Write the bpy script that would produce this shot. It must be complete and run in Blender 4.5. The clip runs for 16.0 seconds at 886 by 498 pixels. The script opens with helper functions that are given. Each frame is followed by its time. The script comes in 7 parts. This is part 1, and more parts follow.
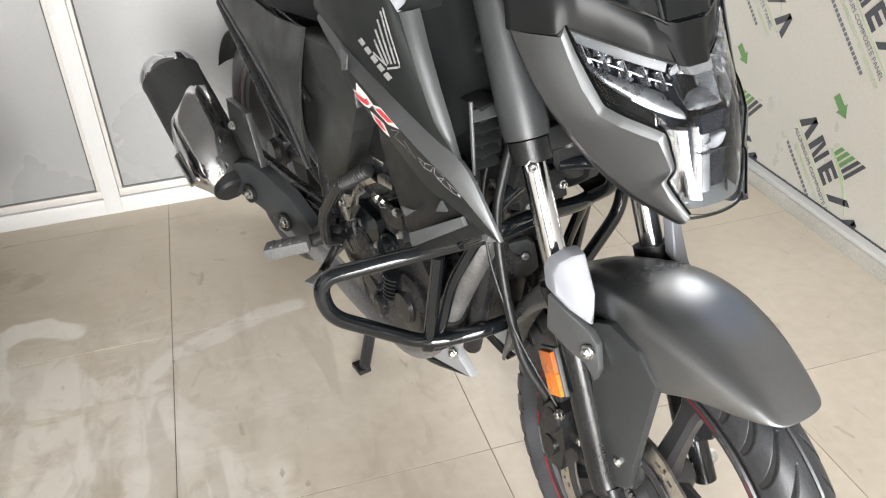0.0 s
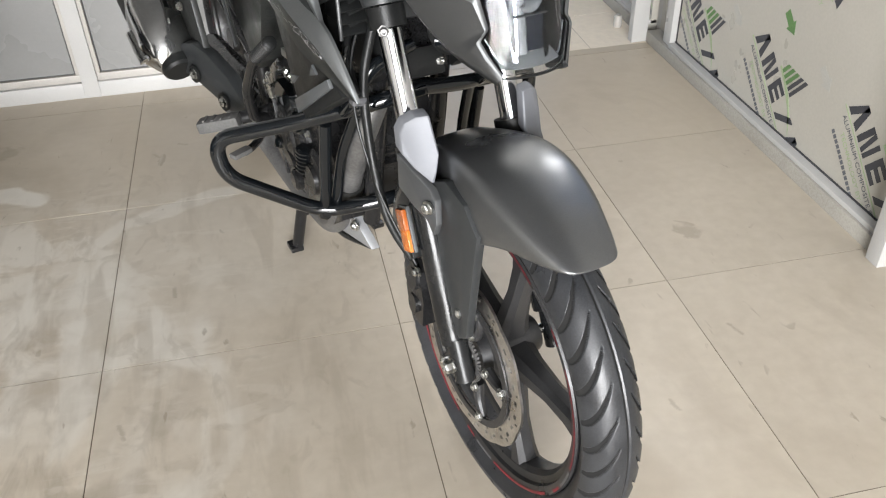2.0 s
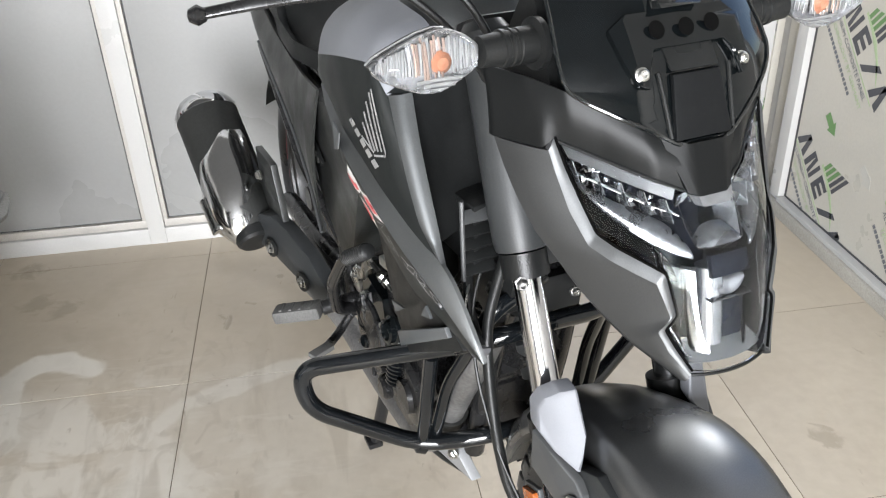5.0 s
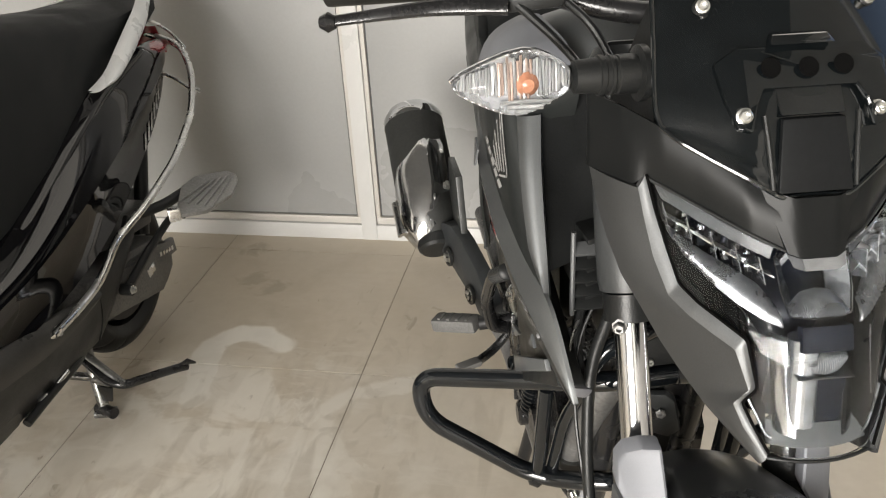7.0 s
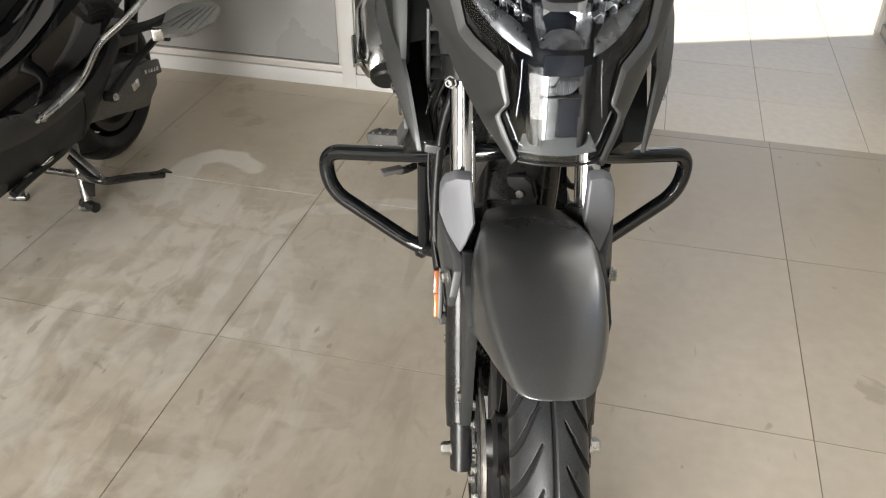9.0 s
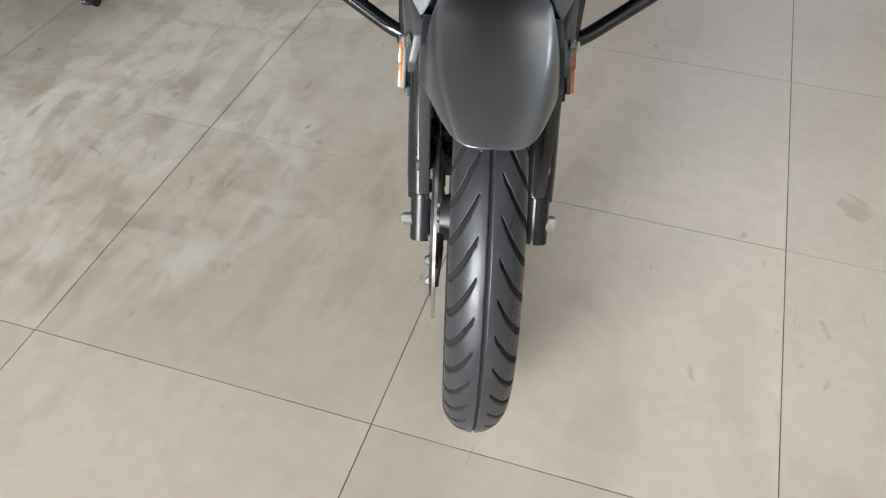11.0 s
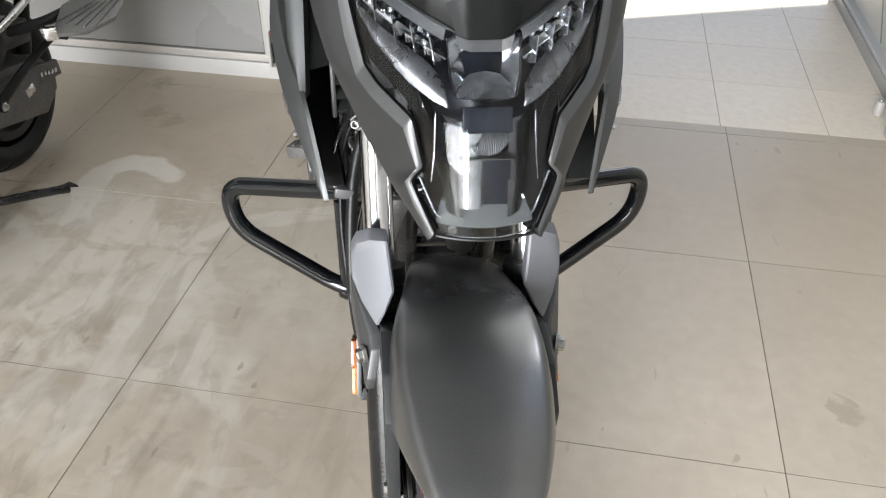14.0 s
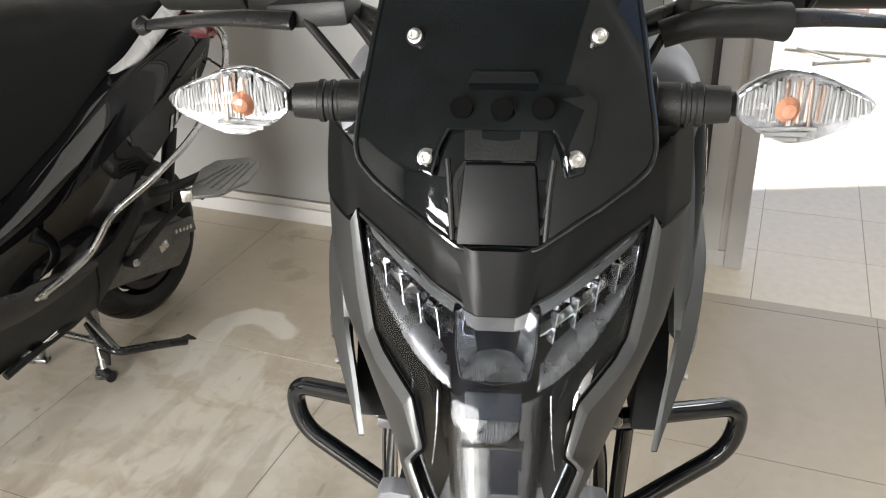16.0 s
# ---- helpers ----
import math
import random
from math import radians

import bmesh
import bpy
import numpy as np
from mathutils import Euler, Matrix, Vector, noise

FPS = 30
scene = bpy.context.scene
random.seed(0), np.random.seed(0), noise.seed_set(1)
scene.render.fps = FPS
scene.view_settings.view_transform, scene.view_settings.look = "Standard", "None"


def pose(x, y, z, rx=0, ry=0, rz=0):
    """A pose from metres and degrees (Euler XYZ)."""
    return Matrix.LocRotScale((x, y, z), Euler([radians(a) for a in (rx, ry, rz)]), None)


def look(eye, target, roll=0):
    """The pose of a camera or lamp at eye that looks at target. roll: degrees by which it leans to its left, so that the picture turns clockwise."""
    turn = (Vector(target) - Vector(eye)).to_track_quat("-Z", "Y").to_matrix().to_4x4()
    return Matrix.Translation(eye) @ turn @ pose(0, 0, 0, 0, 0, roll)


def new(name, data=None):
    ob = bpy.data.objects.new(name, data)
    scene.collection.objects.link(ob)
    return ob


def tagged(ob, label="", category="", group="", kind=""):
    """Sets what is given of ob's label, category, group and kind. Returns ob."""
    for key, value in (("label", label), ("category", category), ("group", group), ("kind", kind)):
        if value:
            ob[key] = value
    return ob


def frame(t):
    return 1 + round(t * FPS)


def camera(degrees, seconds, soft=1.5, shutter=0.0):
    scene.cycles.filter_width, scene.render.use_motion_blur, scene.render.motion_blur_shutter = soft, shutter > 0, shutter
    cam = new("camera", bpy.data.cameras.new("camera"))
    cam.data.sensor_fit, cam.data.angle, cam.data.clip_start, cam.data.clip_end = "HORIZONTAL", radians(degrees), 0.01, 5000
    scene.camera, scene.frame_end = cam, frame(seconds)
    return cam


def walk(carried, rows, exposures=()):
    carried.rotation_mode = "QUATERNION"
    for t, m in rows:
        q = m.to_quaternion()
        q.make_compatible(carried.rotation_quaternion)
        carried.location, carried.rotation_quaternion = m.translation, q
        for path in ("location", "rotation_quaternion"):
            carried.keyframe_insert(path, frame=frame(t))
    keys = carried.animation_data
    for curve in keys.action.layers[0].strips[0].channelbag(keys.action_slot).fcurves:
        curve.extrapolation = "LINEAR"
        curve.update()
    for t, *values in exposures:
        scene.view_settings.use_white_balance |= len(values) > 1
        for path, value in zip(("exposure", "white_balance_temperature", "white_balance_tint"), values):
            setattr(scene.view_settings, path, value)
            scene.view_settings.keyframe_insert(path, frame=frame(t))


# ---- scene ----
cam = camera(55.3, 16.0, soft=1.15)
PATH = [
    (0, (0.226, -1.145, 1.216), (0.655, 0.498, 0.16), -3.2),
    (0.5, (0.23, -1.187, 1.205), (0.725, 0.417, 0.117), -0.9),
    (1, (0.285, -1.231, 1.208), (0.781, 0.357, 0.097), -0.0),
    (1.5, (0.375, -1.282, 1.205), (0.786, 0.327, 0.09), -1.0),
    (2, (0.428, -1.331, 1.176), (0.747, 0.248, -0.01), -1.6),
    (2.5, (0.463, -1.363, 1.16), (0.731, 0.173, -0.093), -1.9),
    (3, (0.474, -1.365, 1.165), (0.697, 0.172, -0.095), -2.5),
    (3.5, (0.476, -1.281, 1.184), (0.687, 0.316, -0.002), -2.9),
    (4, (0.461, -1.176, 1.211), (0.683, 0.48, 0.111), -2.7),
    (4.5, (0.434, -1.095, 1.228), (0.661, 0.59, 0.175), -2.8),
    (5, (0.387, -1.011, 1.235), (0.62, 0.701, 0.227), -2.1),
    (5.2, (0.377, -0.981, 1.237), (0.61, 0.738, 0.239), -1.8),
    (7.5, (0.615, -1.015, 1.215), (0.174, 0.696, 0.279), -2.9),
    (8, (0.68, -1.13, 1.206), (0.246, 0.576, 0.256), -2.2),
    (8.5, (0.72, -1.192, 1.187), (0.311, 0.473, 0.156), -1.5),
    (9, (0.793, -1.224, 1.167), (0.399, 0.38, 0.04), 0.4),
    (9.5, (0.863, -1.267, 1.128), (0.464, 0.248, -0.115), 1.9),
    (10, (0.9, -1.293, 1.1), (0.488, 0.137, -0.236), 2.0),
    (10.2, (0.909, -1.302, 1.092), (0.498, 0.095, -0.278), 1.8),
    (12.5, (0.854, -1.17, 1.121), (0.508, 0.216, -0.279), -1.1),
    (13, (0.794, -1.133, 1.134), (0.553, 0.344, -0.193), -0.5),
    (13.5, (0.766, -1.081, 1.148), (0.556, 0.46, -0.109), -0.6),
    (14, (0.79, -1.013, 1.161), (0.505, 0.565, -0.036), 0.3),
    (14.5, (0.826, -0.938, 1.17), (0.391, 0.629, 0.006), -0.7),
    (15, (0.851, -0.905, 1.186), (0.298, 0.672, 0.086), -1.7),
    (15.5, (0.867, -0.876, 1.202), (0.245, 0.723, 0.175), -2.0),
    (16, (0.87, -0.869, 1.219), (0.194, 0.765, 0.284), -2.3),
]
LIGHT = [(0, 0.74, 6650), (2.5, 0.35, 6500), (4, 0.52, 6250), (5, 0.60, 6400), (6.5, 0.40, 6850), (7.5, 0.24, 7250), (8.5, 0.14, 7250), (9, 0.12, 7000), (9.5, 0.06, 6740), (10, 0.12, 6480), (12.5, 0.36, 6250), (13.5, 0.34, 6350), (14.5, 0.48, 6650), (16, 0.50, 6850)]
walk(cam, [(t, look(eye, target, roll)) for t, eye, target, roll in PATH], [(t, stops, kelvin, 10) for t, stops, kelvin in LIGHT])

# ---------------- world, sun, lights ----------------
world = bpy.data.worlds.new("sky")
scene.world = world
world.use_nodes = True
wn = world.node_tree.nodes
sky = wn.new("ShaderNodeTexSky")
sky.sky_type, sky.sun_disc = "NISHITA", False
SUN_ELEV, SUN_AZ = radians(58), radians(12)          # sun beyond the back doorway
sky.sun_elevation, sky.sun_rotation = SUN_ELEV, SUN_AZ
world.node_tree.links.new(sky.outputs[0], wn["Background"].inputs[0])
wn["Background"].inputs[1].default_value = 0.15


def lamp(name, kind, m, power, colour=(1, 1, 1), size=(1, 1), angle=0.01):
    d = bpy.data.lights.new(name, kind)
    d.energy, d.color = power, colour
    if kind == "AREA":
        d.shape, d.size, d.size_y = "RECTANGLE", size[0], size[1]
    else:
        d.angle = angle
    ob = new(name, d)
    ob.matrix_world = m
    return ob


lamp("sun", "SUN", look((math.sin(SUN_AZ) * 5, 5 * math.cos(SUN_AZ), 5 * math.tan(SUN_ELEV)), (0, 0, 0)), 5.0, (1, 0.96, 0.88), angle=radians(0.6))
# daylight that falls in through the shopfront behind the camera, the upper side window and the back doorway
lamp("shopfront_daylight", "AREA", look((-0.72, -5.38, 1.36), (-0.72, 0.0, 1.36)), 605, (0.98, 0.985, 1.0), (2.4, 2.6))
lamp("upper_window_daylight", "AREA", look((1.735, 0.92, 1.62), (-1.5, 0.20, 1.35)), 6.2, (0.98, 0.985, 1.0), (0.36, 0.46))
lamp("doorway_daylight", "AREA", look((1.245, 1.42, 1.98), (1.0, -1.0, 0.6)), 8, (1, 0.98, 0.95), (0.76, 1.9))


# ---------------- materials ----------------
def material(name, base, rough=0.5, metal=0.0, grain=60.0, vary=0.12, bump=0.05, blotch=6.0, coat=0.0, second=None, rough_vary=0.12, spec=0.5, island=0.0):
    """Base colour broken up by fine grain and broad blotches, with fine relief; island: variation from piece to piece."""
    m = bpy.data.materials.new(name)
    m.use_nodes = True
    nt = m.node_tree
    n, k = nt.nodes, nt.links
    b = n["Principled BSDF"]
    co = n.new("ShaderNodeTexCoord")
    fine, broad = n.new("ShaderNodeTexNoise"), n.new("ShaderNodeTexNoise")
    fine.inputs["Scale"].default_value, fine.inputs["Detail"].default_value = grain, 4
    broad.inputs["Scale"].default_value, broad.inputs["Detail"].default_value = blotch, 5
    for t in (fine, broad):
        k.new(co.outputs["Object"], t.inputs["Vector"])
    add = n.new("ShaderNodeMath")
    add.operation = "ADD"
    k.new(fine.outputs[0], add.inputs[0])
    k.new(broad.outputs[0], add.inputs[1])
    ramp = n.new("ShaderNodeMapRange")
    ramp.inputs[1].default_value, ramp.inputs[2].default_value = 0.7, 1.3
    k.new(add.outputs[0], ramp.inputs[0])
    mix = n.new("ShaderNodeMix")
    mix.data_type = "RGBA"
    other = second or tuple(c * (1 + vary * 2) for c in base)
    mix.inputs[6].default_value = (*[c * (1 - vary) for c in base], 1)
    mix.inputs[7].default_value = (*other, 1)
    k.new(ramp.outputs[0], mix.inputs[0])
    out = mix.outputs[2]
    if island:
        info = n.new("ShaderNodeObjectInfo")
        mr = n.new("ShaderNodeMapRange")
        mr.inputs[3].default_value, mr.inputs[4].default_value = 1 - island, 1 + island
        k.new(info.outputs["Random"], mr.inputs[0])
        mul = n.new("ShaderNodeMix")
        mul.data_type, mul.blend_type = "RGBA", "MULTIPLY"
        mul.inputs[0].default_value = 1
        k.new(out, mul.inputs[6])
        k.new(mr.outputs[0], mul.inputs[7])
        out = mul.outputs[2]
    k.new(out, b.inputs["Base Color"])
    rr = n.new("ShaderNodeMapRange")
    rr.inputs[3].default_value, rr.inputs[4].default_value = max(0.02, rough - rough_vary), min(1, rough + rough_vary)
    k.new(broad.outputs[0], rr.inputs[0])
    rr.inputs[1].default_value, rr.inputs[2].default_value = 0.3, 0.7
    k.new(rr.outputs[0], b.inputs["Roughness"])
    b.inputs["Metallic"].default_value = metal
    b.inputs["Coat Weight"].default_value = coat
    b.inputs["Coat Roughness"].default_value = 0.05
    b.inputs["Specular IOR Level"].default_value = spec
    if bump:
        bp = n.new("ShaderNodeBump")
        bp.inputs["Strength"].default_value, bp.inputs["Distance"].default_value = bump, 0.002
        k.new(fine.outputs[0], bp.inputs["Height"])
        k.new(bp.outputs[0], b.inputs["Normal"])
    return m


def glass(name, tint=(1, 1, 1), rough=0.02):
    m = bpy.data.materials.new(name)
    m.use_nodes = True
    b = m.node_tree.nodes["Principled BSDF"]
    b.inputs["Base Color"].default_value = (*tint, 1)
    b.inputs["Roughness"].default_value = rough
    b.inputs["Transmission Weight"].default_value = 1
    b.inputs["IOR"].default_value = 1.26
    return m


matte_cowl = material("matte_cowl_paint", (0.050, 0.0515, 0.052), 0.48, 0.6, 900, 0.10, 0.03, 8, rough_vary=0.05)
matte_grey = material("matte_grey_paint", (0.110, 0.115, 0.117), 0.48, 0.85, 900, 0.10, 0.03, 8, rough_vary=0.05)
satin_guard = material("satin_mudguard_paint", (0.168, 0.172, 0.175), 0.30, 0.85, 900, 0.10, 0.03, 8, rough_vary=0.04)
mid_grey = material("satin_grey_plastic", (0.085, 0.088, 0.090), 0.42, 0.5, 800, 0.08, 0.04, 8)
silver_belly = material("silver_belly_paint", (0.25, 0.255, 0.262), 0.45, 0.25, 700, 0.08, 0.04, 9)
silver_grey = material("silver_grey_paint", (0.150, 0.156, 0.171), 0.55, 0.2, 900, 0.06, 0.03, 9)
black_plastic = material("black_plastic", (0.009, 0.0095, 0.0095), 0.40, 0, 500, 0.2, 0.15, 12, spec=0.28)
dusty_black = material("dusty_black_plastic", (0.014, 0.0155, 0.015), 0.42, 0, 300, 0.25, 0.2, 14, second=(0.026, 0.027, 0.025), spec=0.42)
gloss_black = material("gloss_black_paint", (0.0035, 0.0045, 0.005), 0.06, 0, 40, 0.2, 0.0, 5, rough_vary=0.02, spec=0.42)
cowl_black = material("satin_black_cowl", (0.0065, 0.007, 0.0071), 0.36, 0, 500, 0.12, 0.03, 8, spec=0.13, rough_vary=0.05)
panel_black = material("satin_black_panel", (0.006, 0.0065, 0.007), 0.38, 0, 300, 0.15, 0.02, 8, spec=0.15)
pipe_black = material("gloss_black_tube", (0.005, 0.006, 0.007), 0.07, 0, 80, 0.3, 0.015, 9, coat=0.15, rough_vary=0.03)
engine_black = material("engine_black", (0.016, 0.016, 0.0165), 0.24, 0.3, 300, 0.25, 0.1, 20)
exhaust_black = material("muffler_black", (0.014, 0.0145, 0.0135), 0.55, 0.2, 200, 0.25, 0.15, 12)
pipe_grey = material("header_pipe_grey", (0.15, 0.148, 0.145), 0.45, 0.6, 200, 0.2, 0.1, 18)
stand_steel = material("worn_stand_steel", (0.22, 0.22, 0.215), 0.30, 0.9, 200, 0.3, 0.1, 30)
lamp_mirror_lit = material("lamp_wall_mirror_lit", (0.26, 0.27, 0.285), 0.10, 1, 60, 0.1, 0.0, 30, rough_vary=0.05)
chrome = material("chrome", (0.72, 0.73, 0.75), 0.07, 1, 60, 0.05, 0.0, 10, rough_vary=0.03)
shield_chrome = material("polished_shield_chrome", (0.78, 0.79, 0.80), 0.11, 1, 120, 0.05, 0.01, 12, rough_vary=0.05)
fork_chrome = material("fork_tube_chrome", (0.58, 0.585, 0.60), 0.15, 1, 60, 0.06, 0.0, 10, rough_vary=0.03)
steel = material("zinc_steel", (0.55, 0.55, 0.53), 0.3, 1, 200, 0.12, 0.05, 25)
disc_steel = material("brake_disc_steel", (0.56, 0.54, 0.51), 0.34, 1, 300, 0.12, 0.05, 20)
alloy_black = material("alloy_black", (0.028, 0.028, 0.029), 0.38, 0.3, 400, 0.15, 0.08, 15)
rubber = material("tyre_rubber", (0.017, 0.018, 0.020), 0.36, 0, 500, 0.2, 0.08, 18, second=(0.034, 0.036, 0.040), spec=0.42)
# near-black tone that paints the shade inside the tread grooves
groove_shade_rubber = material("tyre_groove_shade", (0.004, 0.004, 0.004), 0.9, 0, 500, 0.2, 0.1, 18)
dusty_rubber = material("dusty_grey_rubber", (0.085, 0.084, 0.081), 0.75, 0, 300, 0.2, 0.2, 20)
red_paint = material("red_pinstripe", (0.13, 0.008, 0.014), 0.4, 0, 200, 0.4, 0.0, 20)
decal_red = material("red_sticker", (0.55, 0.02, 0.035), 0.35, 0, 200, 0.06, 0.0, 20)
decal_white = material("pale_sticker", (0.62, 0.62, 0.6), 0.35, 0, 200, 0.06, 0.0, 20)
pale_stroke = material("silver_outline_sticker", (0.34, 0.34, 0.345), 0.35, 0.3, 200, 0.06, 0.0, 20)
decal_grey = material("grey_sticker", (0.10, 0.10, 0.105), 0.35, 0.2, 200, 0.06, 0.0, 20)
amber = material("amber_reflector", (0.50, 0.13, 0.012), 0.24, 0, 250, 0.15, 0.3, 60, coat=0.1)
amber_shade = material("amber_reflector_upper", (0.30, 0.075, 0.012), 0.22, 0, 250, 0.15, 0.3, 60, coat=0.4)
amber_bulb = material("amber_bulb", (0.22, 0.095, 0.055), 0.2, 0, 50, 0.1, 0.0, 10)
clear = glass("clear_lens", (0.93, 0.95, 0.97))
dark_chrome = material("dark_chrome", (0.16, 0.164, 0.175), 0.14, 1, 60, 0.1, 0.0, 12, rough_vary=0.04)
lamp_silver = material("lamp_reflector_silver", (0.38, 0.40, 0.43), 0.12, 0.9, 90, 0.2, 0.0, 14)
lens_pearl = material("fluted_lens_white", (0.145, 0.146, 0.146), 0.42, 0.3, 200, 0.1, 0.0, 40)
optic_grey = material("ribbed_optic", (0.15, 0.156, 0.165), 0.30, 0.9, 120, 0.2, 0.0, 30)
silver_backing = material("indicator_backing", (0.235, 0.238, 0.245), 0.30, 0.8, 120, 0.3, 0.0, 30)
dark_grey = material("dark_grey_plastic", (0.028, 0.030, 0.031), 0.42, 0.1, 600, 0.12, 0.08, 10, spec=0.35)
vent_grey = material("grey_inset", (0.065, 0.069, 0.071), 0.4, 0.1, 500, 0.12, 0.05, 14)
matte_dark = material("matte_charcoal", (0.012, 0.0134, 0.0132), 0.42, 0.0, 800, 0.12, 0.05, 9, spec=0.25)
fork_black = material("fork_leg_black", (0.010, 0.0105, 0.011), 0.24, 0, 300, 0.15, 0.03, 10, spec=0.34)
plate_alloy = material("worn_plate_alloy", (0.26, 0.258, 0.25), 0.42, 0.8, 200, 0.15, 0.08, 20)
flute_amber = material("amber_tinted_flute", (0.165, 0.120, 0.098), 0.35, 0.3, 200, 0.15, 0.0, 40)
lamp_black = material("lamp_housing_black", (0.005, 0.006, 0.009), 0.16, 0.0, 100, 0.2, 0.0, 8, spec=0.12)
hole_black = material("deep_black_recess", (0.002, 0.002, 0.002), 0.9, 0, 100, 0.1, 0.0, 8, spec=0.05)
rim_black = material("gloss_black_edge", (0.004, 0.005, 0.0055), 0.10, 0, 60, 0.2, 0.0, 8, coat=0.9, rough_vary=0.03)
seat_black = material("seat_vinyl", (0.0085, 0.0092, 0.0092), 0.52, 0, 700, 0.15, 0.25, 10, spec=0.14)
scooter_black = material("scooter_gloss_black", (0.0025, 0.0025, 0.003), 0.035, 0, 30, 0.2, 0.0, 4, rough_vary=0.015, spec=0.32)
scooter_grey = material("scooter_grey_plastic", (0.024, 0.0235, 0.0225), 0.36, 0, 400, 0.15, 0.15, 10, second=(0.048, 0.046, 0.042), spec=0.35)
case_grey = material("cast_case_grey", (0.085, 0.084, 0.08), 0.5, 0.3, 200, 0.15, 0.12, 16, second=(0.16, 0.155, 0.145))
bright_alloy = material("bright_alloy", (0.6, 0.6, 0.59), 0.26, 1, 200, 0.1, 0.04, 20)
silver_paint = material("silver_plastic", (0.55, 0.55, 0.54), 0.32, 0.1, 500, 0.05, 0.02, 10)
badge_silver = material("badge_silver", (0.42, 0.42, 0.415), 0.3, 0.5, 300, 0.08, 0.02, 20)
tail_red = material("tail_light_red", (0.20, 0.015, 0.02), 0.12, 0, 60, 0.1, 0.0, 10, coat=1.0)
white_alu = material("white_powder_coat", (0.448, 0.444, 0.432), 0.38, 0.0, 300, 0.03, 0.03, 3)
plinth_grey = material("plinth_grey", (0.32, 0.306, 0.272), 0.55, 0, 200, 0.12, 0.1, 5)
grey_bead = material("grey_bead", (0.42, 0.40, 0.37), 0.5, 0.1, 300, 0.08, 0.05, 6)
dark_gap = material("dark_gasket", (0.05, 0.05, 0.052), 0.7, 0, 200, 0.1, 0.05, 10)
panel_white = material("white_composite_panel", (0.257, 0.257, 0.252), 0.3, 0.0, 120, 0.02, 0.015, 1.6, rough_vary=0.06)
film_grey = material("protective_film", (0.435, 0.415, 0.366), 0.36, 0.0, 150, 0.03, 0.06, 3.0)
navy_ink = material("navy_ink", (0.046, 0.048, 0.056), 0.5, 0, 300, 0.1, 0.0, 20)
grey_ink = material("grey_ink", (0.12, 0.125, 0.14), 0.5, 0, 300, 0.1, 0.0, 20)
green_ink = material("green_ink", (0.10, 0.20, 0.07), 0.5, 0, 300, 0.12, 0.0, 20)
pale_ink = material("pale_green_ink", (0.32, 0.40, 0.24), 0.5, 0, 300, 0.1, 0.0, 20)
faint_ink = material("faint_ink", (0.42, 0.41, 0.375), 0.5, 0, 300, 0.05, 0.0, 20)
plaster = material("wall_plaster", (0.36, 0.35, 0.33), 0.85, 0, 60, 0.04, 0.1, 1.5)
# for the unseen ceiling: near black, to dim the reflections and cut the fill
ceiling_dark = material("ceiling_grey", (0.075, 0.075, 0.074), 0.9, 0, 50, 0.03, 0.08, 1.5)
grout = material("grout", (0.16, 0.13, 0.095), 0.9, 0, 150, 0.25, 0.2, 5)
pale_grout = material("pale_grout", (0.285, 0.255, 0.21), 0.9, 0, 150, 0.25, 0.2, 5)
concrete = material("sunlit_concrete", (0.50, 0.48, 0.45), 0.85, 0, 60, 0.12, 0.2, 1.2)
small_tile = material("pale_small_tile", (0.76, 0.68, 0.56), 0.45, 0, 40, 0.05, 0.05, 1.4, island=0.03)
box_red = material("red_carton", (0.5, 0.06, 0.08), 0.7, 0, 60, 0.15, 0.05, 8)
box_pink = material("pink_carton", (0.62, 0.40, 0.38), 0.7, 0, 60, 0.15, 0.05, 8)
hedge = material("shadowed_greenery", (0.05, 0.08, 0.04), 0.8, 0, 20, 0.4, 0.3, 3)


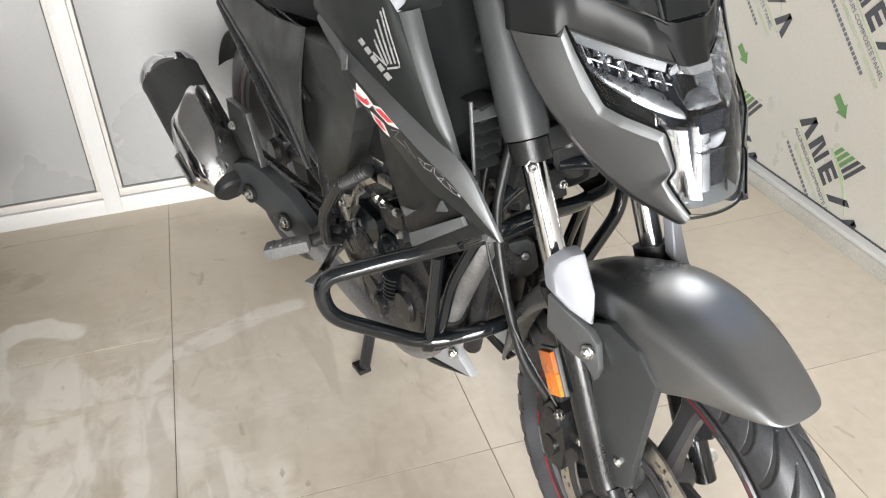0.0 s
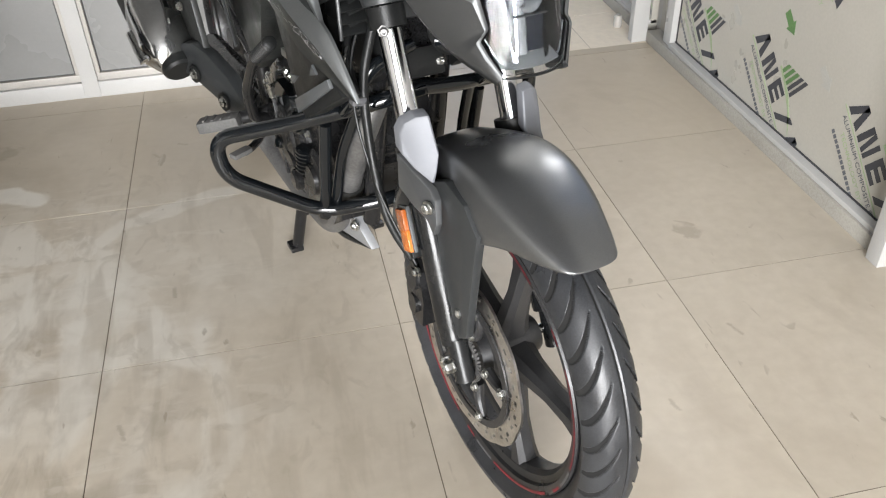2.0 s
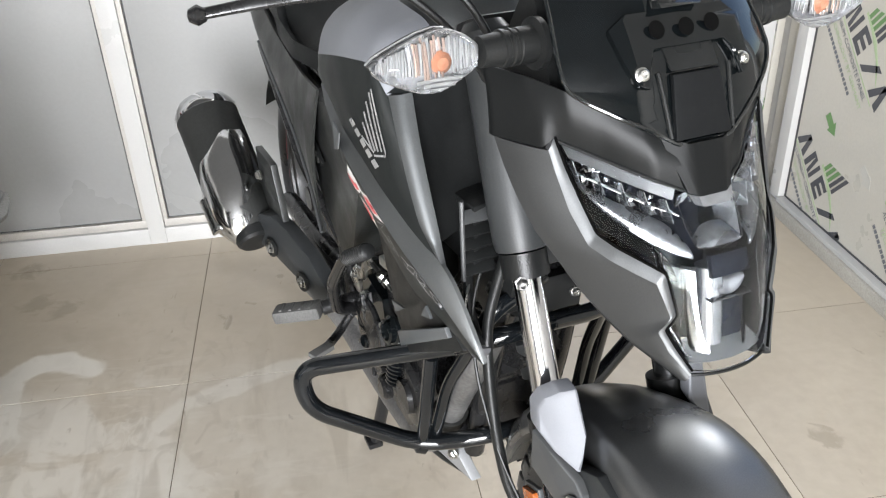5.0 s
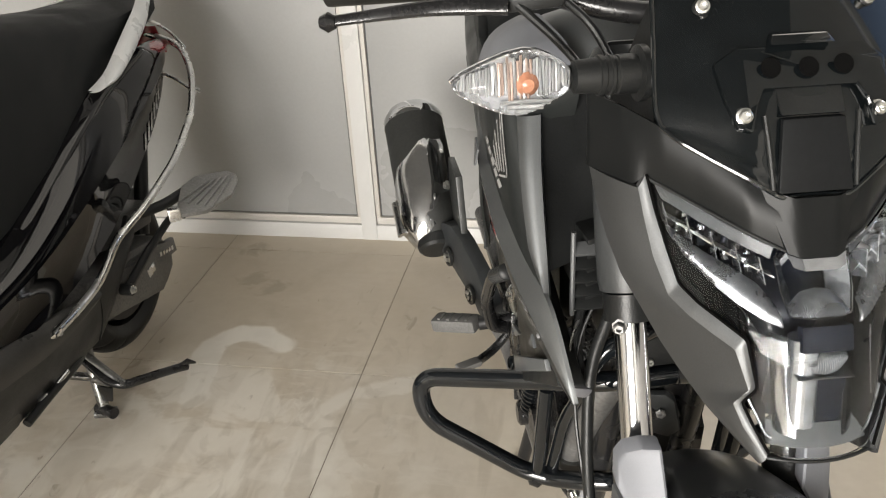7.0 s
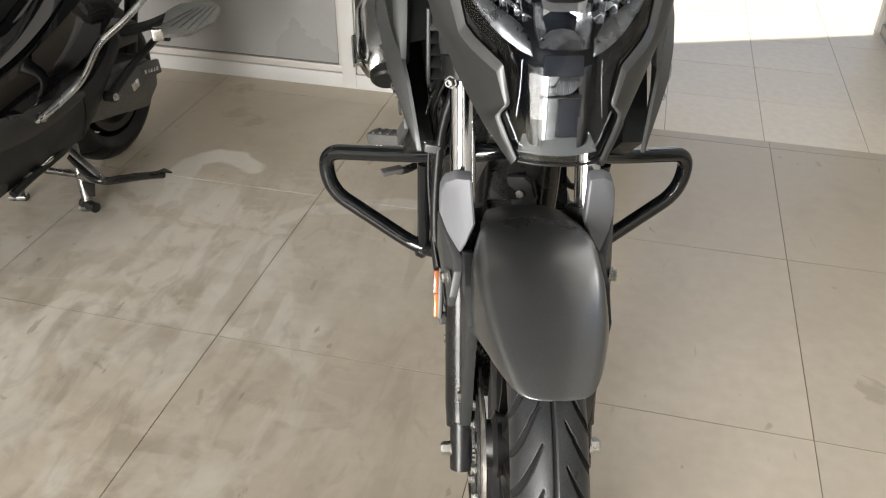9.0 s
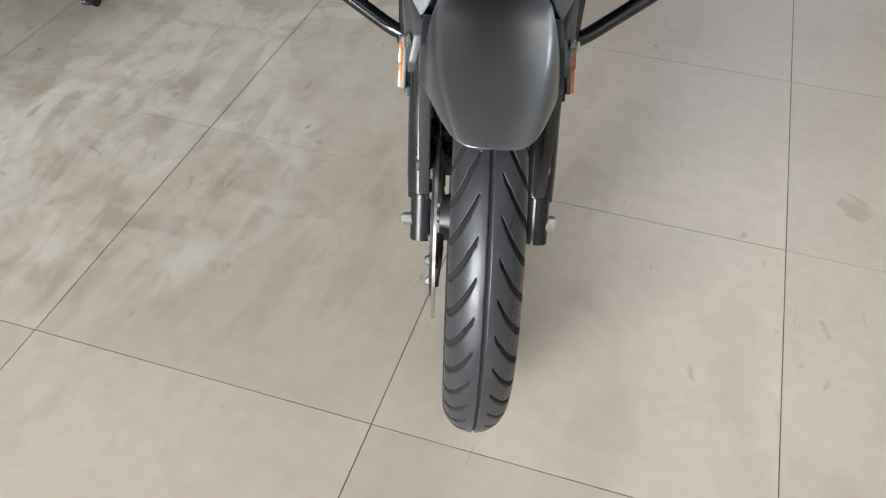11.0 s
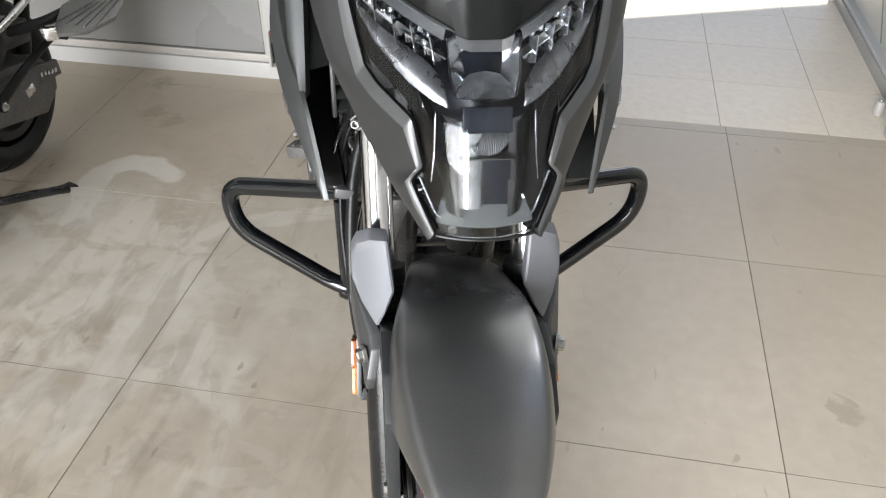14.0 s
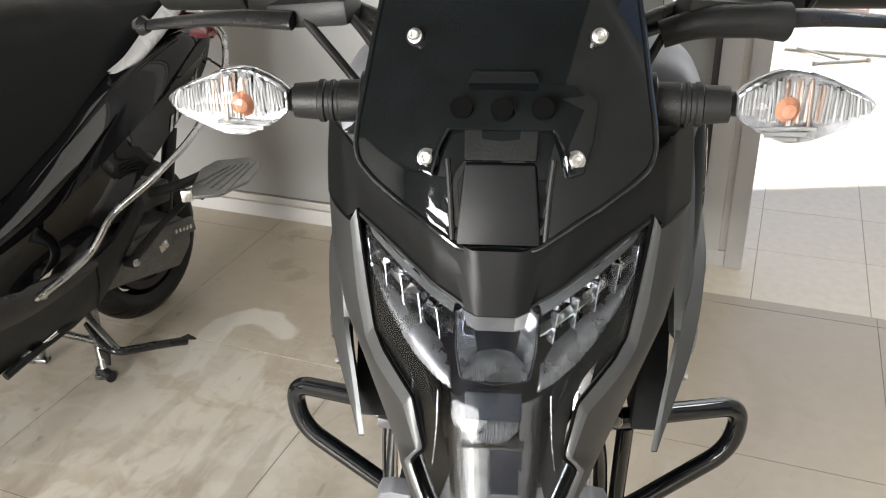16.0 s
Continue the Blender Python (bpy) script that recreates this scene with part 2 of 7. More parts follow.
def floor_tile_material():
    """Polished beige vitrified tile: cloudy veins, a dried film of wiped water, brown smears and tyre scuffs."""
    m = material("beige_vitrified_tile", (0.545, 0.480, 0.386), 0.38, 0, 30, 0.05, 0.012, 1.3, second=(0.595, 0.532, 0.438), island=0.05, rough_vary=0.06)
    nt = m.node_tree
    n, k = nt.nodes, nt.links
    b = n["Principled BSDF"]
    geo = n.new("ShaderNodeNewGeometry")
    base = b.inputs["Base Color"].links[0].from_socket
    rough = b.inputs["Roughness"].links[0].from_socket

    def noise_tex(scale, detail, distort, offset=(0, 0, 0), stretch=(1, 1, 1), turn=0.0):
        mp = n.new("ShaderNodeMapping")
        mp.inputs[2].default_value = (0, 0, turn)
        mp.inputs[1].default_value, mp.inputs[3].default_value = offset, stretch
        k.new(geo.outputs["Position"], mp.inputs[0])
        t = n.new("ShaderNodeTexNoise")
        t.inputs["Scale"].default_value, t.inputs["Detail"].default_value, t.inputs["Distortion"].default_value = scale, detail, distort
        k.new(mp.outputs[0], t.inputs["Vector"])
        return t.outputs[0]

    def ranged(sock, a, c, lo=0.0, hi=1.0):
        r = n.new("ShaderNodeMapRange")
        r.interpolation_type = "SMOOTHSTEP"
        for i, v in enumerate((a, c, lo, hi)):
            r.inputs[i + 1].default_value = v
        k.new(sock, r.inputs[0])
        return r.outputs[0]

    def math2(op, a, c):
        t = n.new("ShaderNodeMath")
        t.operation = op
        for i, v in enumerate((a, c)):
            if isinstance(v, (int, float)):
                t.inputs[i].default_value = v
            else:
                k.new(v, t.inputs[i])
        return t.outputs[0]

    def spot(x, y, r, soft, wob=0.5, scale=9):
        """A ragged round patch on the floor."""
        d = n.new("ShaderNodeVectorMath")
        d.operation = "DISTANCE"
        k.new(geo.outputs["Position"], d.inputs[0])
        d.inputs[1].default_value = (x, y, 0)
        w = math2("MULTIPLY", math2("SUBTRACT", noise_tex(scale, 4, 0.6), 0.5), wob)
        return ranged(math2("ADD", d.outputs["Value"], w), r, r + soft, 1.0, 0.0)

    def blend(col_in, fac, colour):
        mx = n.new("ShaderNodeMix")
        mx.data_type = "RGBA"
        mx.inputs[7].default_value = (*colour, 1)
        k.new(col_in, mx.inputs[6])
        k.new(fac, mx.inputs[0])
        return mx.outputs[2]

    def vmath(op, a, c):
        t = n.new("ShaderNodeVectorMath")
        t.operation = op
        for q, v in enumerate((a, c)):
            if isinstance(v, tuple):
                t.inputs[q].default_value = v
            else:
                k.new(v, t.inputs[q])
        return t

    def along(a, c):
        """Distance on the floor from the stroke between two points."""
        d = Vector((c[0] - a[0], c[1] - a[1], 0))
        rel = vmath("SUBTRACT", geo.outputs["Position"], (a[0], a[1], 0)).outputs[0]
        h = vmath("DOT_PRODUCT", rel, tuple(d / d.length_squared)).outputs["Value"]
        cl = n.new("ShaderNodeClamp")
        k.new(h, cl.inputs[0])
        sc = n.new("ShaderNodeVectorMath")
        sc.operation = "SCALE"
        sc.inputs[0].default_value = tuple(d)
        k.new(cl.outputs[0], sc.inputs["Scale"])
        return vmath("DISTANCE", rel, sc.outputs[0]).outputs["Value"]

    def trail(pts, w, soft, wob=0.06, scale=12, shift=0.0):
        """A ragged mark that follows a line of points; w: half its width."""
        d = None
        for a, c in zip(pts, pts[1:]):
            q = along(a, c)
            d = q if d is None else math2("MINIMUM", d, q)
        wobble = math2("MULTIPLY", math2("SUBTRACT", noise_tex(scale, 4, 0.8, (shift, shift * 2, 0)), 0.5), wob)
        return ranged(math2("ADD", d, wobble), w, w + soft, 1.0, 0.0)

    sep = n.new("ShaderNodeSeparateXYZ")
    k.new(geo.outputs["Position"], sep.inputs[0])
    # broad soft clouds, and a browner tone that deepens towards the partition
    col = blend(base, math2("MULTIPLY", ranged(noise_tex(1.5, 5, 0.8, (3, 1, 0)), 0.44, 0.68), 0.26), (0.40, 0.345, 0.265))
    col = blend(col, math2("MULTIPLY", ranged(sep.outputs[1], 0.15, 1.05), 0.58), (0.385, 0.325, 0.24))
    # dried water: a hooked band, a splash and a tongue with a pale sheet below them
    sheet = math2("MULTIPLY", math2("MULTIPLY", spot(-0.28, 0.22, 0.30, 0.22, 0.45, 4), ranged(noise_tex(5.5, 6, 1.6, (2, 0, 0)), 0.40, 0.54)), 0.62)
    sheet = math2("MAXIMUM", sheet, math2("MULTIPLY", spot(0.16, 0.36, 0.20, 0.16, 0.35, 5), 0.20))
    hook = math2("MULTIPLY", trail([(-0.37, 0.47), (-0.41, 0.60), (-0.42, 0.69), (-0.37, 0.735), (-0.30, 0.735), (-0.235, 0.70)], 0.030, 0.016, 0.060, 9), 0.90)
    tongue = math2("MULTIPLY", trail([(-0.045, 0.46), (0.0, 0.525), (0.10, 0.565), (0.22, 0.615), (0.30, 0.625)], 0.020, 0.020, 0.05, 10, 3.0), 0.65)
    splash = math2("MULTIPLY", math2("MULTIPLY", spot(-0.105, 0.44, 0.055, 0.015, 0.10, 30), ranged(noise_tex(32, 3, 1.5, (1, 6, 0), (1.0, 0.5, 1)), 0.36, 0.58, 0.45, 1.0)), 0.62)
    lower = math2("MULTIPLY", trail([(-0.42, 0.12), (-0.30, 0.16), (-0.20, 0.28), (-0.12, 0.36)], 0.020, 0.03, 0.12, 8, 5.0), 0.40)
    film = sheet
    for m2 in (hook, tongue, splash, lower):
        film = math2("MAXIMUM", film, m2)
    col = blend(col, film, (0.70, 0.665, 0.595))
    # mottled smears on the tiles before the scooter, longer and fainter ones under the motorcycle's nose
    mottle = math2("MULTIPLY", math2("MULTIPLY", ranged(noise_tex(8.0, 9, 0.9, (6, 3, 0), (1.2, 0.7, 1), 0.7), 0.46, 0.62), spot(-0.26, -0.20, 0.36, 0.22, 0.30, 4)), 0.60)
    col = blend(col, mottle, (0.345, 0.295, 0.23))
    pale = math2("MULTIPLY", math2("MULTIPLY", ranged(noise_tex(5.5, 9, 0.9, (1, 8, 0), (1.1, 0.6, 1), 0.8), 0.48, 0.62), spot(-0.24, -0.10, 0.42, 0.26, 0.30, 4)), 0.60)
    col = blend(col, pale, (0.70, 0.665, 0.595))
    streak = math2("MULTIPLY", math2("MULTIPLY", ranged(noise_tex(8, 4, 0.3, (5, 2, 0), (1.7, 0.30, 1), 0.35), 0.53, 0.64), spot(0.20, 0.08, 0.45, 0.40, 0.3, 4)), 0.36)
    col = blend(col, streak, (0.335, 0.285, 0.215))
    smudge = math2("MULTIPLY", ranged(noise_tex(3.2, 6, 1.2, (7, 1, 0), (1.0, 0.6, 1), 0.8), 0.53, 0.66), 0.30)
    col = blend(col, smudge, (0.37, 0.315, 0.24))
    # a few faint dark scuffs
    dark = None
    for a, c, w in (((0.120, 0.915), (0.142, 0.905), 0.006), ((0.055, 0.868), (0.068, 0.850), 0.005), ((0.130, 0.235), (0.134, 0.205), 0.003), ((0.045, -0.160), (0.058, -0.195), 0.004), ((-0.20, -0.140), (-0.17, -0.155), 0.005), ((1.055, -0.335), (1.062, -0.362), 0.003), ((1.262, -0.165), (1.275, -0.200), 0.004)):
        q = trail([a, c], w * 0.10, 0.007, 0.016, 70, a[0])
        dark = q if dark is None else math2("MAXIMUM", dark, q)
    col = blend(col, math2("MULTIPLY", dark, 0.42), (0.26, 0.21, 0.15))
    flecks = math2("MULTIPLY", ranged(noise_tex(22, 4, 0.6, (2, 9, 0), (1.4, 0.6, 1), 0.6), 0.66, 0.74), math2("MULTIPLY", ranged(noise_tex(2.2, 3, 0.5, (8, 3, 0)), 0.42, 0.56), 0.60))
    col = blend(col, flecks, (0.27, 0.22, 0.16))
    # trodden-in grime: small ragged blots, and finer pale wipe marks between them
    grime = math2("MULTIPLY", math2("MULTIPLY", ranged(noise_tex(15, 8, 1.0, (4, 7, 0), (1.25, 0.75, 1), 0.5), 0.52, 0.66), ranged(noise_tex(2.6, 4, 0.7, (1, 5, 0)), 0.38, 0.60, 0.25, 1.0)), math2("ADD", math2("MULTIPLY", spot(-0.15, 0.10, 0.60, 0.40, 0.4, 4), 0.26), 0.07))
    col = blend(col, grime, (0.335, 0.285, 0.215))
    wiped = math2("MULTIPLY", ranged(noise_tex(10, 7, 1.4, (9, 2, 0), (0.55, 1.5, 1), 0.9), 0.54, 0.66), math2("ADD", math2("MULTIPLY", spot(-0.25, 0.10, 0.45, 0.35, 0.4, 4), 0.24), 0.03))
    col = blend(col, wiped, (0.68, 0.64, 0.565))
    stains = math2("MULTIPLY", spot(1.325, 0.165, 0.018, 0.020, 0.10, 22), 0.42)
    for x, y, r, a in ((-0.50, 1.21, 0.01, 0.5), (-0.44, 1.02, 0.012, 0.40), (-0.36, 0.98, 0.010, 0.40), (-0.62, 0.52, 0.07, 0.35)):
        stains = math2("MAXIMUM", stains, math2("MULTIPLY", spot(x, y, r, 0.045, 0.13, 26), a))
    col = blend(col, stains, (0.25, 0.20, 0.14))
    dirt = smudge
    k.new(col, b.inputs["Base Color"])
    k.new(math2("ADD", rough, math2("ADD", math2("MULTIPLY", film, 0.25), math2("MULTIPLY", dirt, 0.25))), b.inputs["Roughness"])
    return m


tile_mat = floor_tile_material()


# ---------------- mesh helpers ----------------
def part(name, bm, mat, parent=None, label="", sharp=32):
    """Links a bmesh as ONE mesh object, under a thing or a part if given."""
    bmesh.ops.recalc_face_normals(bm, faces=bm.faces)
    me = bpy.data.meshes.new(name)
    bm.to_mesh(me)
    bm.free()
    for p in me.polygons:
        p.use_smooth = True
    me.set_sharp_from_angle(angle=radians(sharp))
    me.materials.append(mat)
    ob = new(name, me)
    if parent:
        ob.parent = parent
    if label:
        tagged(ob, label)
    return ob


def thing(name, m, label, category, group="", kind=""):
    ob = new(name)
    ob.matrix_world = m
    return tagged(ob, label, category, group, kind)


def B():
    return bmesh.new()


def box(bm, c, s, rot=(0, 0, 0), bevel=0.0, seg=2):
    t = bmesh.new()
    bmesh.ops.create_cube(t, size=1)
    for v in t.verts:
        v.co = Vector((v.co.x * s[0], v.co.y * s[1], v.co.z * s[2]))
    if bevel:
        bmesh.ops.bevel(t, geom=t.edges[:], offset=bevel, segments=seg, profile=0.6, affect="EDGES")
    m = Matrix.Translation(c) @ Euler([radians(a) for a in rot]).to_matrix().to_4x4()
    return merge(bm, t, m)


def merge(bm, t, m=Matrix.Identity(4)):
    made = {v: bm.verts.new(m @ v.co) for v in t.verts}
    for f in t.faces:
        bm.faces.new([made[v] for v in f.verts])
    t.free()
    return bm


def frame_of(d):
    d = Vector(d).normalized()
    a = d.orthogonal().normalized()
    return a, d.cross(a)


def rounded(pts, r, n=5):
    """A polyline whose corners are rounded off."""
    pts = [Vector(p) for p in pts]
    out = [pts[0]]
    for a, b, c in zip(pts, pts[1:], pts[2:]):
        q = min(r, (a - b).length * 0.48, (c - b).length * 0.48)
        s, e = b + (a - b).normalized() * q, b + (c - b).normalized() * q
        for i in range(n + 1):
            t = i / n
            out.append((1 - t) ** 2 * s + 2 * t * (1 - t) * b + t * t * e)
    out.append(pts[-1])
    return out


def tube(bm, pts, r, seg=12, fillet=0.03, caps=True, n=5, flat=1.0):
    """A round bar along a path; r may be one radius or two, for a taper."""
    path = rounded(pts, fillet, n) if len(pts) > 2 else [Vector(p) for p in pts]
    r0, r1 = r if isinstance(r, tuple) else (r, r)
    d = (path[1] - path[0]).normalized()
    a, _ = frame_of(d)
    rings = []
    for i, p in enumerate(path):
        nd = (path[min(i + 1, len(path) - 1)] - path[max(i - 1, 0)]).normalized()
        a = (a - nd * a.dot(nd)).normalized()
        b = nd.cross(a)
        rr = r0 + (r1 - r0) * i / (len(path) - 1)
        rings.append([bm.verts.new(p + a * math.cos(t) * rr + b * math.sin(t) * rr * flat) for t in (2 * math.pi * j / seg for j in range(seg))])
    stitch(bm, rings, True, caps)
    return bm


def stitch(bm, rings, closed, caps):
    for u, v in zip(rings, rings[1:]):
        n = len(u)
        for j in range(n if closed else n - 1):
            bm.faces.new((u[j], u[(j + 1) % n], v[(j + 1) % n], v[j]))
    if caps and closed:
        bm.faces.new(rings[0][::-1])
        bm.faces.new(rings[-1])


def lathe(bm, prof, origin, axis, seg=32, loop=False, arc=2 * math.pi):
    """Turns a profile of (along, radius) round an axis; loop: the profile closes on itself."""
    d = Vector(axis).normalized()
    a, b = frame_of(d)
    o = Vector(origin)
    full = arc > 6.28
    rings = []
    for i in range(seg if full else seg + 1):
        t = arc * i / seg
        q = a * math.cos(t) + b * math.sin(t)
        rings.append([bm.verts.new(o + d * h + q * r) for h, r in prof])
    if full:
        rings.append(rings[0])
    for u, v in zip(rings, rings[1:]):
        n = len(prof)
        for j in range(n if loop else n - 1):
            k = (j + 1) % n
            bm.faces.new((u[j], u[k], v[k], v[j]))
    if not loop and full:
        for e in (0, -1):
            if prof[e][1] > 1e-5:
                bm.faces.new([r[e] for r in rings[:-1]])
    return bm


def loft(bm, sections, caps=True):
    stitch(bm, [[bm.verts.new(p) for p in s] for s in sections], True, caps)
    return bm


def prism(bm, pts, vec, bevel=0.0):
    """A flat outline given thickness."""
    t = bmesh.new()
    v = Vector(vec)
    lo = [t.verts.new(Vector(p)) for p in pts]
    hi = [t.verts.new(Vector(p) + v) for p in pts]
    t.faces.new(lo[::-1])
    t.faces.new(hi)
    for i in range(len(pts)):
        j = (i + 1) % len(pts)
        t.faces.new((lo[i], lo[j], hi[j], hi[i]))
    if bevel:
        bmesh.ops.recalc_face_normals(t, faces=t.faces)
        bmesh.ops.bevel(t, geom=t.edges[:], offset=bevel, segments=2, profile=0.6, affect="EDGES", clamp_overlap=True)
    return merge(bm, t)


def resample(pts, n):
    pts = [Vector(p) for p in pts]
    d = [0.0]
    for a, b in zip(pts, pts[1:]):
        d.append(d[-1] + (b - a).length)
    out = []
    for i in range(n + 1):
        s = d[-1] * i / n
        j = max(k for k in range(len(d)) if d[k] <= s + 1e-9)
        j = min(j, len(pts) - 2)
        f = (s - d[j]) / max(1e-9, d[j + 1] - d[j])
        out.append(pts[j].lerp(pts[j + 1], f))
    return out


def smooth(pts, times=1):
    for _ in range(times):
        pts = [pts[0]] + [(a + 2 * b + c) / 4 for a, b, c in zip(pts, pts[1:], pts[2:])] + [pts[-1]]
    return pts


def skin(bm, rows, thick):
    """A shell of some thickness over a grid of points; thick: a vector to its back."""
    t = Vector(thick)
    n, m = len(rows), len(rows[0])
    f = [[bm.verts.new(p) for p in r] for r in rows]
    b = [[bm.verts.new(Vector(p) + t) for p in r] for r in rows]
    for i in range(n - 1):
        for j in range(m - 1):
            bm.faces.new((f[i][j], f[i][j + 1], f[i + 1][j + 1], f[i + 1][j]))
            bm.faces.new((b[i][j], b[i + 1][j], b[i + 1][j + 1], b[i][j + 1]))
    for i in range(n - 1):
        for j in (0, m - 1):
            bm.faces.new((f[i][j], f[i + 1][j], b[i + 1][j], b[i][j]))
    for j in range(m - 1):
        for i in (0, n - 1):
            bm.faces.new((f[i][j], f[i][j + 1], b[i][j + 1], b[i][j]))
    return bm


def ribbon(bm, ea, eb, thick, bulge=(0, 0, 0), n=14, m=6, soft=1, power=1.0):
    """A panel between two edges, bulging out between them."""
    a, b = smooth(resample(ea, n), soft), smooth(resample(eb, n), soft)
    w = Vector(bulge)
    return skin(bm, [[p.lerp(q, j / m) + w * math.sin(math.pi * j / m) ** power for j in range(m + 1)] for p, q in zip(a, b)], thick)


def mirrored(pts):
    return [(-x, y, z) for x, y, z in pts]


def bolt(name, p, d, r, mat, parent, label="", length=0.008, hexed=True):
    """A screw head with its socket, standing on the point p along d."""
    bm = B()
    d = Vector(d).normalized()
    p = Vector(p)
    lathe(bm, [(-0.002, r * 1.35), (0.0015, r * 1.35), (0.002, r), (length * 0.8, r), (length, r * 0.75), (length, r * 0.5), (length * 0.5, r * 0.42), (length * 0.5, 0.0)], p, d, 6 if hexed else 16)
    return part(name, bm, mat, parent, label, sharp=25)


# ---------------- the room ----------------
def slab(name, lo, hi, mat, parent=None, label="", bevel=0.0):
    c = [(a + b) / 2 for a, b in zip(lo, hi)]
    s = [b - a for a, b in zip(lo, hi)]
    return part(name, box(B(), c, s, bevel=bevel), mat, parent, label)


def structure(ob, label, category):
    return tagged(ob, label, category, "", "structure")


XL, XR, YF, YB, H = -3.6, 1.72, -5.4, 1.294, 3.0

floor = structure(slab("floor", (XL, YF, -0.12), (1.80, 1.2425, -0.0015), grout), "beige polished vitrified floor tiles with dusty smears", "floor")
floor_2 = structure(slab("floor_2", (-3.6, 1.2425, -0.12), (4.0, 4.7, -0.0012), pale_grout), "pale small square floor tiles beyond the doorway", "floor")
ground = structure(slab("ground", (-150, -150, -0.6), (150, 200, -0.125), concrete), "sunlit pale concrete ground outside", "ground")
yard = structure(slab("pavement", (-6, 4.7, -0.12), (9, 14, -0.004), concrete), "sunlit pale concrete yard outside the doorway", "pavement")

# partition behind the motorcycle: white aluminium posts, beads, dark gaskets and white panels
wall_back = structure(slab("wall_back", (XL, YB + 0.030, 0.0), (0.60, YB + 0.075, H), plaster), "white aluminium partition with flat white panels", "wall")
POSTS = [(-2.60, -2.552), (-1.395, -1.347), (-0.178, -0.130)]
for a, b in POSTS:
    slab("post", (a, YB, 0.0), (b, YB + 0.045, H), white_alu, wall_back, bevel=0.0015)
edges = [XL] + [v for p in POSTS for v in p] + [0.60]
for a, b in zip(edges[0::2], edges[1::2]):
    slab("skirting", (a, YB + 0.001, 0.0), (b, YB + 0.040, 0.050), white_alu, wall_back, bevel=0.001)
    slab("bead", (a, YB + 0.012, 0.0502), (b, YB + 0.040, 0.074), grey_bead, wall_back, bevel=0.002)
    slab("bead", (a, YB + 0.010, 0.0745), (a + 0.013, YB + 0.040, 2.4), grey_bead, wall_back, bevel=0.002)
    slab("bead", (b - 0.013, YB + 0.010, 0.0745), (b, YB + 0.040, 2.4), grey_bead, wall_back, bevel=0.002)
    slab("gasket", (a + 0.0132, YB + 0.022, 0.0745), (b - 0.0132, YB + 0.027, 2.4), dark_gap, wall_back)
    slab("panel", (a + 0.0172, YB + 0.018, 0.0785), (b - 0.0172, YB + 0.0265, 2.396), panel_white, wall_back, bevel=0.001)
    slab("head_rail", (a, YB + 0.002, 2.4), (b, YB + 0.040, 2.46), white_alu, wall_back)

# the aluminium door frame that ends the partition at the doorway
YD = 1.402
wall_end = structure(slab("wall_back_2", (0.602, YD + 0.020, 0.0), (0.804, YD + 0.040, H), panel_white), "white aluminium door frame at the end of the partition", "wall")
slab("bottom_rail", (0.602, YD + 0.003, 0.0), (0.804, YD + 0.0198, 0.05), white_alu, wall_end, bevel=0.001)
slab("gasket", (0.712, YD + 0.008, 0.052), (0.730, YD + 0.0198, H), dark_gap, wall_end)
slab("stile", (0.730, YD + 0.002, 0.0502), (0.785, YD + 0.0196, H), white_alu, wall_end, bevel=0.001)
slab("gasket", (0.785, YD + 0.010, 0.0502), (0.805, YD + 0.0396, H), grey_bead, wall_end)
slab("post", (0.805, YD, 0.0), (0.853, YD + 0.055, H), white_alu, wall_end, bevel=0.0015)

# wall of film-covered composite panels on the doorway's other side
wall_right = structure(slab("wall_right", (1.745, -0.075, 0.0), (1.80, 1.30, 1.02), plaster), "composite panel wall in printed protective film, aluminium framed", "wall")
slab("gasket", (1.718, -0.030, 0.0542), (1.7446, 1.098, 0.0575), dark_gap, wall_right)
slab("panel", (1.722, -0.030, 0.050), (1.7448, 1.100, 1.0), film_grey, wall_right, "grey protective film printed with repeated marks")
slab("window_rail", (1.700, -0.030, 1.0), (1.7446, 1.098, 1.05), white_alu, wall_right, bevel=0.001)
slab("wall_over_window", (1.745, -0.075, 2.50), (1.80, 1.30, H), plaster, wall_right)
slab("wall_by_door", (1.745, 1.10, 1.0201), (1.80, 1.30, 2.4999), plaster, wall_right)
slab("wall_beyond_door", (1.745, 1.3001, 0.0), (1.80, 2.36, H), plaster, wall_right)
slab("panel", (1.735, 1.150, 0.040), (1.7448, 1.250, 2.5), film_grey, wall_right)
slab("panel", (1.722, 1.300, 0.040), (1.7448, 2.330, 2.5), film_grey, wall_right)
slab("bottom_rail", (1.687, -0.030, 0.0), (1.7445, 1.250, 0.040), plinth_grey, wall_right, bevel=0.001)
slab("glazing_bead", (1.694, -0.030, 0.0402), (1.7446, 1.098, 0.054), white_alu, wall_right, bevel=0.002)
slab("bottom_rail", (1.687, 1.300, 0.0), (1.7445, 2.330, 0.040), plinth_grey, wall_right, bevel=0.001)
slab("glazing_bead", (1.694, 1.300, 0.0402), (1.7446, 2.330, 0.054), white_alu, wall_right, bevel=0.002)
slab("post", (1.668, -0.072, 0.0), (1.7447, -0.030, H), white_alu, wall_right, bevel=0.0015)
slab("post", (1.700, 1.100, 0.041), (1.7449, 1.150, H), white_alu, wall_right, bevel=0.0015)
slab("gasket", (1.7205, 1.092, 0.044), (1.7225, 1.100, H), dark_gap, wall_right)
slab("jamb", (1.635, 1.252, 0.0), (1.690, 1.285, H), white_alu, wall_right, bevel=0.0015)
slab("post", (1.672, 2.330, 0.0), (1.7449, 2.372, H), white_alu, wall_right, bevel=0.0015)
slab("head_rail", (1.700, -0.030, 2.5), (1.7446, 1.098, 2.56), white_alu, wall_right)

